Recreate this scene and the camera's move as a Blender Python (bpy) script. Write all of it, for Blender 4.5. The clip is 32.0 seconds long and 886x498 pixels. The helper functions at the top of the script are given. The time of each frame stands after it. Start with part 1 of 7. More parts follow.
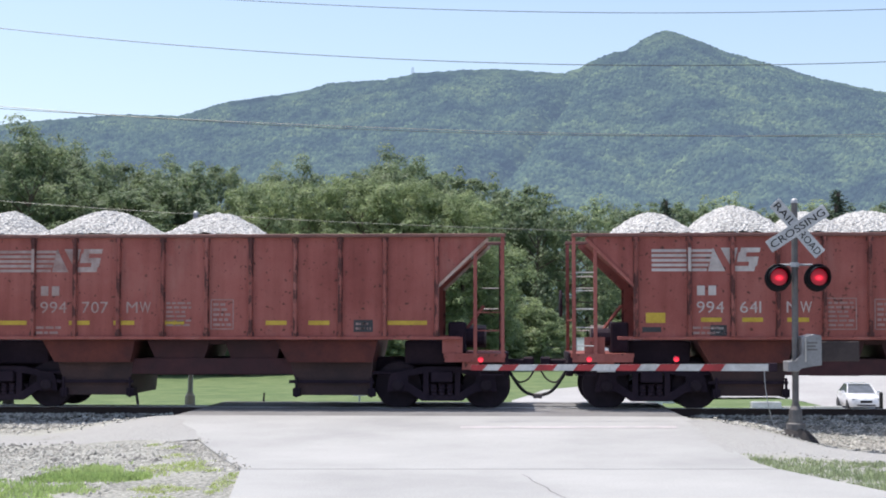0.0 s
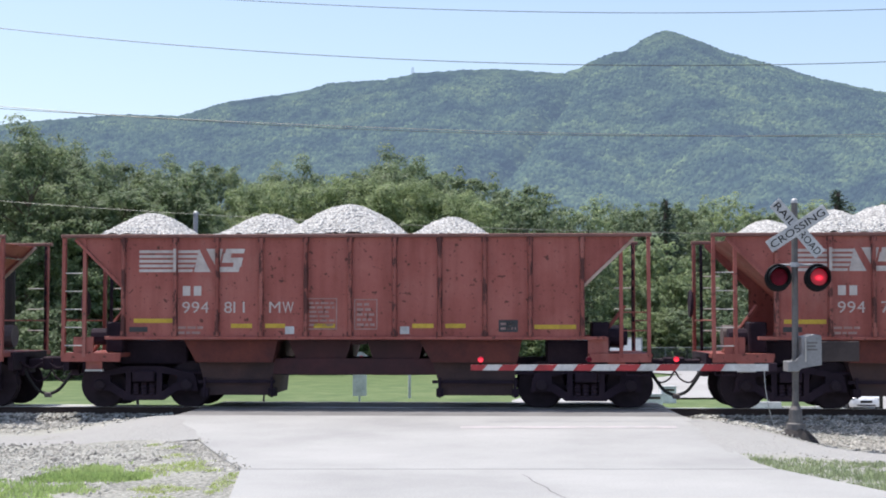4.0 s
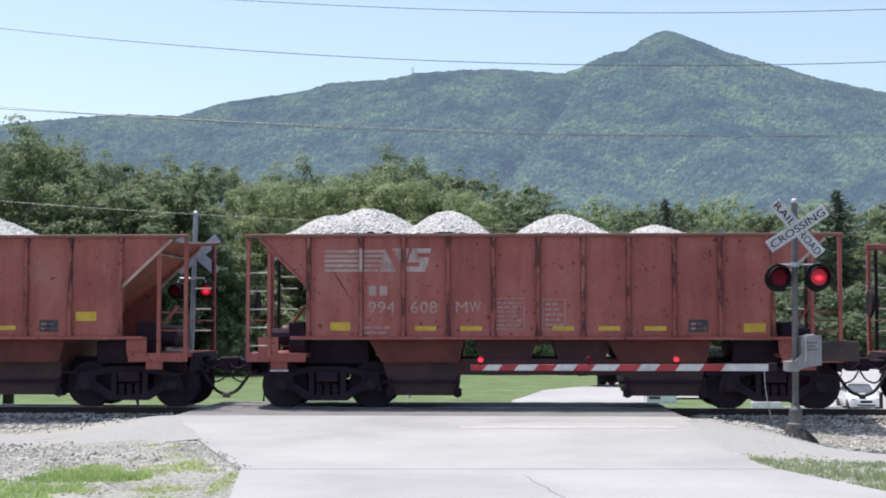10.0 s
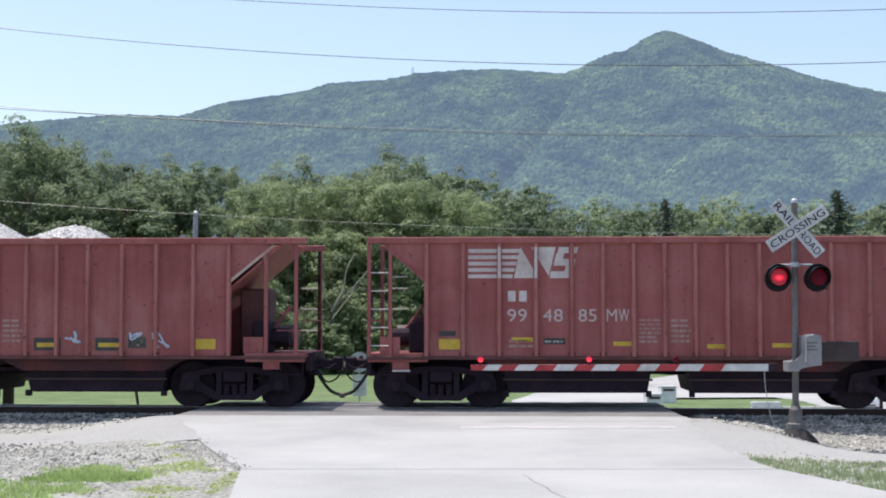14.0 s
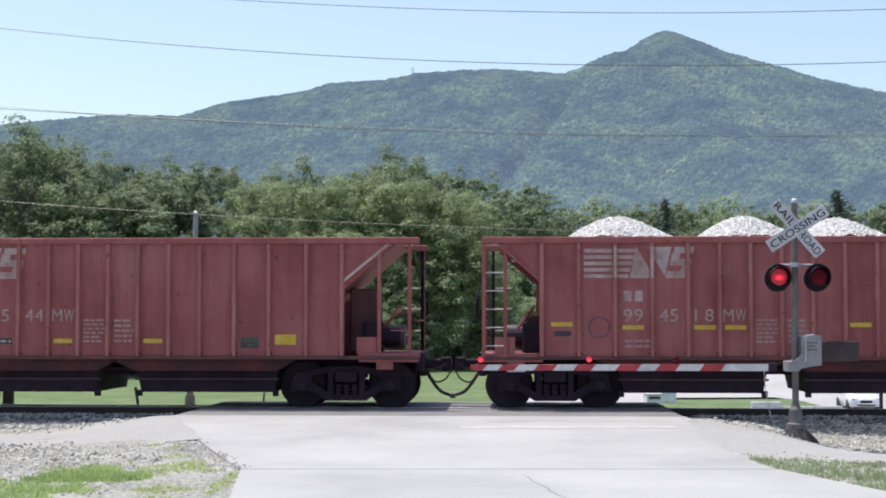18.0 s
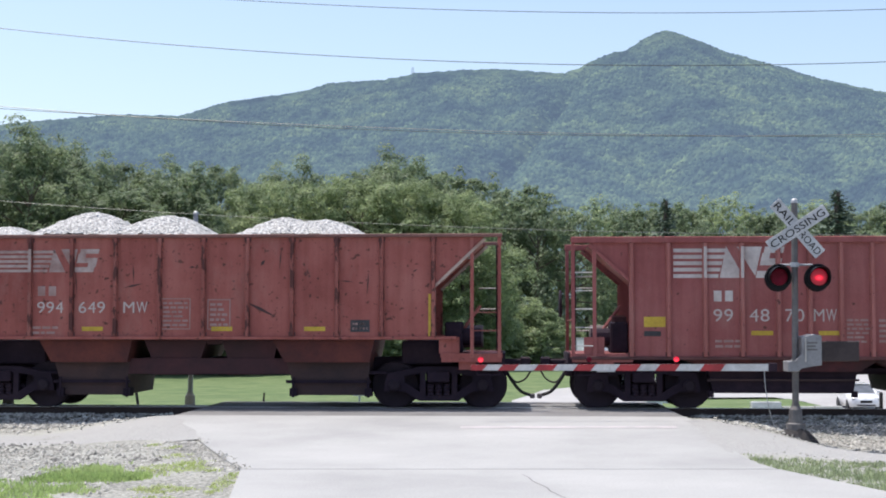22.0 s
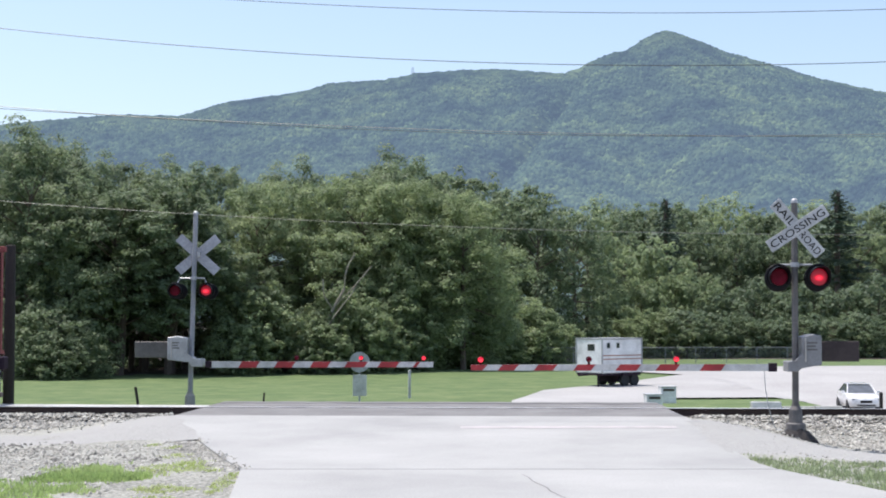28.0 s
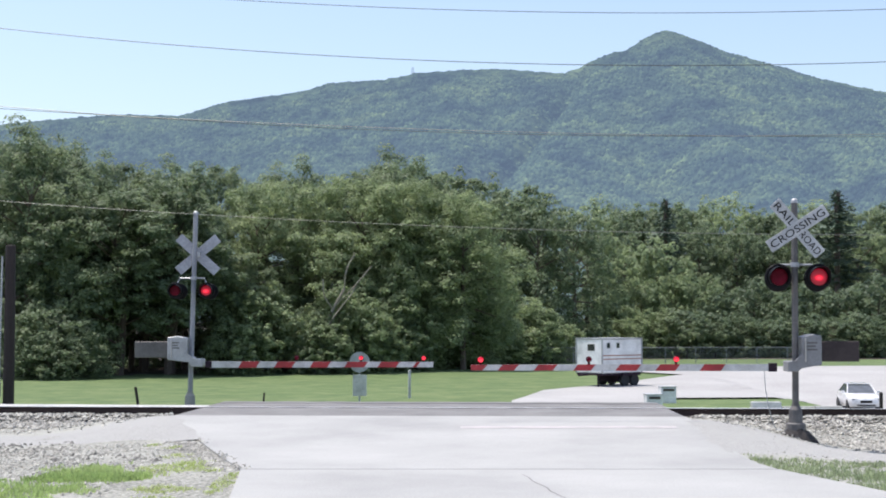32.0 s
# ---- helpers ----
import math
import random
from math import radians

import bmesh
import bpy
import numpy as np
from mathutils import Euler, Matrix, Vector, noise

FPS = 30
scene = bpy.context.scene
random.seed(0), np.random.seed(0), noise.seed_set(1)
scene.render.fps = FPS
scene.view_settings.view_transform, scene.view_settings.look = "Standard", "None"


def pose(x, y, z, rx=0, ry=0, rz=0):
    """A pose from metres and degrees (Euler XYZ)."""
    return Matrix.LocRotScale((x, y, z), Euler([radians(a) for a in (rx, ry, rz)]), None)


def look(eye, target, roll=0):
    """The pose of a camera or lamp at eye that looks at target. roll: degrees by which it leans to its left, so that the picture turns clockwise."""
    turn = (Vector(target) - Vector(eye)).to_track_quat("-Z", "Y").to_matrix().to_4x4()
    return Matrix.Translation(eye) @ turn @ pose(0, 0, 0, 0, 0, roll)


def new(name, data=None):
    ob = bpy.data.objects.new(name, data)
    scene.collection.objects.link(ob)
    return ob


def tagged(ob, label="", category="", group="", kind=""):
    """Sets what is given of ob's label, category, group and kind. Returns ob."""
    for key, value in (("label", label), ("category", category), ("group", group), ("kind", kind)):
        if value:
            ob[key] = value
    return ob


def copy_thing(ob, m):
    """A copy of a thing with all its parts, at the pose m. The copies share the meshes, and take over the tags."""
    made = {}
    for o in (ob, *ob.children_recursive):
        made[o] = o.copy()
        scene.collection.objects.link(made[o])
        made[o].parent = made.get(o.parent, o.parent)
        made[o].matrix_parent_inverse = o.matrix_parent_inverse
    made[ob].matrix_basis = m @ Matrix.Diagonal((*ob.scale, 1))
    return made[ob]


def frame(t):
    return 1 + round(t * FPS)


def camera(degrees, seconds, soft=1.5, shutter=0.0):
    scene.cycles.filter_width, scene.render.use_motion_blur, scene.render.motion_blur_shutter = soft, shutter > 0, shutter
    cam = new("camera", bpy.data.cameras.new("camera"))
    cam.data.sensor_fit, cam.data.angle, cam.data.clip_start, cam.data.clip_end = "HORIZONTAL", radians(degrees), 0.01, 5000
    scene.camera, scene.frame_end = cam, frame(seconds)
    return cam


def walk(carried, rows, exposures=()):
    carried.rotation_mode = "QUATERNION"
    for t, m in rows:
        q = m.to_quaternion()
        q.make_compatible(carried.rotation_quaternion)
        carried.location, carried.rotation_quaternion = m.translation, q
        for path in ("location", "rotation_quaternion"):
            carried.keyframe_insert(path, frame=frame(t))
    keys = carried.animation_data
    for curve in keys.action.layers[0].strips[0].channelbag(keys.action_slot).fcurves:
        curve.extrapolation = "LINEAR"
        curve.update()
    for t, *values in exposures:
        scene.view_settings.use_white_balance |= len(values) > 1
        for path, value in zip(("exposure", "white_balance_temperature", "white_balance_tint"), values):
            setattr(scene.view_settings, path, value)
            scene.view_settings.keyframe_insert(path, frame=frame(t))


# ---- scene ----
cam = camera(35.0, 32.0, soft=1.9)
EYE = (0.0, 0.0, 1.72)
VIEW = pose(*EYE, 90 + 2.97, 0, 0)
walk(cam, [(0.0, VIEW), (32.0, VIEW)], exposures=[(0.0, 0.55, 6650, 12), (32.0, 0.55, 6650, 12)])

# ---- daylight: high summer sun, far up over the track's left end ----
SUN_FROM = Vector((-1.15, 0.6, 4.0)).normalized()
world = bpy.data.worlds.new("summer_sky")
scene.world = world
world.use_nodes = True
wn = world.node_tree.nodes
sky = wn.new("ShaderNodeTexSky")
sky.sky_type, sky.sun_disc = "NISHITA", False
sky.sun_elevation = math.asin(SUN_FROM.z)
sky.sun_rotation = math.atan2(SUN_FROM.x, SUN_FROM.y)
sky.air_density, sky.dust_density, sky.ozone_density = 1.0, 2.0, 1.6
wn["Background"].inputs[1].default_value = 0.15
world.node_tree.links.new(sky.outputs[0], wn["Background"].inputs[0])
sun = new("sun", bpy.data.lights.new("sun", "SUN"))
sun.data.energy, sun.data.angle, sun.data.color = 3.4, radians(0.53), (1.0, 0.965, 0.91)
sun.matrix_world = look(SUN_FROM * 50, (0, 0, 0))

# ---- the track's own line: u along it, v away from the camera, from the wagons' near side ----
PSI = 2.6
TRACK = Matrix.Translation((0, 27.6, 0)) @ Matrix.Rotation(radians(-PSI), 4, "Z")
TRACK_INV = TRACK.inverted()


def on_track(u, v, z=0.0):
    return TRACK @ Vector((u, v, z))


# ---- materials ----
def ramp(nodes, links, source, stops):
    r = nodes.new("ShaderNodeValToRGB")
    while len(r.color_ramp.elements) < len(stops):
        r.color_ramp.elements.new(0.5)
    for e, (at, c) in zip(r.color_ramp.elements, stops):
        e.position, e.color = at, (*c, 1) if len(c) == 3 else c
    links.new(source, r.inputs[0])
    return r.outputs[0]


def noise_node(nodes, links, coord, scale, detail=5, rough=0.6, stretch=None):
    n = nodes.new("ShaderNodeTexNoise")
    n.inputs["Scale"].default_value, n.inputs["Detail"].default_value, n.inputs["Roughness"].default_value = scale, detail, rough
    if stretch:
        m = nodes.new("ShaderNodeMapping")
        m.inputs["Scale"].default_value = stretch
        links.new(coord, m.inputs[0])
        coord = m.outputs[0]
    links.new(coord, n.inputs["Vector"])
    return n.outputs["Fac"]


def mix_node(nodes, links, fac, a, b, mode="MIX"):
    m = nodes.new("ShaderNodeMix")
    m.data_type, m.blend_type = "RGBA", mode
    for slot, value in ((0, fac), (6, a), (7, b)):
        if isinstance(value, (int, float)):
            m.inputs[slot].default_value = value
        elif isinstance(value, tuple):
            m.inputs[slot].default_value = (*value, 1)
        else:
            links.new(value, m.inputs[slot])
    return m.outputs[2]


def material(name, base, dark=None, light=None, rough=0.7, metal=0.0, broad=0.6, fine=18.0, bump=0.15,
             stretch=None, pieces=0.0, islands=0.0, coat=0.0, transmit=0.0):
    """A surface with variation at two scales, grain relief, and where asked a shade of its own for each piece."""
    m = bpy.data.materials.new(name)
    m.use_nodes = True
    nodes, links = m.node_tree.nodes, m.node_tree.links
    b = nodes["Principled BSDF"]
    co = nodes.new("ShaderNodeTexCoord").outputs["Object"]
    dark = dark or tuple(0.72 * c for c in base)
    light = light or tuple(min(1, 1.22 * c) for c in base)
    large = noise_node(nodes, links, co, broad, 4, 0.6, stretch)
    small = noise_node(nodes, links, co, fine, 4, 0.65)
    col = ramp(nodes, links, large, [(0.3, dark), (0.5, base), (0.72, light)])
    grain = ramp(nodes, links, small, [(0.25, (0.78, 0.78, 0.78)), (0.75, (1.15, 1.15, 1.15))])
    col = mix_node(nodes, links, 0.8, col, grain, "MULTIPLY")
    if pieces or islands:
        if pieces:
            rnd = nodes.new("ShaderNodeObjectInfo").outputs["Random"]
        else:
            rnd = nodes.new("ShaderNodeNewGeometry").outputs["Random Per Island"]
        k = pieces or islands
        col = mix_node(nodes, links, 1.0, col, ramp(nodes, links, rnd, [(0, (1 - k,) * 3), (1, (1 + k,) * 3)]), "MULTIPLY")
    links.new(col, b.inputs["Base Color"])
    b.inputs["Roughness"].default_value, b.inputs["Metallic"].default_value = rough, metal
    if coat:
        b.inputs["Coat Weight"].default_value = coat
    if bump:
        bn = nodes.new("ShaderNodeBump")
        bn.inputs["Strength"].default_value, bn.inputs["Distance"].default_value = bump, 0.02
        links.new(small, bn.inputs["Height"])
        links.new(bn.outputs[0], b.inputs["Normal"])
    if transmit:
        t = nodes.new("ShaderNodeBsdfTranslucent")
        links.new(col, t.inputs[0])
        mx = nodes.new("ShaderNodeMixShader")
        mx.inputs[0].default_value = transmit
        links.new(b.outputs[0], mx.inputs[1])
        links.new(t.outputs[0], mx.inputs[2])
        links.new(mx.outputs[0], nodes["Material Output"].inputs[0])
    return m


def glowing(name, colour, strength):
    m = bpy.data.materials.new(name)
    m.use_nodes = True
    b = m.node_tree.nodes["Principled BSDF"]
    b.inputs["Base Color"].default_value = (*colour, 1)
    b.inputs["Emission Color"].default_value = (*colour, 1)
    b.inputs["Emission Strength"].default_value = strength
    b.inputs["Roughness"].default_value = 0.3
    return m


def paint_material(name, tones, rust, blotches=0.0):
    """Sunfaded oxide red: streaks down the sheet, chalky patches, dark rust spots, another pattern on each sheet."""
    m = bpy.data.materials.new(name)
    m.use_nodes = True
    nodes, links = m.node_tree.nodes, m.node_tree.links
    b = nodes["Principled BSDF"]
    co = nodes.new("ShaderNodeTexCoord").outputs["Object"]
    rnd = nodes.new("ShaderNodeObjectInfo").outputs["Random"]
    shift = nodes.new("ShaderNodeVectorMath")
    shift.operation = "MULTIPLY_ADD"
    shift.inputs[1].default_value = (37.0, 11.0, 23.0)
    links.new(rnd, shift.inputs[0])
    links.new(co, shift.inputs[2])
    co = shift.outputs[0]
    patches = noise_node(nodes, links, co, 0.7, 5, 0.6)
    streaks = noise_node(nodes, links, co, 2.2, 4, 0.6, (2.2, 1.0, 0.16))
    fine = noise_node(nodes, links, co, 30, 3, 0.6)
    spots = noise_node(nodes, links, co, 9.0, 2, 0.5)
    col = ramp(nodes, links, patches, list(zip((0.3, 0.5, 0.72), tones)))
    col = mix_node(nodes, links, 0.7, col, ramp(nodes, links, streaks, [(0.3, (0.78, 0.74, 0.72)), (0.6, (1.06, 1.06, 1.06))]), "MULTIPLY")
    col = mix_node(nodes, links, 0.6, col, ramp(nodes, links, fine, [(0.3, (0.9, 0.9, 0.9)), (0.7, (1.08, 1.08, 1.08))]), "MULTIPLY")
    col = mix_node(nodes, links, ramp(nodes, links, spots, [(rust + 0.015, (0, 0, 0)), (rust + 0.045, (0.8, 0.8, 0.8))]), col, (0.075, 0.035, 0.03))
    freckles = noise_node(nodes, links, co, 13.0, 3, 0.6)
    col = mix_node(nodes, links, ramp(nodes, links, freckles, [(rust, (0, 0, 0)), (rust + 0.05, (0.7, 0.7, 0.7))]), col, (0.07, 0.03, 0.026))
    chalk = noise_node(nodes, links, co, 0.9, 5, 0.7, (1.0, 1.0, 0.45))
    col = mix_node(nodes, links, ramp(nodes, links, chalk, [(0.56, (0, 0, 0)), (0.74, (0.32, 0.32, 0.32))]), col, (0.36, 0.23, 0.20))
    if blotches:
        edge = noise_node(nodes, links, co, 5.0, 4, 0.65, (1.0, 1.0, 0.45))
        col = mix_node(nodes, links, ramp(nodes, links, edge, [(blotches, (0, 0, 0)), (blotches + 0.06, (0.85, 0.85, 0.85))]), col, (0.06, 0.027, 0.026))
    links.new(col, b.inputs["Base Color"])
    b.inputs["Roughness"].default_value = 0.7
    b.inputs["Specular IOR Level"].default_value = 0.2
    bn = nodes.new("ShaderNodeBump")
    bn.inputs["Strength"].default_value, bn.inputs["Distance"].default_value = 0.25, 0.05
    links.new(noise_node(nodes, links, co, 1.6, 2, 0.5), bn.inputs["Height"])
    links.new(bn.outputs[0], b.inputs["Normal"])
    return m


M_CAR = paint_material("oxide_red_paint", ((0.225, 0.067, 0.065), (0.285, 0.095, 0.091), (0.325, 0.125, 0.118)), 0.69)
M_CAR1 = paint_material("weathered_brown_red_paint", ((0.25, 0.073, 0.063), (0.315, 0.102, 0.087), (0.365, 0.135, 0.116)), 0.655)
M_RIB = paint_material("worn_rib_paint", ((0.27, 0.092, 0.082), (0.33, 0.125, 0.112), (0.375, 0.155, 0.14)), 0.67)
M_RIB1 = paint_material("stained_rib_paint", ((0.215, 0.066, 0.056), (0.27, 0.09, 0.076), (0.315, 0.118, 0.10)), 0.63, 0.50)
# grime of the sills; on the end panels its dark tone stands for shade
M_SILL = material("grimy_and_shaded_red_paint", (0.10, 0.036, 0.036), (0.06, 0.024, 0.026), (0.15, 0.055, 0.052), 0.75, 0, 1.5, 20, 0.15)
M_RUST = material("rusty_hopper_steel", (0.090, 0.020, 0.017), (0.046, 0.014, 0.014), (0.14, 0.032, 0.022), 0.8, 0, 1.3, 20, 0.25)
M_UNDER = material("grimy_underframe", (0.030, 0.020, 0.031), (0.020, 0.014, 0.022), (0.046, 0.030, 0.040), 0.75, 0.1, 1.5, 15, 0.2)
M_WHEEL = material("wheel_steel", (0.032, 0.023, 0.031), None, None, 0.7, 0.1, 2, 20, 0.1)
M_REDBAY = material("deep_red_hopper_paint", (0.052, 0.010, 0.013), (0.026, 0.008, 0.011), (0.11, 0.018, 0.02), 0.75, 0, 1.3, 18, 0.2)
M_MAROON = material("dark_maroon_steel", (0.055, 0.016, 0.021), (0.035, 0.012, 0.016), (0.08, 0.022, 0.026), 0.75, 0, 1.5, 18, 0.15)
M_TANK = material("dull_grey_tank_paint", (0.13, 0.105, 0.105), None, None, 0.7, 0, 2, 18, 0.1)
M_WORN = material("worn_bright_steel", (0.55, 0.53, 0.52), None, None, 0.35, 0.8, 2, 20, 0.05)
M_RUNG = material("ladder_rung_paint", (0.55, 0.52, 0.5), None, None, 0.5, 0, 2, 20, 0.05)
M_HOSE = material("black_hose_rubber", (0.03, 0.03, 0.032), None, None, 0.6, 0, 3, 30, 0.1)


def stone_material(name, scale, tones, dark_gap=0.45, relief=0.06, patches=None):
    """Broken stone: every stone a cell of its own shade and tilt, with dark gaps."""
    m = bpy.data.materials.new(name)
    m.use_nodes = True
    nodes, links = m.node_tree.nodes, m.node_tree.links
    b = nodes["Principled BSDF"]
    co = nodes.new("ShaderNodeTexCoord").outputs["Object"]
    cells = nodes.new("ShaderNodeTexVoronoi")
    cells.inputs["Scale"].default_value = scale
    links.new(co, cells.inputs["Vector"])
    tone = ramp(nodes, links, cells.outputs["Color"], list(zip((0.15, 0.5, 0.85), tones)))
    gaps = ramp(nodes, links, cells.outputs["Distance"], [(0.35, (1, 1, 1)), (0.75, (dark_gap,) * 3)])
    col = mix_node(nodes, links, 1.0, tone, gaps, "MULTIPLY")
    if patches:
        col = mix_node(nodes, links, ramp(nodes, links, noise_node(nodes, links, co, 0.45, 5, 0.6), [(0.42, (0, 0, 0)), (0.62, (0.8, 0.8, 0.8))]), col, patches)
    links.new(col, b.inputs["Base Color"])
    b.inputs["Roughness"].default_value = 0.9
    bn = nodes.new("ShaderNodeBump")
    bn.inputs["Strength"].default_value, bn.inputs["Distance"].default_value = 1.0, relief
    bn.invert = True
    links.new(cells.outputs["Distance"], bn.inputs["Height"])
    links.new(bn.outputs[0], b.inputs["Normal"])
    return m


M_DUST = stone_material("packed_limestone_dust", 42.0, ((0.27, 0.271, 0.26), (0.325, 0.325, 0.313), (0.365, 0.364, 0.352)), 0.85, 0.008, (0.318, 0.318, 0.307))
M_FILL = stone_material("white_limestone_screenings", 40.0, ((0.40, 0.40, 0.39), (0.52, 0.52, 0.51), (0.60, 0.60, 0.59)), 0.7, 0.01)
M_LOAD = stone_material("crushed_limestone", 19.0, ((0.40, 0.40, 0.39), (0.56, 0.555, 0.54), (0.68, 0.675, 0.66)), 0.55, 0.045)
M_WHITE = material("faded_white_stencil", (0.50, 0.45, 0.43), (0.40, 0.34, 0.32), (0.58, 0.55, 0.53), 0.7, 0, 1.5, 14, 0.05)
M_FADED = material("ghosted_stencil", (0.32, 0.21, 0.195), (0.26, 0.145, 0.13), (0.38, 0.27, 0.25), 0.7, 0, 2, 14, 0.05)
M_YELLOW = material("yellow_reflective_tape", (0.50, 0.34, 0.03), (0.40, 0.26, 0.025), (0.56, 0.39, 0.05), 0.5, 0, 3, 20, 0.03)
M_BLACKP = material("black_stencil_panel", (0.035, 0.035, 0.04), None, None, 0.6, 0, 3, 20, 0.05)
M_CONC = material("sunbleached_concrete", (0.334, 0.336, 0.328), (0.278, 0.28, 0.275), (0.378, 0.379, 0.37), 0.85, 0, 0.35, 40, 0.12, None, 0.04)
M_APRON = material("grey_crossing_asphalt", (0.175, 0.172, 0.172), (0.135, 0.132, 0.131), (0.215, 0.212, 0.21), 0.9, 0, 0.8, 60, 0.3)
M_LOT = material("pale_gravel_lot", (0.35, 0.345, 0.34), (0.30, 0.295, 0.29), (0.40, 0.395, 0.39), 0.95, 0, 0.12, 6, 0.3)
M_GRAVEL = stone_material("trackside_gravel", 24.0, ((0.19, 0.19, 0.166), (0.32, 0.322, 0.285), (0.43, 0.43, 0.39)), 0.5, 0.02, (0.35, 0.352, 0.318))
M_STONE = material("ballast_stone", (0.37, 0.36, 0.325), (0.22, 0.212, 0.19), (0.51, 0.495, 0.455), 0.9, 0, 3, 30, 0.3, None, 0, 0.4)
M_CLOD = material("dirty_grey_rubble", (0.20, 0.195, 0.18), (0.12, 0.117, 0.108), (0.30, 0.29, 0.275), 0.95, 0, 3, 25, 0.3, None, 0, 0.4)
M_BED = stone_material("ballast_bed_stone", 16.0, ((0.19, 0.185, 0.175), (0.32, 0.31, 0.295), (0.45, 0.44, 0.42)), 0.45, 0.05)
M_DARKGRIT = material("near_black_ballast", (0.028, 0.025, 0.026), None, None, 0.9, 0, 2, 18, 0.6)
M_FIELD = material("mown_field_grass", (0.100, 0.150, 0.050), (0.066, 0.112, 0.036), (0.150, 0.190, 0.078), 0.95, 0, 0.7, 7.0, 1.0)
M_LITTER = material("dark_leaf_litter", (0.055, 0.040, 0.032), (0.035, 0.026, 0.022), (0.085, 0.062, 0.045), 0.95, 0, 0.8, 6, 0.8)
M_BLADE = material("grass_blades", (0.40, 0.52, 0.20), (0.31, 0.43, 0.15), (0.49, 0.58, 0.27), 0.8, 0, 0.5, 3, 0, None, 0, 0.3, 0, 0.55)
M_WEED = material("dry_weeds", (0.42, 0.50, 0.19), (0.34, 0.42, 0.15), (0.48, 0.53, 0.26), 0.9, 0, 0.5, 3, 0, None, 0, 0.3, 0, 0.45)
M_RAIL = material("rail_side_rust", (0.045, 0.03, 0.028), None, None, 0.8, 0.2, 1, 15, 0.2)
M_RAILTOP = material("rail_head_steel", (0.85, 0.85, 0.86), None, None, 0.55, 0.6, 2, 30, 0.02)
M_TIE = material("creosoted_tie", (0.05, 0.038, 0.03), None, None, 0.85, 0, 1, 12, 0.3, (1, 8, 1), 0.3)
M_BARK = material("grey_brown_bark", (0.13, 0.10, 0.08), None, None, 0.9, 0, 2, 12, 0.6, (6, 6, 1))
M_LEAF = material("broadleaf_foliage", (0.180, 0.240, 0.132), (0.128, 0.182, 0.110), (0.25, 0.305, 0.155), 0.6, 0, 0.35, 2.5, 0, None, 0, 0.28, 0, 0.5)
M_LEAF2 = material("light_green_foliage", (0.268, 0.338, 0.172), (0.20, 0.266, 0.144), (0.335, 0.40, 0.20), 0.6, 0, 0.35, 2.5, 0, None, 0, 0.25, 0, 0.52)
M_NEEDLE = material("dark_conifer_foliage", (0.085, 0.125, 0.085), None, None, 0.7, 0, 0.5, 3, 0, None, 0, 0.35, 0, 0.1)
M_GALV = material("galvanised_steel", (0.42, 0.43, 0.45), (0.33, 0.34, 0.36), (0.5, 0.51, 0.53), 0.5, 0.35, 2.5, 25, 0.06)
M_GREYP = material("aluminium_grey_paint", (0.38, 0.385, 0.40), None, None, 0.45, 0.2, 2.5, 25, 0.05)
M_SIGNW = material("white_reflective_sheet", (0.46, 0.465, 0.475), None, None, 0.5, 0, 3, 25, 0.02)
M_SIGNK = material("black_sign_paint", (0.009, 0.009, 0.011), None, None, 0.5, 0, 3, 25, 0.02)
M_ARMR = material("red_gate_sheeting", (0.36, 0.028, 0.034), None, None, 0.5, 0, 3, 25, 0.03)
M_ARMW = material("white_gate_sheeting", (0.52, 0.515, 0.51), None, None, 0.5, 0, 3, 25, 0.03)


def lens_material():
    """A lit lens: hottest in the middle."""
    m = glowing("lit_red_lens", (0.9, 0.006, 0.03), 1.0)
    nodes, links = m.node_tree.nodes, m.node_tree.links
    b = nodes["Principled BSDF"]
    co = nodes.new("ShaderNodeTexCoord").outputs["Object"]
    flat = nodes.new("ShaderNodeMapping")
    flat.inputs["Scale"].default_value, flat.inputs["Location"].default_value = (1.0, 1.0, 1.55), (0.0, 0.0, 0.025)
    links.new(co, flat.inputs["Vector"])
    co = flat.outputs[0]
    size = nodes.new("ShaderNodeVectorMath")
    size.operation = "LENGTH"
    links.new(co, size.inputs[0])
    links.new(ramp(nodes, links, size.outputs["Value"], [(0.0, (1.0, 0.09, 0.12)), (0.05, (0.85, 0.006, 0.035)), (0.085, (0.30, 0.001, 0.014)), (0.125, (0.10, 0.001, 0.006))]), b.inputs["Emission Color"])
    b.inputs["Base Color"].default_value = (0.2, 0.01, 0.02, 1)
    b.inputs["Emission Strength"].default_value = 0.95
    return m


M_LENS_ON = lens_material()
M_LENS_OFF = material("unlit_red_lens", (0.11, 0.003, 0.014), None, None, 0.5, 0, 4, 25, 0.02)
for dull in (M_LENS_OFF, M_SIGNK, M_UNDER, M_WHEEL, M_HOSE):
    dull.node_tree.nodes["Principled BSDF"].inputs["Specular IOR Level"].default_value = 0.12
M_POLE = material("weathered_pole_wood", (0.032, 0.024, 0.024), None, None, 0.9, 0, 1.5, 10, 0.4, (8, 8, 0.6))
M_BASE = material("signal_foundation_concrete", (0.3, 0.29, 0.28), None, None, 0.85, 0, 2, 25, 0.2)
M_WIRE = material("dark_cable", (0.05, 0.05, 0.055), None, None, 0.5, 0.2, 1, 8, 0)
M_WIREL = material("bright_cable", (0.22, 0.22, 0.21), None, None, 0.5, 0.3, 1, 8, 0)
M_TRAILER = material("white_trailer_paint", (0.75, 0.75, 0.76), None, None, 0.4, 0, 1, 12, 0.03)
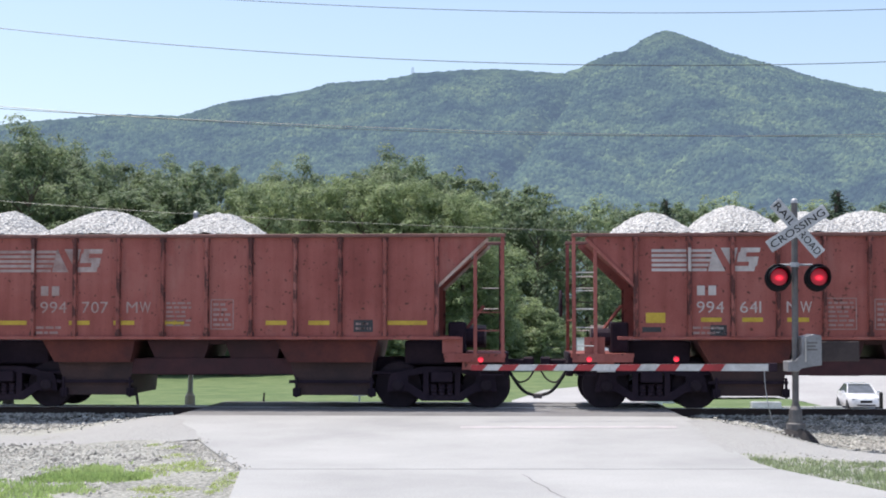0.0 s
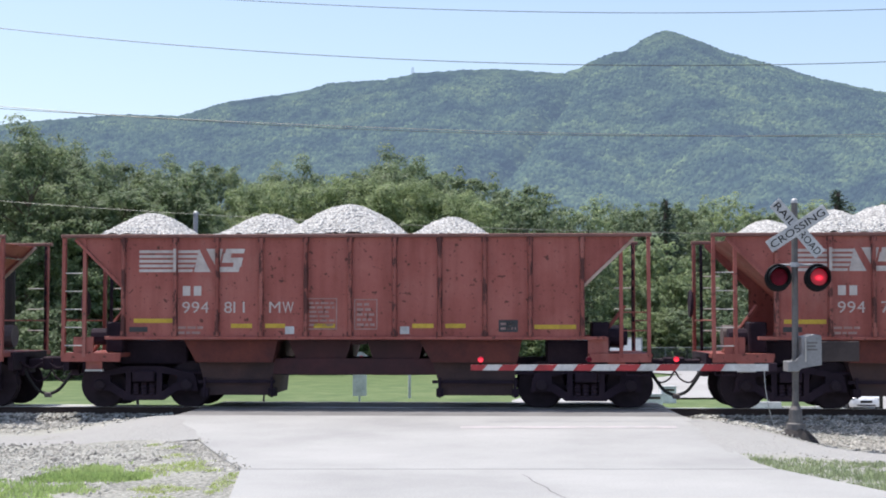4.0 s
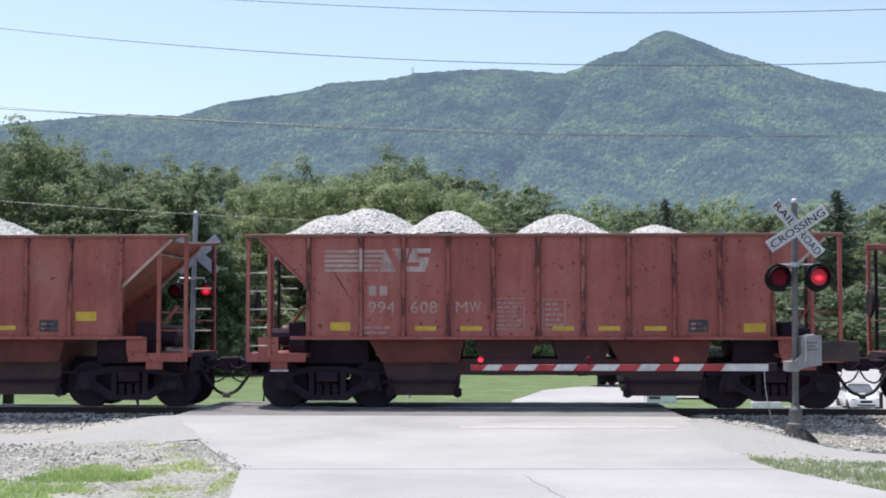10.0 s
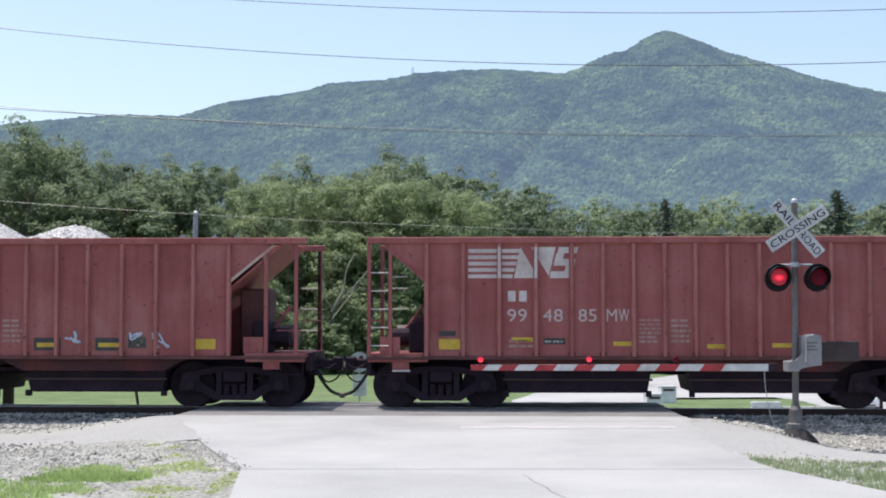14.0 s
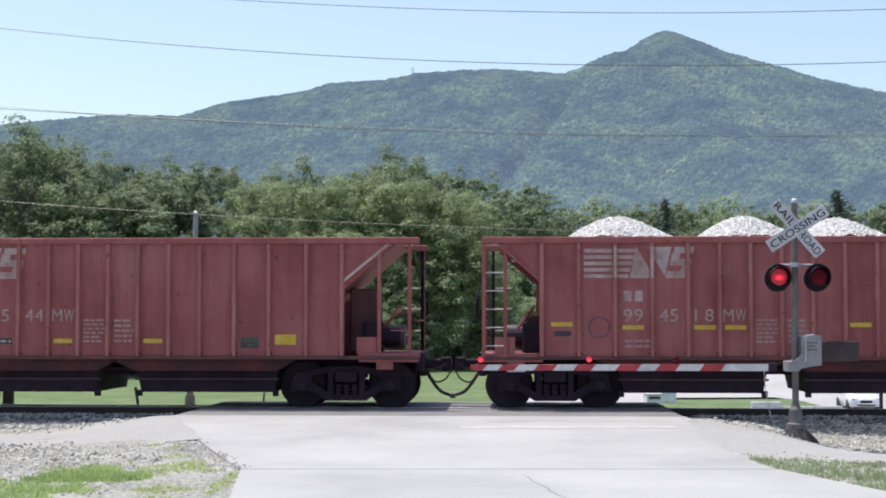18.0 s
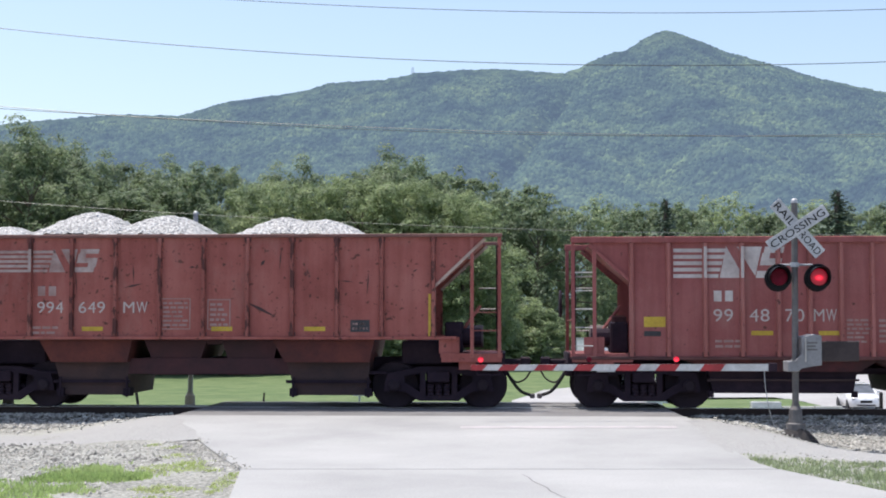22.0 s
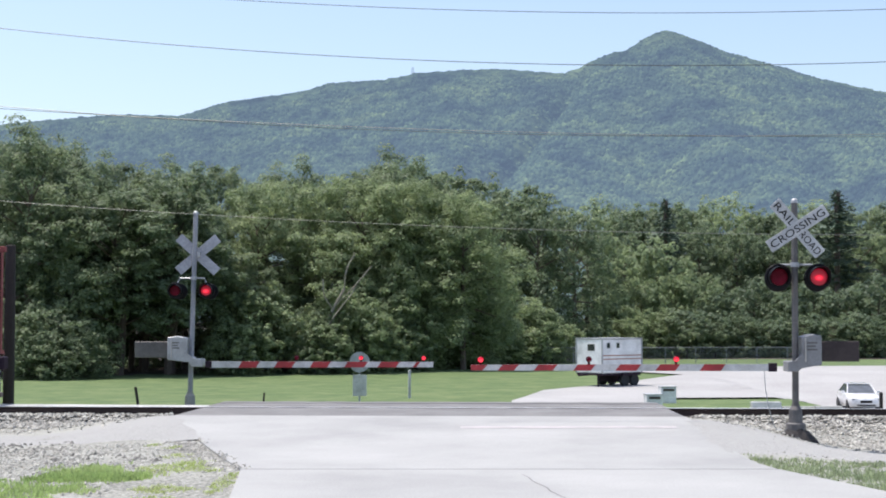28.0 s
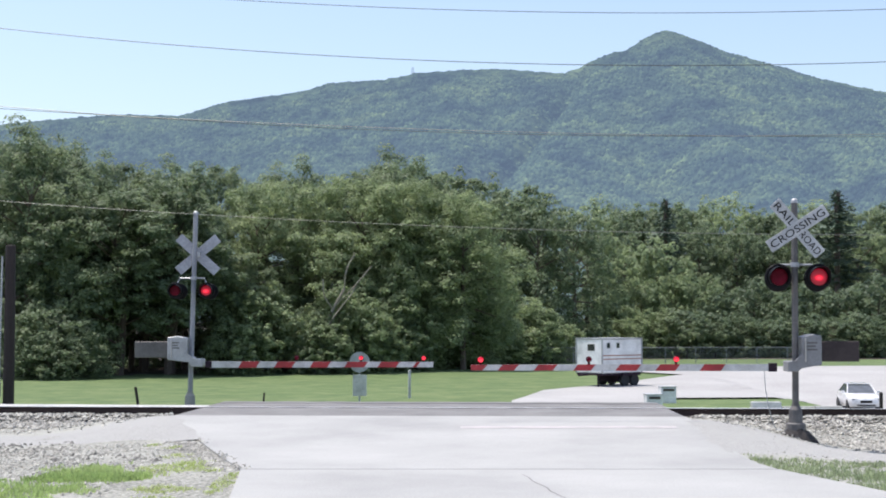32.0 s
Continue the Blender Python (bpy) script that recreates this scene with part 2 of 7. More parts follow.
M_STRIPE = material("brown_trailer_stripe", (0.35, 0.16, 0.11), None, None, 0.5, 0, 2, 12, 0.02)
M_DARKWIN = material("dark_window_glass", (0.03, 0.035, 0.04), None, None, 0.1, 0, 2, 12, 0)
M_TYRE = material("tyre_rubber", (0.025, 0.025, 0.027), None, None, 0.8, 0, 3, 20, 0.1)
M_CARW = material("white_car_paint", (0.78, 0.78, 0.79), None, None, 0.25, 0, 1, 12, 0, None, 0, 0, 0.6)


def mountain_material(name, islands):
    """Far forest with haze put in as a glow: stands of lighter and darker trees, each crown its own shade."""
    m = bpy.data.materials.new(name)
    m.use_nodes = True
    nodes, links = m.node_tree.nodes, m.node_tree.links
    b = nodes["Principled BSDF"]
    co = nodes.new("ShaderNodeTexCoord").outputs["Object"]
    col = ramp(nodes, links, noise_node(nodes, links, co, 0.007, 6, 0.65), [(0.36, (0.024, 0.042, 0.040)), (0.5, (0.052, 0.084, 0.056)), (0.64, (0.090, 0.128, 0.068))])
    stands = noise_node(nodes, links, co, 0.035, 4, 0.6)
    col = mix_node(nodes, links, 1.0, col, ramp(nodes, links, stands, [(0.38, (0.55, 0.58, 0.66)), (0.52, (1.0, 1.0, 1.0)), (0.66, (1.35, 1.3, 1.15))]), "MULTIPLY")
    if islands:
        rnd = nodes.new("ShaderNodeNewGeometry").outputs["Random Per Island"]
        col = mix_node(nodes, links, 1.0, col, ramp(nodes, links, rnd, [(0.0, (0.75, 0.77, 0.8)), (0.6, (1.0, 1.0, 1.0)), (1.0, (1.35, 1.3, 1.12))]), "MULTIPLY")
    else:
        # bare slope: shade between the trees put in as a darker colour
        col = mix_node(nodes, links, 1.0, col, (0.7, 0.7, 0.7), "MULTIPLY")
    links.new(col, b.inputs["Base Color"])
    b.inputs["Roughness"].default_value = 1.0
    b.inputs["Specular IOR Level"].default_value = 0.0
    # air haze over the far slopes, put into the surface as faint blue emission
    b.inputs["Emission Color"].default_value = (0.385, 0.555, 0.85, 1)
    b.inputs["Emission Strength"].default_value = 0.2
    return m


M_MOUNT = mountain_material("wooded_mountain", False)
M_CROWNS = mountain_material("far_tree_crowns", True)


# ---- mesh helpers ----
def box(bm, x0, x1, y0, y1, z0, z1, m=None):
    vs = [bm.verts.new((x, y, z)) for z in (z0, z1) for y in (y0, y1) for x in (x0, x1)]
    if m:
        for v in vs:
            v.co = m @ v.co
    for f in ((0, 2, 3, 1), (4, 5, 7, 6), (0, 1, 5, 4), (2, 6, 7, 3), (0, 4, 6, 2), (1, 3, 7, 5)):
        bm.faces.new([vs[i] for i in f])
    return bm


def prism(bm, pts, y0, y1):
    """An x, z outline (anticlockwise seen from -y) drawn out from y0 to y1."""
    a = [bm.verts.new((x, y0, z)) for x, z in pts]
    b = [bm.verts.new((x, y1, z)) for x, z in pts]
    bm.faces.new(a)
    bm.faces.new(b[::-1])
    for i in range(len(pts)):
        j = (i + 1) % len(pts)
        bm.faces.new((a[j], a[i], b[i], b[j]))
    return bm


def rod(bm, p, q, r0, r1=None, seg=8):
    p, q = Vector(p), Vector(q)
    r1 = r0 if r1 is None else r1
    turn = (q - p).to_track_quat("Z", "Y").to_matrix()
    rings = []
    for c, r in ((p, r0), (q, r1)):
        rings.append([bm.verts.new(c + turn @ Vector((r * math.cos(a), r * math.sin(a), 0))) for a in (2 * math.pi * i / seg for i in range(seg))])
    bm.faces.new(rings[0][::-1])
    bm.faces.new(rings[1])
    for i in range(seg):
        j = (i + 1) % seg
        bm.faces.new((rings[0][i], rings[0][j], rings[1][j], rings[1][i]))
    return bm


def tube(bm, pts, r, seg=6):
    """A round bar swept along a line, in one piece."""
    P = [Vector(p) for p in pts]
    rings = []
    for i, p in enumerate(P):
        d = (P[min(i + 1, len(P) - 1)] - P[max(i - 1, 0)]).normalized()
        side = d.cross(Vector((0.13, 0.97, 0.2))).normalized()
        up = side.cross(d)
        rings.append([bm.verts.new(p + (side * math.cos(a) + up * math.sin(a)) * r) for a in (2 * math.pi * k / seg for k in range(seg))])
    for a, b in zip(rings, rings[1:]):
        for k in range(seg):
            j = (k + 1) % seg
            bm.faces.new((a[k], a[j], b[j], b[k]))
    bm.faces.new(rings[0][::-1])
    bm.faces.new(rings[-1])
    return bm


def lathe(bm, rings, axis="Y", seg=24, centre=(0, 0, 0)):
    """Rings of (along, radius) about an axis."""
    rows = []
    for along, r in rings:
        row = []
        for i in range(seg):
            a = 2 * math.pi * i / seg
            c, s = r * math.cos(a), r * math.sin(a)
            p = {"Y": (c, along, s), "X": (along, c, s), "Z": (c, s, along)}[axis]
            row.append(bm.verts.new(Vector(p) + Vector(centre)))
        rows.append(row)
    for a, b in zip(rows, rows[1:]):
        for i in range(seg):
            j = (i + 1) % seg
            bm.faces.new((a[i], a[j], b[j], b[i]))
    bm.faces.new(rows[0][::-1])
    bm.faces.new(rows[-1])
    return bm


def finish(name, bm, mat, smooth=False, bevel=0.0):
    if bevel:
        bmesh.ops.bevel(bm, geom=bm.edges[:], offset=bevel, segments=1, affect="EDGES")
    bmesh.ops.recalc_face_normals(bm, faces=bm.faces[:])
    me = bpy.data.meshes.new(name)
    bm.to_mesh(me)
    bm.free()
    for m in (mat if isinstance(mat, (list, tuple)) else [mat]):
        me.materials.append(m)
    if smooth:
        me.polygons.foreach_set("use_smooth", [True] * len(me.polygons))
    return me


def part(name, bm, mat, parent, label="", smooth=False, bevel=0.0, at=None):
    ob = new(name, finish(name, bm, mat, smooth, bevel))
    ob.parent = parent
    if at is not None:
        ob.matrix_basis = at
    if label:
        ob["label"] = label
    return ob


def thing(name, m, label, category, group="", kind=""):
    ob = new(name)
    ob.matrix_basis = m
    return tagged(ob, label, category, group, kind)


def single(name, bm, mat, label, category, group="", kind="", m=None, smooth=False, bevel=0.0):
    ob = new(name, finish(name, bm, mat, smooth, bevel))
    if m is not None:
        ob.matrix_basis = m
    return tagged(ob, label, category, group, kind)


def B():
    return bmesh.new()


def sheet(name, verts, faces, mat, label, category, kind="structure"):
    me = bpy.data.meshes.new(name)
    me.from_pydata(verts, [], faces)
    for mm in (mat if isinstance(mat, (list, tuple)) else [mat]):
        me.materials.append(mm)
    me.update()
    return tagged(new(name, me), label, category, "", kind)


GLYPHS = {}


def lettering(name, text, size, mat, parent, m, label="", align="LEFT"):
    key = (text, size, align)
    if key in GLYPHS:
        me = GLYPHS[key].copy()
        me.materials.append(mat)
        ob = new(name, me)
        ob.parent, ob.matrix_basis = parent, m
        if label:
            ob["label"] = label
        return ob
    cu = bpy.data.curves.new(name, "FONT")
    cu.body, cu.size, cu.extrude, cu.align_x, cu.resolution_u = text, size, 0.002, align, 3
    tmp = bpy.data.objects.new(name, cu)
    scene.collection.objects.link(tmp)
    me = bpy.data.meshes.new_from_object(tmp.evaluated_get(bpy.context.evaluated_depsgraph_get()))
    bpy.data.objects.remove(tmp)
    me.materials.clear()
    GLYPHS[key] = me.copy()
    me.materials.append(mat)
    ob = new(name, me)
    ob.parent, ob.matrix_basis = parent, m
    if label:
        ob["label"] = label
    return ob


def curve_pts(pts, n=8):
    """A smooth line through the points."""
    out = []
    P = [Vector(p) for p in pts]
    P = [P[0] * 2 - P[1]] + P + [P[-1] * 2 - P[-2]]
    for i in range(1, len(P) - 2):
        for k in range(n):
            t = k / n
            a, b, c, d = P[i - 1:i + 3]
            out.append(0.5 * ((2 * b) + (c - a) * t + (2 * a - 5 * b + 4 * c - d) * t * t + (3 * b - a - 3 * c + d) * t ** 3))
    return out + [P[-2]]


# ---- ground ----
def smooth(a, b, x):
    t = min(1, max(0, (x - a) / (b - a)))
    return t * t * (3 - 2 * t)


def road_z(v):
    return -0.10 * smooth(-1.9, -8, v) if v < 0 else 0.0


def road_left(y):
    return -2.2 - 0.1 * min(max(y - 14.5, 0), 3) - 0.3 * max(0.0, y - 17.5)


def road_right(y):
    return 4.83 - 0.27 * min(max(y - 15.1, -2), 2.8) + 0.05 * max(0.0, y - 19)


def ground_z(x, y):
    p = TRACK_INV @ Vector((x, y, 0))
    v = p.y
    if v < 1.5:
        z = -0.21 - 0.09 * smooth(0.9, 0.2, v) + 0.17 * smooth(-3, -8, v)
    else:
        z = -0.21 - 0.10 * smooth(2.7, 3.8, v) - 1.69 * smooth(5.2, 17, v)
    if v < 1.5:
        z -= 0.27 * smooth(5.2, 8.0, p.x) * smooth(0.1, -1.0, v) * smooth(-9, -4, v)
    z -= 1.06 * smooth(17.0, 19.5, x) * smooth(48, 56, y) * smooth(100, 78, y)
    if v < -1.0:
        off = max(road_left(y) - x, x - road_right(y), 0.0)
        z += (road_z(v) - 0.03 - z) * smooth(2.6, 0.15, off) * smooth(-0.9, -1.6, v)
    if v < -3:
        z += 0.008 * noise.noise((x * 0.8, y * 0.8, 0))
    elif v > 20:
        z += 0.10 * noise.noise((x * 0.05, y * 0.05, 3))
    return z


def steps(*runs):
    out = []
    for a, b, d in runs:
        n = max(1, round((b - a) / d))
        out += [a + (b - a) * i / n for i in range(n)]
    return out + [runs[-1][1]]


def make_ground():
    xs = steps((-4500, -300, 600), (-300, -60, 30), (-60, -14, 4), (-14, 14, 0.7), (14, 30, 1), (30, 60, 3), (60, 300, 30), (300, 4500, 600))
    ys = steps((-1500, -60, 240), (-60, 6, 6), (6, 36, 0.6), (36, 50, 1.2), (50, 110, 2), (110, 140, 5), (140, 320, 20), (320, 4900, 500))
    vs = [(x, y, ground_z(x, y)) for y in ys for x in xs]
    n = len(xs)
    fs, idx = [], []
    for j in range(len(ys) - 1):
        for i in range(n - 1):
            fs.append((j * n + i, j * n + i + 1, (j + 1) * n + i + 1, (j + 1) * n + i))
            v = (TRACK_INV @ Vector(((xs[i] + xs[i + 1]) / 2, (ys[j] + ys[j + 1]) / 2, 0))).y
            x, y = (xs[i] + xs[i + 1]) / 2, (ys[j] + ys[j + 1]) / 2
            wood = 93 + 0.8 * max(0.0, x + 29) if x < 0 else 116 + 1.5 * min(x, 20.0)
            idx.append(0 if v < 3.3 else 2 if y > wood + 2.5 * noise.noise((x * 0.2, y * 0.2, 4)) else 1)
    g = sheet("ground", vs, fs, [M_GRAVEL, M_FIELD, M_LITTER], "gravelly trackside ground and a mown grass field beyond", "ground")
    g.data.polygons.foreach_set("material_index", idx)
    g.data.polygons.foreach_set("use_smooth", [True] * len(fs))


make_ground()


# ---- mountain behind the valley ----
def make_mountain():
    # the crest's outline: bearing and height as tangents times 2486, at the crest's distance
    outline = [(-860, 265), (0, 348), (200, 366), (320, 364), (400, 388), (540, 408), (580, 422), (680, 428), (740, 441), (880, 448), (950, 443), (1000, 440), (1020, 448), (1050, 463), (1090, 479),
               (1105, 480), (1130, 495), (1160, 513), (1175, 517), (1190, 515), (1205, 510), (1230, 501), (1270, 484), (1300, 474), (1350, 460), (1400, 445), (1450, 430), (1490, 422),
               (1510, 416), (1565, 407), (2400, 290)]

    def far(x):
        return 3500 - 150 * math.exp(-((x - 545) / 420) ** 2)

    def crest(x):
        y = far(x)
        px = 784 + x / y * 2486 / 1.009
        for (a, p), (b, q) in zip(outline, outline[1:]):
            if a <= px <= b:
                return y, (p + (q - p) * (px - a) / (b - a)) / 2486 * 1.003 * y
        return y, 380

    def soft(x):
        return sum(crest(x + d)[1] for d in range(-240, 241, 48)) / 11
    xs = steps((-2300, -1250, 50), (-1250, 1250, 8), (1250, 2300, 50))
    ts = [i / 130 for i in range(131)]
    verts, n = [], len(xs)
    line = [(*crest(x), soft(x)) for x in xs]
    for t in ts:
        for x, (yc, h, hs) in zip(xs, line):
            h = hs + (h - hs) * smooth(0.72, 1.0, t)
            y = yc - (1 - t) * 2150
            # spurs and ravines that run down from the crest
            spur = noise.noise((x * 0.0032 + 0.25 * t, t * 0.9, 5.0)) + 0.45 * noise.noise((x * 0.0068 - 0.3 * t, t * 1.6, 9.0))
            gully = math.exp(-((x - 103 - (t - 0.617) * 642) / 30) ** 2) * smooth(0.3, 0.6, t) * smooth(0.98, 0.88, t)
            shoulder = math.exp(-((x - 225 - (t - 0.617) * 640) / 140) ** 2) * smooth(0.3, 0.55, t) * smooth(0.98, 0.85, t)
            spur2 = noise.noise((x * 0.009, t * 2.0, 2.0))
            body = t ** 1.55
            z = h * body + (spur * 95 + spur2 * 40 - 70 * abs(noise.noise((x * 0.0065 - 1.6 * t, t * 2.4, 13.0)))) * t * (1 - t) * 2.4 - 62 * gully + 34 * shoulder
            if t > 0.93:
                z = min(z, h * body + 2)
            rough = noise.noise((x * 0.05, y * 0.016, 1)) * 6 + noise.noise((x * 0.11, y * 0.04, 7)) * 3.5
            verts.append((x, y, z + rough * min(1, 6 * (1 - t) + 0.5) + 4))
    base = len(verts)
    for x in xs:
        yc, h = crest(x)
        verts.append((x, yc + 700, 0))
    fs = [(j * n + i, j * n + i + 1, (j + 1) * n + i + 1, (j + 1) * n + i) for j in range(len(ts)) for i in range(n - 1)]
    # tree crowns over all of the slope that shows above the valley's wood: low lumpy domes
    rnd = random.Random(17)
    cv, cf = [], []
    spots = []
    for i in range(int(len(ts) * 0.34), len(ts)):
        for k in range(430 if i > 58 else 200):
            spots.append((i - rnd.random() * 0.9, rnd.random()))
    for jt, kx in spots:
        j = min(max(int(jt), 0), len(ts) - 2)
        y0 = verts[j * n][1]
        x = (kx * 2 - 1) * 0.345 * y0
        i = min(max(21 + int((x + 1250) / 8.0), 0), n - 2)
        p = Vector(verts[j * n + i]).lerp(Vector(verts[(j + 1) * n + i]), jt - j)
        p = p.lerp(Vector(verts[j * n + i + 1]).lerp(Vector(verts[(j + 1) * n + i + 1]), jt - j), rnd.random())
        top = 0.3 if jt > len(ts) - 5 else 1.0
        r = rnd.uniform(2.6, 6.2) * rnd.uniform(0.8, 1.15)
        h = (2.0 + r * rnd.uniform(0.4, 1.0)) * top
        k = len(cv)
        a0 = rnd.uniform(0, 6.28)
        for rr, zz in ((1.0, -0.1), (0.72, 0.66)):
            for q in range(5):
                a = a0 + q * 1.2566
                w = r * rr * rnd.uniform(0.65, 1.25)
                cv.append((p.x + w * math.cos(a), p.y + w * math.sin(a), p.z + h * (zz + rnd.uniform(-0.15, 0.15))))
        cv.append((p.x + r * rnd.uniform(-0.3, 0.3), p.y, p.z + h))
        for q in range(5):
            e = (q + 1) % 5
            cf += [(k + q, k + e, k + 5 + e, k + 5 + q), (k + 5 + q, k + 5 + e, k + 10)]
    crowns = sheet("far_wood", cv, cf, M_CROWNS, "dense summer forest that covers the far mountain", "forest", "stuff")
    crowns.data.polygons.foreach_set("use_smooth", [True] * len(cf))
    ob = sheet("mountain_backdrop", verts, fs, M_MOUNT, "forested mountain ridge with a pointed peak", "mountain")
    ob.data.polygons.foreach_set("use_smooth", [True] * len(fs))


make_mountain()


# ---- trees ----
def tree_parts(seed, height, width, mat, leaves, base=0.12, leaf=0.22):
    """A trunk with limbs, and a crown of loose leaf clumps round the limbs' ends."""
    rnd = random.Random(seed)
    wood = B()
    top = Vector((rnd.uniform(-0.4, 0.4), rnd.uniform(-0.4, 0.4), height * 0.8))
    mid = Vector((rnd.uniform(-0.3, 0.3), rnd.uniform(-0.3, 0.3), height * 0.4))
    rod(wood, (0, 0, -0.3), mid, height * 0.022, height * 0.015, 7)
    rod(wood, mid, top, height * 0.015, height * 0.004, 6)
    boughs = []
    n = 28
    for i in range(n):
        k = (i + rnd.random()) / n
        zc = height * (base + (0.93 - base) * k)
        profile = math.sin(math.pi * min(1.0, 0.2 + 0.74 * k)) ** 0.55
        a = i * 2.4 + rnd.uniform(-0.5, 0.5)
        r = width / 2 * profile * rnd.uniform(0.5, 1.0)
        c = Vector((r * math.cos(a), r * math.sin(a), zc))
        start = mid.lerp(top, max(0, (k - 0.35) / 0.75)) if k > 0.3 else Vector((0, 0, height * 0.14)).lerp(mid, k / 0.3)
        rod(wood, start, start.lerp(c, 0.85), height * 0.006, height * 0.002, 4)
        boughs.append((c, width * rnd.uniform(0.14, 0.22)))
    boughs.append((Vector((top.x, top.y, height * 0.90)), width * 0.15))
    # sprays of leaves hang round each bough; each is a small leafy cap, thick above and thin below
    sprays = []
    for c, r in boughs:
        for _ in range(13):
            d = Vector((rnd.gauss(0, 1), rnd.gauss(0, 1), rnd.gauss(0.25, 0.75))).normalized()
            sprays.append((c + d * r * rnd.uniform(0.4, 0.92), d, r * rnd.uniform(0.26, 0.5)))
    verts, faces = [], []
    for c, out, r in rnd.choices(sprays, [q[2] ** 1.7 for q in sprays], k=leaves):
        d = Vector((rnd.gauss(0, 1), rnd.gauss(0, 1), rnd.gauss(0.35, 0.8))) + out * 0.8
        d.normalize()
        p = c + Vector((d.x, d.y, d.z * 0.75)) * r * (rnd.random() ** 0.3) * rnd.uniform(0.8, 1.2)
        p.z = max(p.z, 0.08)
        nrm = (d * 1.0 + Vector((0, 0, 0.8)) + Vector((rnd.uniform(-0.7, 0.7), rnd.uniform(-0.7, 0.7), rnd.uniform(-0.7, 0.7)))).normalized()
        side = nrm.orthogonal().normalized()
        side.rotate(Matrix.Rotation(rnd.uniform(0, 6.3), 3, nrm))
        up = nrm.cross(side)
        s = leaf * rnd.uniform(0.6, 1.35)
        k = len(verts)
        verts += [p - side * s * 0.55, p + up * s * 0.42 + side * 0.3 * s - nrm * s * 0.1, p - up * s * 0.42 + side * 0.3 * s]
        faces.append((k, k + 1, k + 2))
    crown = bpy.data.meshes.new("crown")
    crown.from_pydata(verts, [], faces)
    crown.materials.append(mat)
    return finish("trunk", wood, M_BARK), crown


def make_tree(name, seed, height, width, mat, leaves, label, category="tree", base=0.12, leaf=0.22):
    trunk, crown = tree_parts(seed, height, width, mat, leaves, base, leaf)
    root = thing(name, Matrix(), label, category)
    for n, me in (("trunk", trunk), ("crown", crown)):
        o = new(n, me)
        o.parent = root
    return root


def canopy(x):
    """Treetop height (tangent times 2486) by bearing."""
    pts = [(-60, 320), (0, 315), (50, 336), (100, 322), (150, 284), (200, 262), (300, 286), (400, 288), (440, 262), (500, 276), (560, 260),
           (620, 270), (700, 284), (760, 276), (800, 256), (900, 238), (1000, 212), (1060, 208), (1100, 196), (1200, 200), (1280, 208),
           (1340, 198), (1440, 196), (1568, 204), (1640, 204)]
    for (a, p), (b, q) in zip(pts, pts[1:]):
        if a <= x <= b:
            return p + (q - p) * (x - a) / (b - a)
    return 210


M_DEAD = material("bleached_dead_wood", (0.30, 0.27, 0.24), None, None, 0.9, 0, 2, 12, 0.3, (6, 6, 1))


def make_conifer():
    """A spire of drooping tiers of needle sprays, 15 m tall."""
    rnd = random.Random(31)
    root = thing("conifer_tree", Matrix(), "dark pointed conifer over the canopy", "tree")
    part("trunk", tube(B(), [(0, 0, -0.2), (0, 0, 7), (0.05, 0, 14.6)], 0.13, 6), M_BARK, root)
    verts, faces = [], []
    z = 2.0
    while z < 14.9:
        reach = 3.0 * ((15.2 - z) / 13) ** 0.8
        size = min(1.0, 0.3 + 0.7 * reach)
        for i in range(7):
            a = rnd.uniform(0, 6.283)
            r1 = reach * rnd.uniform(0.7, 1.12)
            for j in range(int(4 + 10 * reach)):
                u = rnd.uniform(0.1, 1) * r1
                side = rnd.gauss(0, 0.16 * size)
                p = Vector((math.cos(a) * u - math.sin(a) * side, math.sin(a) * u + math.cos(a) * side, z - 0.22 * u + rnd.gauss(0, 0.1)))
                k = len(verts)
                for w in range(3):
                    verts.append(p + Vector((rnd.gauss(0, 0.15), rnd.gauss(0, 0.15), rnd.gauss(0, 0.11))) * size)
                faces.append((k, k + 1, k + 2))
        z += 0.5 * (0.45 + reach / 2.6)
    me = bpy.data.meshes.new("crown")
    me.from_pydata(verts, [], faces)
    me.materials.append(M_NEEDLE)
    new("crown", me).parent = root
    return root


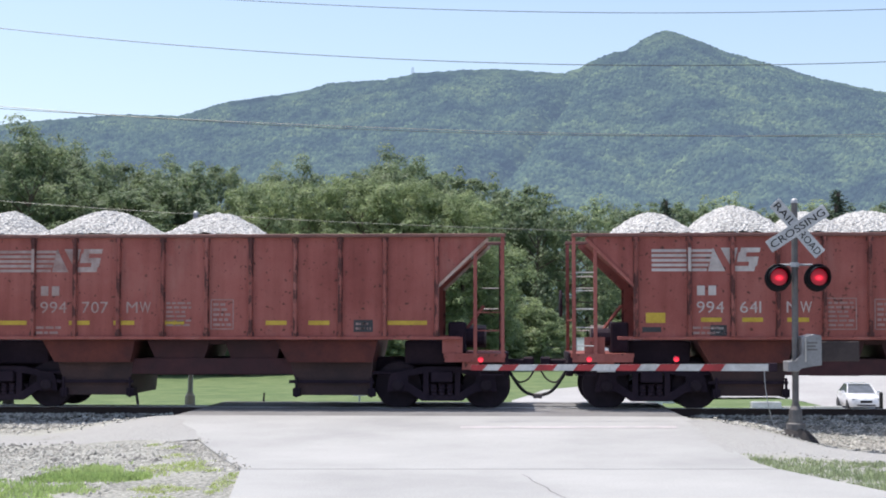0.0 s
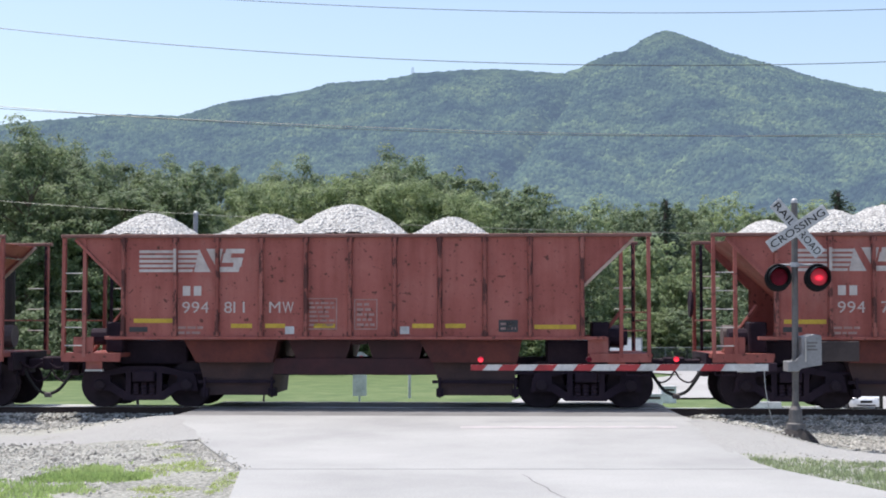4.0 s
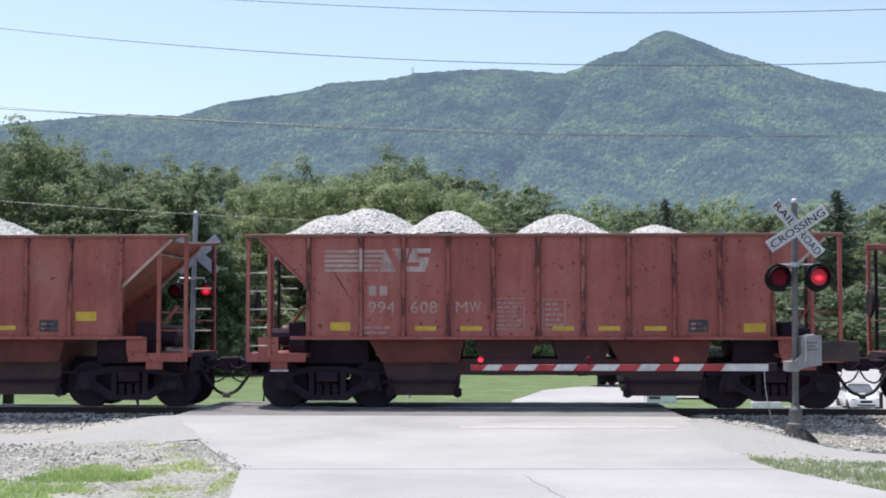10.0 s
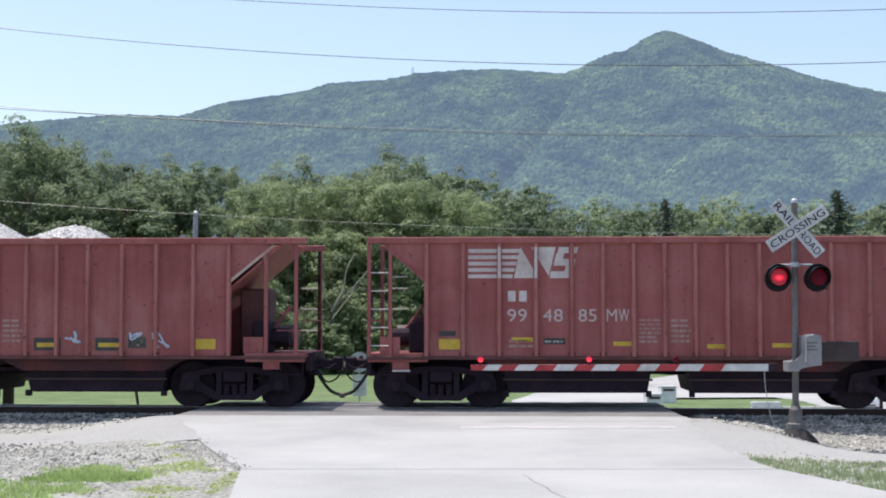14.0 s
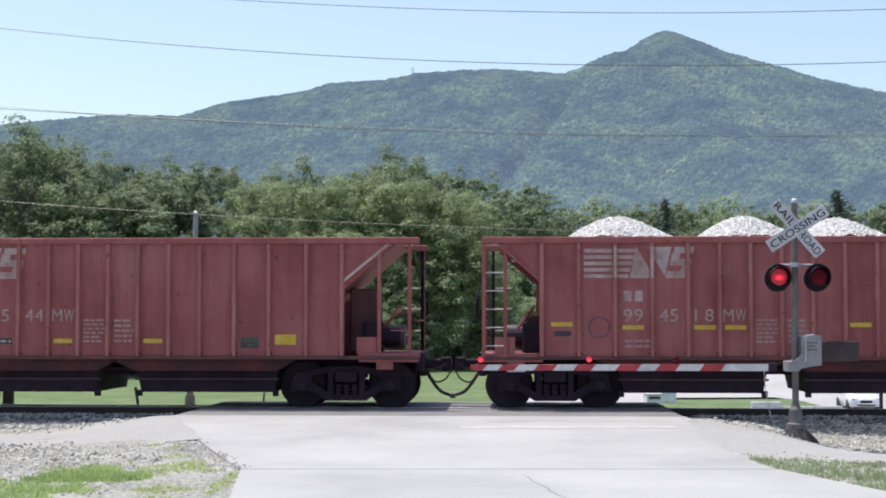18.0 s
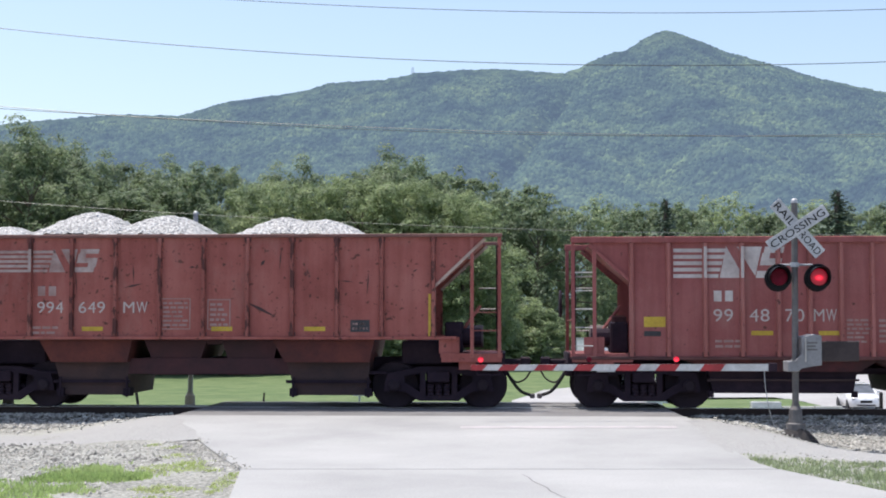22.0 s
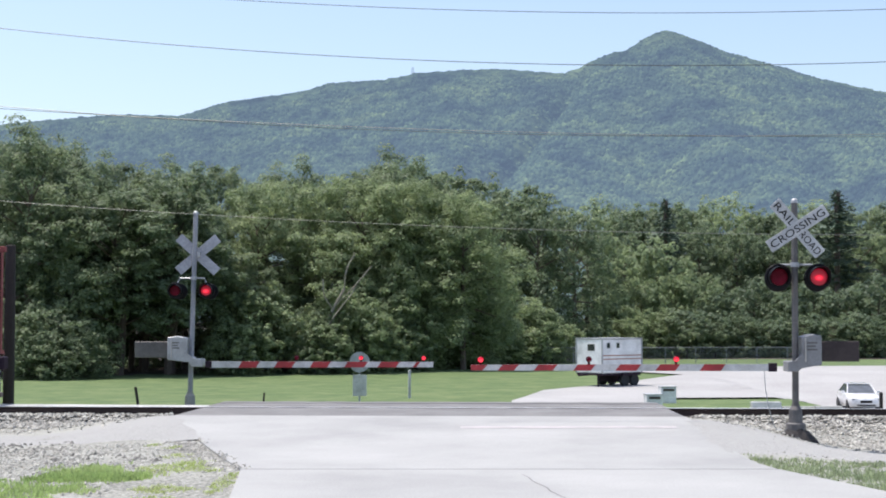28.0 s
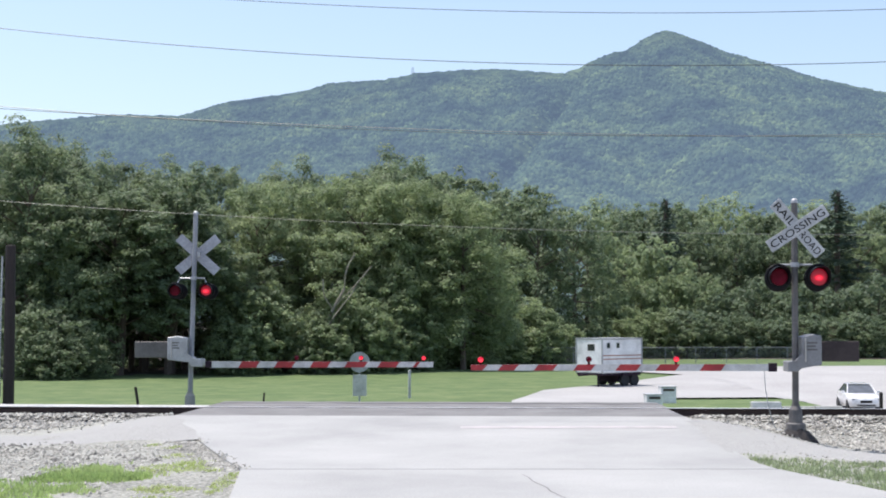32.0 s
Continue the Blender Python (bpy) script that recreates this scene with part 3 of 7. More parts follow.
def make_trees():
    rnd = random.Random(11)
    kinds = [make_tree("broadleaf_tree", 1, 15, 10, M_LEAF, 25000, "tall full-leaved green broadleaf tree", base=0.06),
             make_tree("broadleaf_tree", 2, 15, 9, M_LEAF, 24000, "dark green broadleaf tree with high dense crown", base=0.26),
             make_tree("broadleaf_tree", 3, 15, 11, M_LEAF2, 27000, "lighter yellow-green broadleaf tree", base=0.06),
             make_tree("broadleaf_tree", 4, 15, 8.5, M_LEAF, 23000, "tall narrow-crowned broadleaf tree with bare lower trunk", base=0.3),
             make_tree("broadleaf_tree", 5, 15, 10.5, M_LEAF, 25000, "spreading green broadleaf tree", base=0.05),
             make_tree("broadleaf_tree", 6, 15, 10, M_LEAF, 10500, "distant rounded green broadleaf tree", base=0.08, leaf=0.33),
             make_tree("broadleaf_tree", 7, 15, 9, M_LEAF, 10000, "distant tall dark green broadleaf tree", base=0.16, leaf=0.33),
             make_tree("broadleaf_tree", 8, 15, 11, M_LEAF2, 10500, "distant pale green broadleaf tree", base=0.08, leaf=0.33)]
    for t in kinds:
        t["group"] = "trees along the field"
    used = set()

    def place(k, x, y, h, wide=1.0):
        s = h / 15
        m = Matrix.Translation((x, y, ground_z(x, y) - 0.05)) @ Matrix.Rotation(rnd.uniform(0, 6.28), 4, "Z") @ Matrix.Diagonal((s * wide, s * wide, s, 1))
        if k in used:
            copy_thing(kinds[k], m).matrix_basis = m
        else:
            used.add(k)
            kinds[k].matrix_basis = m

    # (from x, to x, step, distance, share of the canopy's height)
    rows = [(-40, 400, 92, 103, 0.80), (0, 500, 88, 110, 0.95), (-40, 860, 84, 120, 0.99),
            (700, 860, 70, 112, 0.9), (820, 1040, 66, 135, 0.93), (780, 1060, 62, 152, 1.0),
            (1120, 1640, 58, 178, 0.8), (1080, 1640, 52, 195, 0.99), (1100, 1640, 56, 215, 1.0)]
    for a, b, d, dist, share in rows:
        x = a
        while x <= b:
            px = x + rnd.uniform(-0.3, 0.3) * d
            D = dist + rnd.uniform(-4, 4)
            X = (px - 784) / 2486 * D
            top = 1.72 + canopy(px) / 2486 * D * share * rnd.uniform(0.97, 1.07)
            k = rnd.randrange(5)
            if px < 430 and dist < 112:
                k = (1, 3)[k % 2]
            elif 600 < px < 840 and dist < 115:
                k = 2
            elif dist == 120 and px < 600:
                k = (0, 4)[k % 2]
            if dist > 130:
                k = (5, 6, 5, 6, 7)[k]
            h = (top - ground_z(X, D)) * 0.99
            place(k, X, D, h, min(1.5, max(0.8, 13.0 / h * rnd.uniform(0.9, 1.15))))
            x += d
    # a broad lighter tree that stands forward, and a tall one at the field's edge
    for px, top, D, k, wide in ((735, 268, 117, 4, 1.0), (692, 282, 119, 0, 0.9), (56, 336, 99, 4, 0.95), (125, 292, 102, 0, 0.8), (530, 250, 111, 2, 0.9),
                                (645, 258, 110, 2, 0.95), (735, 196, 112, 2, 1.15), (812, 128, 115, 2, 1.5), (690, 150, 110, 2, 1.3), (585, 165, 107, 2, 1.2), (440, 120, 103, 0, 0.9),
                                (212, 240, 98, 1, 1.25), (300, 250, 100, 3, 1.3), (255, 262, 104, 1, 1.2)):
        X = (px - 784) / 2486 * D
        place(k, X, D, 1.72 + top / 2486 * D - ground_z(X, D), wide)
    # bushes: shape, then where each stands (bearing, top, distance)
    for name, seed, mat, leaf, count, label, spots in (
            ("leafy_bush", 51, M_LEAF, 0.17, 7000, "rounded sunlit bush under the wood's edge",
             ((62, 25, 94), (105, 8, 93), (132, -25, 92), (85, -25, 91), (412, -25, 99), (545, 20, 103), (560, -20, 101), (690, 5, 106), (655, -10, 104), (610, -30, 102), (720, -35, 108))),
            ("leafy_sapling", 52, M_LEAF2, 0.15, 8000, "tall light green sapling before the wood",
             ((428, 0, 99), (450, 60, 101), (600, 60, 103), (632, 25, 102), (575, 5, 101), (690, 65, 106), (735, 45, 109), (760, 20, 112), (140, 110, 96), (655, 40, 104))),
            ("leafy_bush", 53, M_LEAF2, 0.19, 7500, "big rounded light green bush at the wood's edge",
             ((800, 45, 121), (835, 50, 122), (872, 18, 124), (915, 28, 126), (955, 15, 126), (995, -8, 128), (850, 95, 126), (900, -15, 122), (1090, 32, 150), (1132, 55, 152), (1182, 66, 153), (1232, 72, 154), (1150, 120, 158), (1112, 0, 146), (1165, 15, 147))),
            ("leafy_bush", 54, M_LEAF, 0.21, 7000, "big rounded green bush before the far wood",
             ((1050, -4, 148), (1282, 42, 152), (1330, 62, 154), (1388, 45, 153), (1440, 60, 154), (1500, 48, 152), (1550, 70, 154), (1215, 15, 146), (1265, 10, 147), (1310, 5, 147), (1360, 0, 147), (1415, 8, 147), (1470, 4, 147), (1530, 10, 147))),
            ("leafy_bush", 55, M_LEAF, 0.28, 3500, "shaded undergrowth deep in the wood",
             tuple((px, -15 + 12 * math.sin(px), 119 + 3 * math.sin(2 * px)) for px in range(110, 700, 42))),
            ("leafy_bush", 56, M_LEAF, 0.26, 3500, "shaded bush among the trunks",
             tuple((px, -55 + 10 * math.sin(3 * px), 112) for px in range(190, 400, 42)))):
        bush = make_tree(name, seed, 4, 4 if "sapling" in name else 5, mat, count, label, "bush", 0.02, leaf)
        bush["group"] = "bushes at the wood's edge"
        for i, (px, top, D) in enumerate(spots):
            X = (px - 784) / 2486 * D
            z = ground_z(X, D)
            h = (1.72 + top / 2486 * D - z) / 0.97 / 4
            wide = max(h * 0.75, min(1.15 * h, 1.4)) * rnd.uniform(0.9, 1.15)
            m = Matrix.Translation((X, D, z - 0.1)) @ Matrix.Rotation(rnd.uniform(0, 6.28), 4, "Z") @ Matrix.Diagonal((wide, wide, h, 1))
            if i == 0:
                bush.matrix_basis = m
            else:
                copy_thing(bush, m).matrix_basis = m
    # a leafless dead tree that leans out of the wood
    X, D = -7.3, 101.0
    root = thing("dead_tree", Matrix.Translation((X, D, ground_z(X, D))), "leafless pale grey dead tree at the wood's edge", "tree")
    part("trunk", tube(B(), curve_pts([(-1.9, 0, -0.2), (-1.5, 0, 2.4), (-0.6, 0, 4.6), (0.2, -0.3, 6.0)], 4), 0.09, 6), M_DEAD, root)
    for pts in ([(-1.4, 0, 2.7), (-0.4, -0.5, 4.2), (0.7, -0.7, 5.6), (1.1, -0.7, 6.4)], [(-0.6, 0, 4.6), (-1.2, -0.3, 5.6), (-1.3, -0.4, 6.8)],
                [(-0.3, -0.1, 5.0), (1.0, -0.4, 6.3), (2.2, -0.6, 7.7)], [(0.2, -0.3, 6.0), (0.4, -0.5, 7.4), (1.0, -0.6, 8.6)]):
        part("limb", tube(B(), curve_pts(pts, 4), 0.045, 5), M_DEAD, root)
    # two darker conifers that stand over the canopy
    fir = make_conifer()
    for i, (px, top, D) in enumerate(((1482, 238, 170), (1178, 222, 170))):
        X = (px - 784) / 2486 * D
        z = ground_z(X, D)
        h = 1.72 + top / 2486 * D - z
        m = Matrix.Translation((X, D, z)) @ Matrix.Diagonal((h / 15 * (2.0 - 0.5 * i),) * 2 + (h / 15, 1))
        if i:
            copy_thing(fir, m).matrix_basis = m
        else:
            fir.matrix_basis = m


make_trees()


# ---- track and crossing ----
CENTRE = 1.55


def make_track():
    root = thing("railway_track", TRACK, "single railway track on pale stone ballast", "railway track", "", "structure")
    for v in (CENTRE - 0.755, CENTRE + 0.755):
        prof = [(-0.075, -0.175), (0.075, -0.175), (0.075, -0.16), (0.012, -0.135), (0.012, -0.045), (0.036, -0.035), (0.036, -0.004),
                (-0.036, -0.004), (-0.036, -0.035), (-0.012, -0.045), (-0.012, -0.135), (-0.075, -0.16)]
        bm = B()
        # the far rail lies a little lower, the more so towards the east
        dip = [(-260, -0.04), (-12, -0.04), (9, -0.095), (240, -0.095)] if v > CENTRE else [(-260, 0.0), (240, 0.0)]
        runs = [[bm.verts.new((u, v + p, z + d)) for p, z in prof] for u, d in dip]
        for a, b in zip(runs, runs[1:]):
            for i in range(len(prof)):
                j = (i + 1) % len(prof)
                bm.faces.new((a[i], a[j], b[j], b[i]))
        rail = part("rail", bm, M_RAIL, root, "rust-brown steel rail")
        bm = B()
        runs = [[bm.verts.new((u, v + p, z + d)) for p, z in ((-0.034, -0.008), (0.034, -0.008), (0.034, 0.0), (-0.034, 0.0))] for u, d in dip]
        for a, b in zip(runs, runs[1:]):
            for i in range(4):
                bm.faces.new((a[i], a[(i + 1) % 4], b[(i + 1) % 4], b[i]))
        part("rail_head", bm, M_RAILTOP, rail, "polished running surface")
    # ballast bed
    bm = B()
    prof = [(-0.6, -0.55), (0.1, -0.33), (0.40, -0.20), (0.68, -0.168), (2.8, -0.19), (3.3, -0.29), (4.2, -0.5)]
    us = [-260 + 20 * i for i in range(26)]
    rows = [[bm.verts.new((u, v, z)) for v, z in prof] for u in us]
    for r, q in zip(rows, rows[1:]):
        for i in range(len(prof) - 1):
            bm.faces.new((r[i], q[i], q[i + 1], r[i + 1]))
    part("ballast_bed", bm, M_BED, root, "pale crushed stone ballast")
    # near-black strip along the middle of the bed
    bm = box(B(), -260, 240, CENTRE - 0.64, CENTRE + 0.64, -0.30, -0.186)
    part("stained_ballast", bm, M_DARKGRIT, root, "near-black ballast between the rails")
    # fine stone packed level between the rails west of the road
    part("crib_fill", box(B(), -60, -4.96, 0.93, 2.17, -0.19, -0.045), M_FILL, root, "pale fine stone packed between the rails")
    me = finish("tie", box(B(), -0.11, 0.11, CENTRE - 1.12, CENTRE + 1.12, -0.36, -0.172), M_TIE)
    for i in range(72):
        o = new("tie", me)
        o.parent, o.matrix_basis = root, Matrix.Translation((-18 + 0.5 * i, random.uniform(-0.03, 0.03), 0))
    bm = B()
    for i in range(-520, 480):
        if not -36.5 <= i <= 36:
            box(bm, i * 0.5 - 0.11, i * 0.5 + 0.11, CENTRE - 1.12, CENTRE + 1.12, -0.36, -0.176)
    far = part("tie_run", bm, M_TIE, root, "dark creosoted ties")
    far["kind"] = "stuff"


make_track()


def stones(name, spots, size, mat, label):
    """Loose broken stones, each with its own facets, in one object."""
    rnd = random.Random(5)
    verts, faces = [], []
    for x, y, z in spots:
        s = size * rnd.uniform(0.55, 1.35)
        k = len(verts)
        for dx, dy, dz in ((1, 0, 0), (0, 1, 0), (-1, 0, 0), (0, -1, 0), (0.2, 0.1, 0.9), (-0.1, 0.1, -0.8)):
            verts.append((x + s * (dx * rnd.uniform(0.6, 1.1) + rnd.uniform(-0.25, 0.25)), y + s * (dy * rnd.uniform(0.6, 1.1) + rnd.uniform(-0.25, 0.25)),
                          z + s * 0.8 * (dz * rnd.uniform(0.6, 1.1) + rnd.uniform(-0.2, 0.2))))
        for i in range(4):
            j = (i + 1) % 4
            faces += [(k + i, k + j, k + 4), (k + j, k + i, k + 5)]
    return sheet(name, verts, faces, mat, label, "stones", "stuff")


def make_ballast_stones():
    rnd = random.Random(8)
    spots = []
    for _ in range(34000):
        u, v = rnd.uniform(-10.5, 11.5), rnd.uniform(-2.8, 0.75)
        if -5.5 < u < 4.9:
            continue
        edge = -1.2 + 0.5 * noise.noise((u * 0.7, 0, 0)) - (0.35 * (u - 4.5) if u > 0 else 0.1)
        if v < edge and rnd.random() < 0.93:
            continue
        p = on_track(u, v)
        spots.append((p.x, p.y, max(ground_z(p.x, p.y), -0.165 - 0.42 * max(0.0, 0.44 - v) if v > 0.1 else -0.9) + rnd.uniform(-0.01, 0.03)))
    stones("ballast_stones", spots, 0.042, M_STONE, "loose pale broken ballast stones beside the rails")
    spots = []
    for _ in range(16000):
        x, y = rnd.uniform(-8.5, -2.2), rnd.uniform(13, 25)
        if y > 21.6 + 0.12 * (x + 3.4) and rnd.random() < 0.9:
            continue
        if rnd.random() < 0.65 * smooth(-6.0, -4.2, x) or x > -2.3 - smooth(17, 25, y) * 2.6 or noise.noise((x * 0.5, y * 0.35, 9)) < -0.2 or rnd.random() < 0.88 * smooth(20.8 + 1.6 * smooth(-5.0, -6.2, x), 22.6 + 1.2 * smooth(-5.0, -6.2, x), y + 0.9 * noise.noise((x, y, 1))):
            continue
        spots.append((x, y, ground_z(x, y) + 0.004))
    for _ in range(4000):
        x, y = rnd.uniform(4.4, 9.5), rnd.uniform(18, 25.5)
        if rnd.random() < 0.8:
            continue
        spots.append((x, y, ground_z(x, y) + 0.006))
    # gravel carried over the road's ragged edge
    for _ in range(1100):
        y = rnd.uniform(17.6, 21.9)
        x = road_left(y) + rnd.gauss(-0.2, 0.12) + 0.22 * noise.noise((y * 0.7, 3.0, 0))
        z = road_z((TRACK_INV @ Vector((x, y, 0))).y) - 0.002 if x > road_left(y) else ground_z(x, y) + 0.004
        spots.append((x, y, z))
    rubble = []
    for _ in range(420):
        x, y = rnd.uniform(-7.5, -3.6), rnd.uniform(17.5, 22.6)
        if noise.noise((x * 0.9, y * 0.8, 3)) > 0.02 + 0.12 * (x + 5.5):
            rubble.append((x, y, ground_z(x, y) + 0.004))
    stones("loose_rubble", rubble, 0.04, M_CLOD, "scattered dark lumps of stone and dirt on the gravel")
    stones("loose_gravel", spots, 0.023, M_STONE, "scattered small grey gravel on the ground")


make_ballast_stones()


def make_crossing():
    root = thing("road", Matrix(), "sunbleached concrete road that leads over the railway crossing", "road", "", "structure")

    left, right = road_left, road_right
    # packed dust and fine stone that flares out from the slabs beside the track
    for side, near, far in ((-1, lambda d: 21.7 - 0.12 * d + 0.35 * noise.noise((d * 1.3, 2.0, 0)), lambda d: 26.0 - 0.30 * max(d - 1.6, 0.0)),
                            (1, lambda d: 19.6 - 0.95 * max(0.0, d - 0.3) + 0.25 * noise.noise((d * 1.3, 5.0, 0)), lambda d: 25.5 - 0.98 * max(0.0, d - 0.5))):
        verts, faces = [], []
        for i in range(45):
            d = (0.15 if side < 0 else 0.12) * i
            a = near(d)
            b = max(far(d), a + 0.3)
            for k in range(15):
                y = a + (b - a) * k / 14
                if side < 0:
                    x = road_left(y) + 0.10 + 0.2 * noise.noise((y * 1.1, 8.0, 0)) - d
                    off = road_left(y) - x
                else:
                    x = road_right(y) - 0.12 + 0.2 * noise.noise((y * 1.1, 4.0, 0)) + d
                    off = x - road_right(y)
                edge = min(k, 14 - k, 3) / 3
                z = ground_z(x, y) - 0.012 + 0.026 * edge
                slab = road_z((TRACK_INV @ Vector((x, y, 0))).y) - 0.002
                verts.append((x, y, slab + (z - slab) * max(smooth(0.05, 0.7, off), 1 - edge if side > 0 and off > 0 else 0.0)))
        for i in range(44):
            for k in range(14):
                q = i * 15 + k
                faces.append((q, q + 1, q + 16, q + 15) if side < 0 else (q, q + 15, q + 16, q + 1))
        shoulder = sheet("shoulder", verts, faces, M_DUST, "", "")
        shoulder.parent = root
        del shoulder["kind"]
        shoulder.data.polygons.foreach_set("use_smooth", [True] * len(faces))
    joints = [-40, -34, -28, -22, -16, -10, -4, 2, 8, 12.2, 17.55, 26.05]
    for a, b in zip(joints, joints[1:]):
        bm = B()
        n = max(2, int((b - a) / 0.55))
        rows = []
        for i in range(n + 1):
            y = a + 0.02 + (b - a - 0.04) * i / n
            row = []
            for k in range(9):
                x = left(y) + (right(y) - left(y)) * k / 8
                yy = y
                if b > 26 and i == n:
                    yy = (TRACK @ Vector((x, -1.68, 0))).y
                elif b > 26:
                    yy = y + (i / n) ** 2 * ((TRACK @ Vector((x, -1.68, 0))).y - b)
                row.append(Vector((x, yy, road_z((TRACK_INV @ Vector((x, yy, 0))).y) - 0.004)))
            rows.append(row)
        top = [[bm.verts.new(p) for p in row] for row in rows]
        low = [[bm.verts.new(p - Vector((0, 0, 0.18))) for p in row] for row in rows]
        for i in range(n):
            for k in range(8):
                bm.faces.new((top[i][k], top[i][k + 1], top[i + 1][k + 1], top[i + 1][k]))
            bm.faces.new((top[i][0], top[i + 1][0], low[i + 1][0], low[i][0]))
            bm.faces.new((top[i][8], low[i][8], low[i + 1][8], top[i + 1][8]))
        for k in range(8):
            bm.faces.new((top[0][k], low[0][k], low[0][k + 1], top[0][k + 1]))
            bm.faces.new((top[n][k], top[n][k + 1], low[n][k + 1], low[n][k]))
        part("concrete_slab", bm, M_CONC, root)
    # a crack that wanders over the near slab
    bm = B()
    pts = [(0.95 + 0.045 * i + 0.02 * math.sin(i * 2.1), 16.9 - 0.33 * i) for i in range(14)]
    for (x0, y0), (x1, y1) in zip(pts, pts[1:]):
        w = 0.008
        q = [bm.verts.new((x, y, road_z((TRACK_INV @ Vector((x, y, 0))).y) - 0.001)) for x, y in ((x0 - w, y0), (x0 + w, y0), (x1 + w, y1), (x1 - w, y1))]
        bm.faces.new(q)
    part("crack", bm, M_APRON, root, "thin dark crack in the concrete")
    # worn stop line
    bm = B()
    y0 = 23.35
    for i in range(24):
        x0, x1 = 0.29 + 0.15 * i, 0.29 + 0.15 * (i + 1)
        q = [bm.verts.new((x, y + 0.02 * math.sin(3 * x), road_z((TRACK_INV @ Vector((x, y, 0))).y) + 0.001)) for x, y in ((x0, y0), (x1, y0), (x1, y0 + 0.3), (x0, y0 + 0.3))]
        bm.faces.new(q)
    part("stop_line", bm, M_STOP, root, "worn white stop line")
    # asphalt panels between and beside the rails
    apron = thing("crossing_apron", TRACK, "grey asphalt crossing surface laid level with the rails", "road crossing", "", "structure")
    for v0, v1, z in ((-1.66, 0.70, -0.008), (0.90, 2.20, -0.006), (2.40, 2.95, -0.008)):
        bm = B()
        us = steps((-4.9, 4.45, 0.5))
        rim = [(-5.65, -0.26)] + [(u, z + 0.004 * math.sin(7 * u)) for u in us] + [(5.0, -0.26)]
        a = [bm.verts.new((u, v0 + (0.25 if zz < -0.2 and v0 < 0 else 0), zz)) for u, zz in rim]
        b = [bm.verts.new((u, v1, zz)) for u, zz in rim]
        for i in range(len(rim) - 1):
            bm.faces.new((a[i], a[i + 1], b[i + 1], b[i]))
        bm.faces.new(a[::-1])
        bm.faces.new(b)
        part("asphalt_panel", bm, M_APRON, apron)


M_STOP = material("worn_road_paint", (0.43, 0.40, 0.405), (0.34, 0.335, 0.33), (0.52, 0.48, 0.49), 0.8, 0, 2.5, 25, 0.05)
make_crossing()


def make_far_lot():
    # gravel drive and yard beyond the crossing
    edge = [(-4.0, 31.4), (0.5, 40), (2.7, 50), (3.2, 66), (5.4, 76), (10.5, 84), (16.5, 97), (13.5, 104), (20, 114), (46, 119), (75, 119), (75, 70), (24, 69.3), (11.5, 69.0), (8.2, 62), (6.6, 50), (5.5, 40), (4.2, 31.0)]
    bm = B()
    f = bm.faces.new([bm.verts.new((x, y, 0)) for x, y in edge])
    bmesh.ops.triangulate(bm, faces=[f])
    for _ in range(5):
        bmesh.ops.subdivide_edges(bm, edges=[e for e in bm.edges if e.calc_length() > 2.2], cuts=1)
        bmesh.ops.triangulate(bm, faces=bm.faces[:])
    for v in bm.verts:
        v.co.z = ground_z(v.co.x, v.co.y) + 0.09
    for f in bm.faces:
        if f.normal.z < 0:
            f.normal_flip()
    single("gravel_yard", bm, M_LOT, "pale gravel drive and yard beyond the crossing", "yard", "", "structure")


make_far_lot()


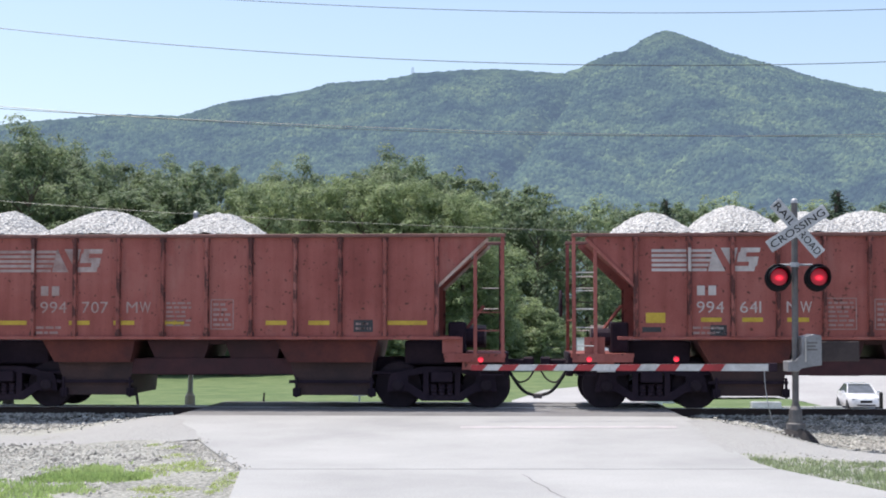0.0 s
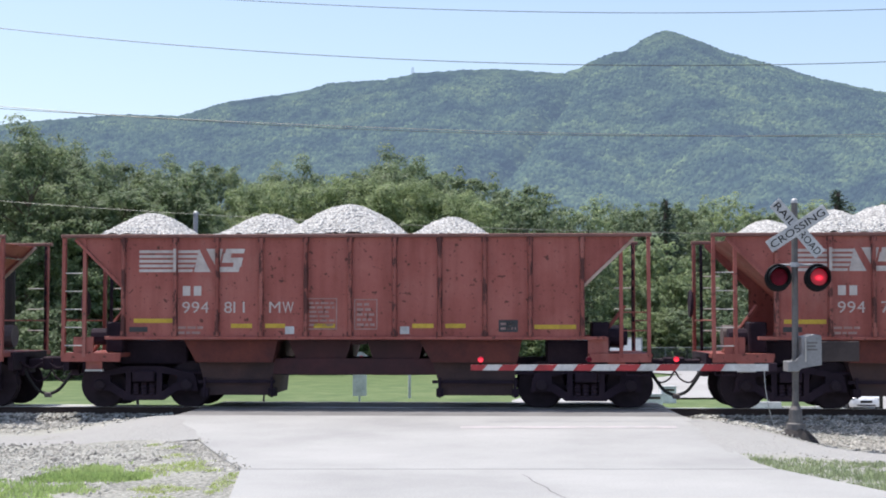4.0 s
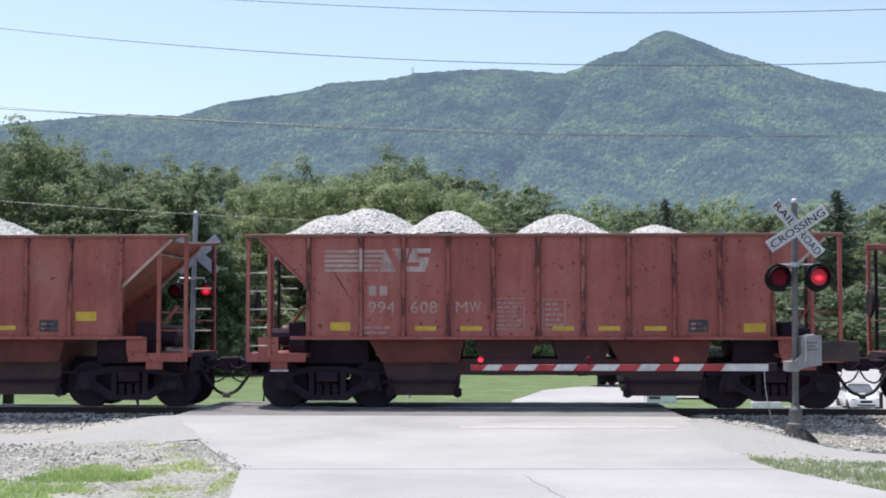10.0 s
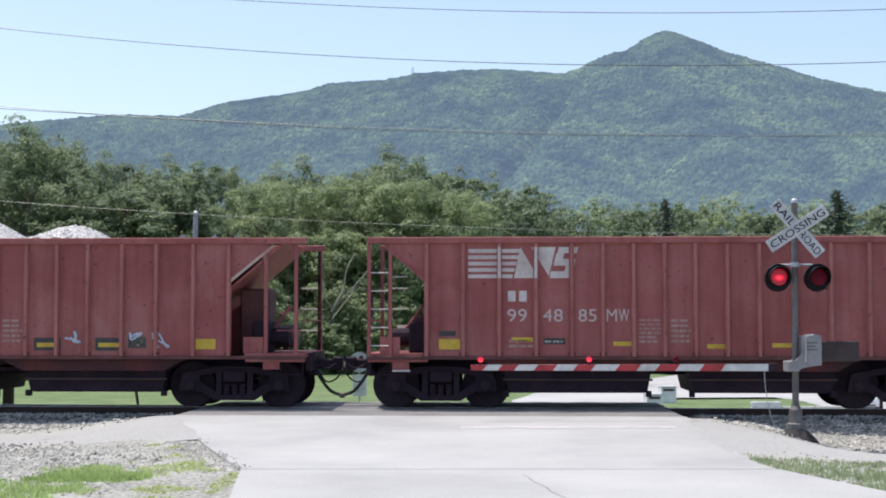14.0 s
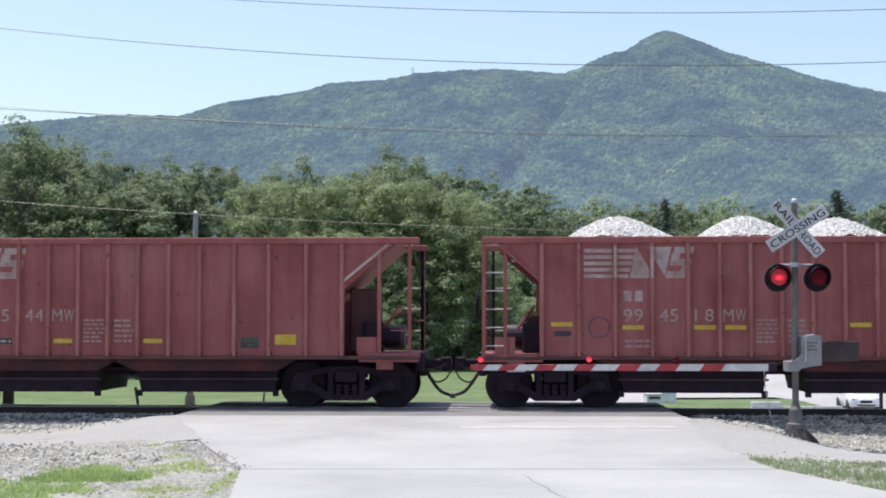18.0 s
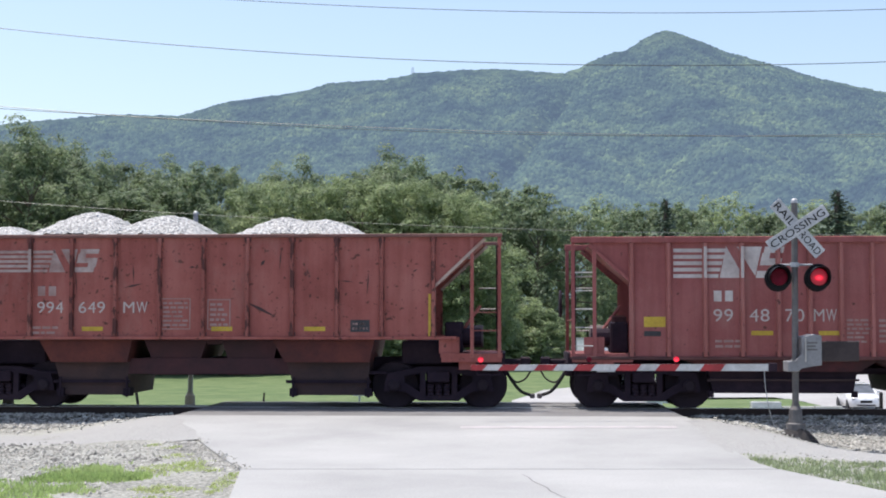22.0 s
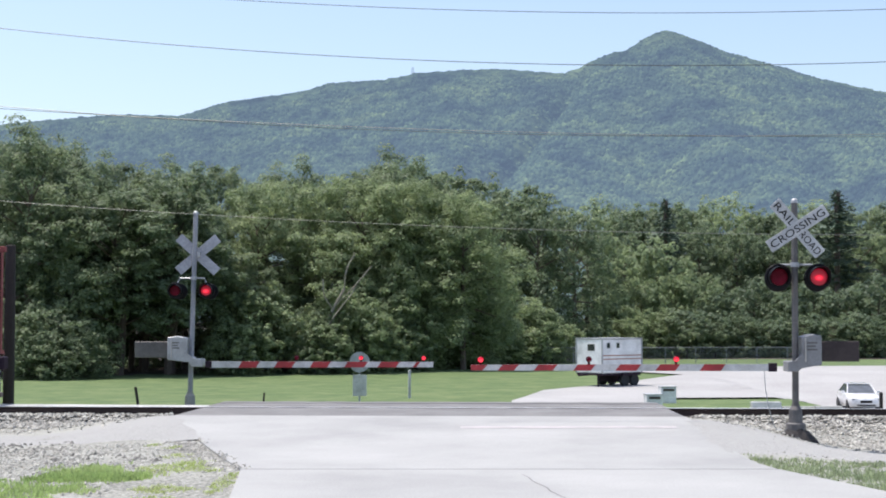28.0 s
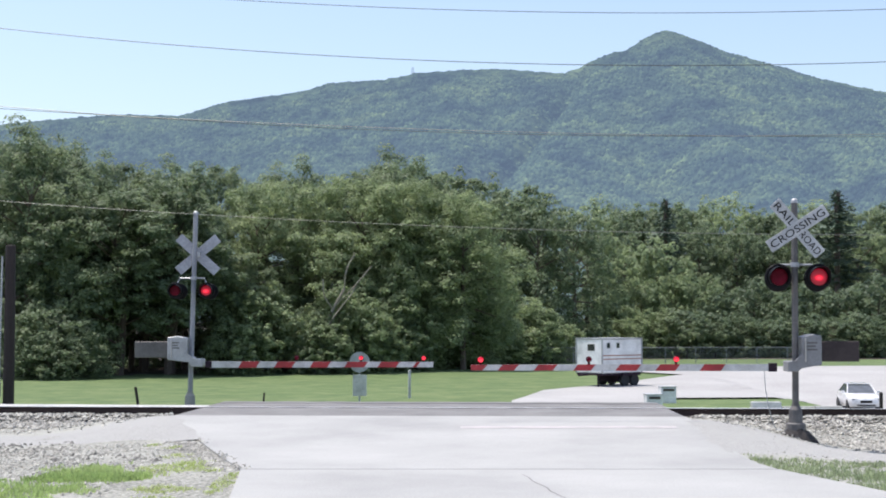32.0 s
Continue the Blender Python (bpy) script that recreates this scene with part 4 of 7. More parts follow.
# ---- hopper wagons ----
def make_truck(parent, x, axle):
    """A three-piece bogie: cast side frames, bolster, springs, two wheelsets. Its wheelsets turn."""
    half = axle / 2
    truck = part("bogie", box(B(), -0.22, 0.22, CENTRE - 1.15, CENTRE + 1.15, 0.52, 0.74), M_UNDER, parent, "dark cast steel bogie", bevel=0.02,
                 at=Matrix.Translation((x, 0, 0)))
    for y in (CENTRE - 1.08, CENTRE + 0.98):
        bm = prism(B(), [(-half - 0.16, 0.58), (-0.34, 0.70), (0.34, 0.70), (half + 0.16, 0.58), (half + 0.14, 0.69), (0.36, 0.83), (-0.36, 0.83), (-half - 0.14, 0.69)], y, y + 0.1)
        prism(bm, [(-0.40, 0.15), (0.40, 0.15), (0.40, 0.26), (-0.40, 0.26)], y + 0.002, y + 0.098)
        for q in (-1, 1):
            prism(bm, [(q * (half - 0.17), 0.36), (q * 0.40, 0.152), (q * 0.27, 0.258), (q * (half - 0.19), 0.53)][::q], y + 0.004, y + 0.096)
            prism(bm, [(q * 0.26, 0.255), (q * 0.37, 0.255), (q * 0.37, 0.71), (q * 0.26, 0.71)][::q], y + 0.006, y + 0.094)
            prism(bm, [(q * (half - 0.22), 0.34), (q * (half + 0.22), 0.34), (q * (half + 0.17), 0.62), (q * (half - 0.2), 0.64)][::q], y - 0.004, y + 0.104)
        part("side_frame", bm, M_UNDER, truck)
    for y in (CENTRE - 1.03, CENTRE + 1.03):
        for dx in (-0.16, 0.0, 0.16):
            part("spring", lathe(B(), [(0.24 + 0.035 * i, 0.075 if i % 2 else 0.055) for i in range(8)], "Z", 8, (dx, y, 0)), M_UNDER, truck)
    part("spring_plank", box(B(), -0.27, 0.27, CENTRE - 0.9, CENTRE + 0.9, 0.2, 0.5), M_UNDER, truck)
    for q in (-1, 1):
        part("brake_beam", rod(B(), (q * 0.38, CENTRE - 0.85, 0.42), (q * 0.38, CENTRE + 0.85, 0.42), 0.05, 0.05, 6), M_UNDER, truck)
    wheels = []
    for dx in (-half, half):
        bm = B()
        for y, s in ((CENTRE - 0.755, 1), (CENTRE + 0.755, -1)):
            lathe(bm, [(y - 0.07 * s, 0.36), (y - 0.07 * s, 0.455), (y + 0.045 * s, 0.46), (y + 0.05 * s, 0.485), (y + 0.075 * s, 0.485), (y + 0.075 * s, 0.36)], "Y", 28)
            lathe(bm, [(y - 0.02 * s, 0.37), (y - 0.02 * s, 0.10), (y + 0.05 * s, 0.10), (y + 0.05 * s, 0.37)], "Y", 28)
        rod(bm, (0, CENTRE - 1.1, 0), (0, CENTRE + 1.1, 0), 0.08, 0.08, 10)
        for y in (CENTRE - 1.14, CENTRE + 1.04):
            lathe(bm, [(y, 0.09), (y + 0.02, 0.12), (y + 0.1, 0.12)], "Y", 10)
            for k in range(3):
                a = k * 2.094
                rod(bm, (0.06 * math.cos(a), y - 0.015, 0.06 * math.sin(a)), (0.06 * math.cos(a), y + 0.01, 0.06 * math.sin(a)), 0.018, 0.018, 6)
        wheels.append(part("wheelset", bm, M_WHEEL, truck, "dark steel wheels on their axle", at=Matrix.Translation((dx, 0, 0.457))))
    return wheels


def make_hopper(first, name, label):
    """An open hopper wagon; first: the shorter riveted kind with the raised side sill, else the longer kind."""
    L = 11.72 if first else 12.05
    W = 3.1
    paint = M_CAR1 if first else M_CAR
    top = 3.46 if first else 3.39
    sill = 1.39 if first else 1.0
    ribs = [1.26, 2.3, 3.14, 4.02, 4.91, 5.79, 6.67, 7.56, 8.45, 9.34, 10.36] if first else \
        [1.18, 1.9, 2.61, 3.33, 4.03, 4.64, 5.24, 5.84, 6.44, 7.06, 7.68, 8.37, 9.06, 9.8, 10.51]
    a, b = ribs[0], ribs[-1]
    cut = top - (1.03 if first else 0.85)     # where the end slope leaves the side sheet
    root = thing(name, Matrix(), label, "railway wagon", "hopper wagons in the train")
    chord = 0.07 if first else 0.125
    for y0, y1, yr in ((0.10, 0.13, 0.02), (W - 0.13, W - 0.10, W - 0.1)):
        # side sheet with its sloping ends, one bay at a time slightly dished
        xa, xb = (0.30, L - 0.36) if first else (0.36, L - 0.66)
        side = part("side_sheet", prism(B(), [(a, sill + 0.04), (b, sill + 0.04), (b, cut), (xb, top - chord), (xa, top - chord), (a, cut)], y0, y1), paint, root)
        bm = B()
        box(bm, 0.0, L, y0 - 0.07 if y0 < 1 else y0 - 0.01, y1 + 0.01 if y0 < 1 else y1 + 0.07, top - chord, top)
        part("top_chord", bm, M_CHORD if first else paint, root, bevel=0.012)
        bm = B()
        box(bm, 0.9 if first else 0.0, L - 0.9 if first else L, y0 - 0.05, y1 + 0.05, sill - 0.02, sill + 0.045)
        part("side_sill", bm, paint if first else M_SILL, root, bevel=0.008)
        rw = 0.05
        for x in ribs:
            bm = B()
            if y0 < 1:
                prism_y(bm, [(x - rw, y0), (x - rw * 0.62, y0 - 0.085), (x + rw * 0.62, y0 - 0.085), (x + rw, y0)], sill + 0.046, top - chord - 0.002)
            else:
                prism_y(bm, [(x - rw, y1), (x + rw, y1), (x + rw * 0.62, y1 + 0.085), (x - rw * 0.62, y1 + 0.085)], sill + 0.046, top - chord - 0.002)
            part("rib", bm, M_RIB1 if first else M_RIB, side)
            if y0 < 1:
                for z in (sill + 0.05, top - chord - 0.09) if first else (sill + 0.05,):
                    part("rib_foot", box(B(), x - 0.065, x + 0.065, 0.068, 0.10, z, z + 0.08), M_SILL, side, "dark stained rib end")
        # corner posts
        for x in ((0.05, 0.47, 11.12, 11.66) if first else (0.04, 0.46, 11.25, 11.85)) if y0 < 1 else (0.05, L - 0.1):
            part("corner_post", box(B(), x - 0.034, x + 0.034, y0 - 0.02, y0 + 0.08, 1.02, top - chord - 0.002), paint, root)
        # worn edge along the end slopes; right ends have sunlight put into their colour
        for x0, x1 in ((xa, a), (xb, b)):
            bm = B()
            prism(bm, sorted_outline(x0, top - chord - 0.01, x1, cut, 0.055), y0 - 0.035, y0 - 0.002)
            part("slope_flange", bm, M_FLANGE if x0 > 1 else paint, root, "worn edge of the end slope, right end pale as if sunlit")
    # end slope sheets, inner floor and hopper
    for sgn, x0, x1 in ((1, 0.42, 3.4), (-1, L - 0.42, L - 3.4)):
        t = 0.03
        zk = sill + 0.05
        xk = x0 + (x1 - x0) * (top - 0.10 - zk) / (top - 0.10 - 0.78)
        part("end_slope_sheet", prism(B(), [(x0, top - 0.10), (xk, zk), (xk + sgn * t, zk + 0.02), (x0 + sgn * 0.05, top - 0.09)], 0.135, W - 0.135), paint, root)
        if first:
            part("lower_slope_sheet", prism(B(), [(xk, zk), (x1, 0.78), (x1 + sgn * t, 0.80), (xk + sgn * t, zk + 0.02)], 0.7, W - 0.7), M_UNDER, root)
    part("hopper_floor", box(B(), 3.3, L - 3.3, 0.7, W - 0.7, 0.72, 0.80), M_UNDER, root)
    # deeper hopper bays
    if first:
        bays = ((2.65, 4.25), (7.35, 9.1))
    else:
        bays = ((2.7, 5.6), (6.35, 9.2))
    for x0, x1 in bays:
        if first:
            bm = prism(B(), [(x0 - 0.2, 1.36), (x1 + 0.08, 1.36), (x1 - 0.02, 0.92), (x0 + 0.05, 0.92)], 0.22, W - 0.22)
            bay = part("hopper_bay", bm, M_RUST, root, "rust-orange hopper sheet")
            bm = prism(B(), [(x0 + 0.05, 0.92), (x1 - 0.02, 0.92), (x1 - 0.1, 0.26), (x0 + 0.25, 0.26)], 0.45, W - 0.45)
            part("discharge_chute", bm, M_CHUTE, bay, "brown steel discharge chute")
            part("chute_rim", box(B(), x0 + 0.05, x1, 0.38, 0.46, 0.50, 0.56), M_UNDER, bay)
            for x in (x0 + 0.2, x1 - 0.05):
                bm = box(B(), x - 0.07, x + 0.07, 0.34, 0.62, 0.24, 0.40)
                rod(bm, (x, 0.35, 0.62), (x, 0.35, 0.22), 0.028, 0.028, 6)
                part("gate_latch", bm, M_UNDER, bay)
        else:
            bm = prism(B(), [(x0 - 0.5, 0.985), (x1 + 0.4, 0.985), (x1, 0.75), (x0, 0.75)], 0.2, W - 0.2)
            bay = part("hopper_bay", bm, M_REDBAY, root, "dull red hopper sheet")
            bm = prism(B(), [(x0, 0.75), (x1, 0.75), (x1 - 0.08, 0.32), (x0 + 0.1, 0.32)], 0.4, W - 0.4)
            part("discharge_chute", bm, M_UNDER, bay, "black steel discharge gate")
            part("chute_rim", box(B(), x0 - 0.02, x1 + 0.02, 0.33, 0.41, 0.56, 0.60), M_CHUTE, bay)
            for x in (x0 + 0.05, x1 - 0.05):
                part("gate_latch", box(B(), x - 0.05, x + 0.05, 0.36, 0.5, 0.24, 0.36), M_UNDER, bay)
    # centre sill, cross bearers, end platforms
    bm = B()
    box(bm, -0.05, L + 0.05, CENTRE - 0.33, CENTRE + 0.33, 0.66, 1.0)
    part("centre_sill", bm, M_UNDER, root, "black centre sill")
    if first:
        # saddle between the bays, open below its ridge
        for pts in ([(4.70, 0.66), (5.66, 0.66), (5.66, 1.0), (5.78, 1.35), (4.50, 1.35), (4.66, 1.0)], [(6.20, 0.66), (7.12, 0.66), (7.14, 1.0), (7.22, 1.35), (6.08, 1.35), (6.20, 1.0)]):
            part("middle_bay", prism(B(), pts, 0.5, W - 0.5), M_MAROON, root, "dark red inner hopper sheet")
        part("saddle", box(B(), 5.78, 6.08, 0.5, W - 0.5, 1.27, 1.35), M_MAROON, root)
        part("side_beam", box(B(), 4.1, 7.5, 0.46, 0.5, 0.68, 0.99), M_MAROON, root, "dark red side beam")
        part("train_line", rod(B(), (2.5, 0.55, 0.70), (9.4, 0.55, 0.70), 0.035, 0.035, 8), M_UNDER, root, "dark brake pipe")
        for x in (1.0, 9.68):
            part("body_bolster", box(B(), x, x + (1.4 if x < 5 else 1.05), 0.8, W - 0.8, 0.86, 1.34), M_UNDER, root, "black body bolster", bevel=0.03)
    for x0, x1 in ((0.0, 1.22), (L - 1.22, L)):
        bm = B()
        box(bm, x0, x1, 0.1, W - 0.1, 1.02, 1.10)
        box(bm, x0 + 0.02, x1 - 0.02, 0.09, 0.16, 0.93, 1.1)
        plat = part("end_platform", bm, paint, root, "rust-red end platform")
        xs = x0 + 0.05 if x0 < 1 else x1 - 0.08
        part("end_rail", rod(B(), (xs, 0.3, 1.75), (xs, W - 0.3, 1.75), 0.018, 0.018, 6), paint, plat)
        # brake gear under the slope
        xb = x0 + 0.75 if x0 < 1 else x1 - 0.75
        part("brake_cylinder", rod(B(), (xb - 0.32, 0.85, 1.42), (xb + 0.32, 0.85, 1.42), 0.17, 0.17, 12), M_UNDER, plat)
        part("air_reservoir", rod(B(), (xb - 0.28, 1.9, 1.42), (xb + 0.34, 1.9, 1.42), 0.24, 0.24, 14), M_TANK, plat, "dull grey air reservoir")
        part("valve_box", box(B(), xb + (0.05 if x0 < 1 else -0.4), xb + (0.4 if x0 < 1 else -0.05), 0.5, 1.25, 1.1, 1.72), M_UNDER, plat, "dark brake valve box", bevel=0.03)
        part("support_strut", rod(B(), (xb - 0.4, 1.1, 1.1), (xb + 0.3, 1.1, 2.05), 0.04, 0.04, 6), paint, plat)
        part("bracket", box(B(), xb - 0.5, xb - 0.1, 0.13, 0.17, 1.1, 1.42), paint, plat)
        # step below the platform
        side_w = 0.42 if x0 < 1 else -0.42
        bm = tube(B(), [(xs + 0.02, 0.12, 1.0), (xs + 0.02, 0.12, 0.68), (xs + side_w, 0.12, 0.68), (xs + side_w, 0.12, 1.0)], 0.014)
        part("step", bm, M_UNDER, plat, "dark stirrup step")
        if x0 < 1:
            part("tread", box(B(), xs + 0.45, xs + 0.8, 0.10, 0.2, 0.74, 0.775), M_RUNG, plat, "bright worn tread")
        part("step_plate", box(B(), xs + (0.45 if x0 < 1 else -0.78), xs + (0.78 if x0 < 1 else -0.45), 0.15, 0.17, 0.78, 1.02), paint, plat)
        # ladder on the side, rungs between the corner posts
        la, lb = (0.08, 0.44) if x0 < 1 else (L - 0.58, L - 0.1)
        for k in range(5 if x0 < 1 else 2):
            z = (1.25 if x0 < 1 else 1.55) + 0.36 * k
            part("rung", rod(B(), (la, 0.10, z), (lb, 0.10, z), 0.012, 0.012, 6), M_RUNG if x0 < 1 else paint, plat)
        # ladder on the far side
        fa, fb = (0.2, 0.6) if x0 < 1 else (L - 0.52, L - 0.12)
        for z in (1.07, 1.53, 2.0, 2.45, 2.7)[:5 if x0 < 1 else 4]:
            part("rung", rod(B(), (fa, W - 0.1, z), (fb, W - 0.1, z), 0.016, 0.016, 6), M_RUNG, plat)
        part("ladder_rail", box(B(), (fa if x0 < 1 else fb) - 0.03, (fa if x0 < 1 else fb) + 0.03, W - 0.15, W - 0.1, 1.1, top - chord - 0.01), M_UNDER, plat)
        if not first:
            # added dark panel: stands in for the shaded end sheet under the slope
            xg = (0.86, 1.16) if x0 < 1 else (10.56, 11.16)
            part("brake_gear_panel", box(B(), *xg, 1.0, 1.9, 1.1, 1.85 if x0 < 1 else 2.4), M_SILL, plat, "dark red panel standing in for the shaded hopper end sheet", bevel=0.04)
        # coupler and hose
        sx = -1 if x0 < 1 else 1
        xe = x0 if x0 < 1 else x1
        bm = box(B(), min(xe, xe + sx * 0.44), max(xe, xe + sx * 0.44), CENTRE - 0.09, CENTRE + 0.09, 0.76, 0.96)
        box(bm, min(xe + sx * 0.36, xe + sx * 0.575), max(xe + sx * 0.36, xe + sx * 0.575), CENTRE - 0.17, CENTRE + 0.13, 0.72, 1.0)
        part("coupler", bm, M_UNDER, root, "dark knuckle coupler", bevel=0.03)
        pts = curve_pts([(xe + sx * 0.02, CENTRE - 0.35, 0.82), (xe + sx * 0.14, CENTRE - 0.4, 0.6), (xe + sx * 0.36, CENTRE - 0.42, 0.32), (xe + sx * 0.62, CENTRE - 0.42, 0.22)], 5)
        hose = part("air_hose", tube(B(), pts, 0.034), M_HOSE, root, "black rubber air hose")
        part("gladhand", box(B(), xe + sx * 0.60 - 0.05, xe + sx * 0.60 + 0.05, CENTRE - 0.46, CENTRE - 0.38, 0.17, 0.27), M_TANK, hose, "dull iron hose coupling", bevel=0.015)
        pts = curve_pts([(xe + sx * 0.05, CENTRE - 0.6, 0.9), (xe + sx * 0.3, CENTRE - 0.62, 0.78), (xe + sx * 0.5, CENTRE - 0.6, 0.88)], 4)
        part("uncoupling_lever", tube(B(), pts, 0.016), M_UNDER, root)
        part("trainline_bracket", box(B(), xe - 0.08, xe + 0.08, CENTRE - 0.48, CENTRE - 0.33, 0.62, 0.92), M_UNDER, root, bevel=0.02)
        pts = curve_pts([(xe + sx * 0.05, CENTRE - 0.2, 0.75), (xe + sx * 0.25, CENTRE - 0.24, 0.5), (xe + sx * 0.45, CENTRE - 0.22, 0.55), (xe + sx * 0.57, CENTRE - 0.2, 0.72)], 5)
        part("safety_chain", tube(B(), pts, 0.018), M_UNDER, root, "dark hanging chain")
        part("striker_plate", box(B(), xe - 0.05, xe + 0.05, 0.5, W - 0.5, 0.74, 1.1), M_UNDER, root)
    # brake wheel on one end
    part("brake_wheel", lathe(B(), [(-0.16, 0.27), (-0.13, 0.30), (-0.10, 0.27)], "X", 18, (0, 2.2, 2.1)), M_UNDER, root)
    wheels = []
    for x, ax in ((1.585, 1.77), (10.445, 1.76)) if first else ((1.44, 1.8), (10.56, 1.8)):
        wheels += make_truck(root, x, ax)
    return root, wheels


def prism_y(bm, pts, z0, z1):
    lo = [bm.verts.new((x, y, z0)) for x, y in pts]
    hi = [bm.verts.new((x, y, z1)) for x, y in pts]
    bm.faces.new(lo)
    bm.faces.new(hi[::-1])
    for i in range(len(pts)):
        j = (i + 1) % len(pts)
        bm.faces.new((lo[j], lo[i], hi[i], hi[j]))
    return bm


def sorted_outline(x0, z0, x1, z1, w):
    """A bar of width w along a slope."""
    d = Vector((x1 - x0, z1 - z0)).normalized()
    n = Vector((-d.y, d.x)) * w / 2
    if n.y > 0:
        n = -n
    p, q = Vector((x0, z0)), Vector((x1, z1))
    return [tuple(p + 2 * n), tuple(q + 2 * n), tuple(q), tuple(p)]


M_CHORD = material("dark_worn_chord", (0.17, 0.075, 0.065), None, None, 0.7, 0, 1.5, 20, 0.1)
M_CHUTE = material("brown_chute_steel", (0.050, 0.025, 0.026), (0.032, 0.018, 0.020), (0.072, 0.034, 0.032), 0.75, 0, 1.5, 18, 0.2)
M_FLANGE = material("sunlit_worn_flange", (0.42, 0.31, 0.26), (0.3, 0.17, 0.13), (0.5, 0.4, 0.34), 0.7, 0, 2, 20, 0.1)

# offset of each wagon along the train, and its kind
OFFSET = dict(A=-13.007, B=0.0, C=12.868, D=25.739, E=38.636, F=51.494, G=64.389, H=77.65, I=90.82, J=104.095, K=117.339, L=130.403, M=143.688)
SHORT = "ABCDEFK"
# where the train stands, second by second
RUN = [(0, 2.517), (1, -3.315), (2, -9.006), (3, -14.758), (6, -32.09), (7, -37.981), (8, -43.704), (9, -49.616), (10, -55.419),
       (11, -61.438), (12, -67.173), (13, -73.263), (14, -79.157), (17, -97.335), (18, -103.335), (19, -109.55), (20, -115.641),
       (21, -121.862), (22, -127.893), (23, -134.207), (24, -140.39), (25, -146.551), (27.5, -162.367), (32, -190.95)]
WAGONS, WHEELS = {}, []


def make_train():
    kinds = {}
    for c in OFFSET:
        short = c in SHORT
        label = "rust-red open hopper wagon heaped with crushed stone" if c in "ABCDEFGJK" else "empty rust-red open hopper wagon"
        if short not in kinds:
            kinds[short] = make_hopper(short, "hopper_wagon", label)[0]
            ob = kinds[short]
        else:
            ob = copy_thing(kinds[short], Matrix())
            ob["label"] = label
        ob.matrix_basis = TRACK @ Matrix.Translation((OFFSET[c] + RUN[0][1], 0, 0))
        WAGONS[c] = [ob]
        WHEELS.extend(o for o in ob.children_recursive if o.name.startswith("wheelset"))


make_train()

# mounds of stone: centre, half length, height over the rim
MOUNDS = dict(A=[(1.2, 1.1, 0.64), (3.4, 1.4, 0.61), (5.75, 1.2, 0.55)],
              B=[(1.69, 1.05, 0.53), (3.36, 1.2, 0.67), (4.8, 0.95, 0.54), (6.07, 1.4, 0.55)],
              C=[(1.46, 1.15, 0.55), (3.95, 1.1, 0.53), (5.6, 1.45, 0.72), (7.75, 0.95, 0.45)],
              D=[(1.33, 0.85, 0.36), (2.64, 1.1, 0.58), (3.71, 1.25, 0.67), (5.73, 1.1, 0.57), (8.67, 0.62, 0.26)],
              E=[(3.73, 1.55, 0.73), (5.2, 1.2, 0.6), (6.57, 1.9, 0.6)],
              F=[(1.6, 1.05, 0.5), (2.3, 1.4, 0.63), (3.97, 1.05, 0.58), (6.3, 1.15, 0.5), (8.2, 0.8, 0.26)],
              G=[(2.02, 0.95, 0.45), (4.85, 1.2, 0.55), (6.99, 0.9, 0.37)],
              J=[(2.77, 1.25, 0.52), (5.34, 1.15, 0.52), (7.23, 1.0, 0.48)],
              K=[(1.42, 0.75, 0.27), (3.17, 1.3, 0.57), (4.73, 1.3, 0.5), (7.21, 1.1, 0.45), (7.98, 1.2, 0.4)])


def make_loads():
    for c, mounds in MOUNDS.items():
        rim = 3.46 if c in SHORT else 3.39
        x0, x1 = 0.6, 11.1
        nx, ny = 190, 42
        verts, faces = [], []
        for j in range(ny + 1):
            y = 0.17 + 2.76 * j / ny
            across = 1 - (abs(y - CENTRE) / 1.42) ** 1.7
            for i in range(nx + 1):
                x = x0 + (x1 - x0) * i / nx
                h = -0.35
                for cx, w, H in mounds:
                    q = abs(x - cx) / w
                    hh = (H + 0.1) * max(-1.0, 1 - q ** 1.75) - 0.1
                    h = max(h, hh if hh < 0 else hh * max(0.0, across) ** 0.8)
                if h > -0.1:
                    h = h if across > 0.02 else min(h, -0.05)
                h += 0.035 * noise.noise((x * 9, y * 9, ord(c))) + 0.022 * noise.noise((x * 23, y * 23, ord(c)))
                lim = min((x - 0.35), (11.4 - x)) * 0.9
                verts.append((x, y, rim - 0.02 + min(h, lim - 0.3)))
        n = nx + 1
        for j in range(ny):
            for i in range(nx):
                faces.append((j * n + i, j * n + i + 1, (j + 1) * n + i + 1, (j + 1) * n + i))
        ob = sheet("stone_load", verts, faces, M_LOAD, "heaped pale grey crushed stone in a hopper wagon", "gravel", "stuff")
        ob["group"] = "loads of stone in the wagons"
        ob.matrix_basis = WAGONS[c][0].matrix_basis
        WAGONS[c].append(ob)


make_loads()


def motions():
    for c, obs in WAGONS.items():
        rows = [(t, TRACK @ Matrix.Translation((OFFSET[c] + s, 0, 0))) for t, s in RUN]
        for ob in obs:
            walk(ob, rows)
    # the wheels roll without slipping
    times = [0.1 * i for i in range(321)]
    spin = []
    for t in times:
        for (t0, s0), (t1, s1) in zip(RUN, RUN[1:]):
            if t0 <= t <= t1 + 1e-6:
                s = s0 + (s1 - s0) * (t - t0) / (t1 - t0)
                break
        spin.append(s / 0.457)
    for lamp, phase in FLASHERS:
        flash(lamp, phase)
    for w in WHEELS:
        p = w.matrix_basis.translation.copy()
        walk(w, [(t, Matrix.Translation(p) @ Matrix.Rotation(a, 4, "Y")) for t, a in zip(times, spin)])


# ---- wagon markings ----
FACE = 0.094     # just proud of the side sheet


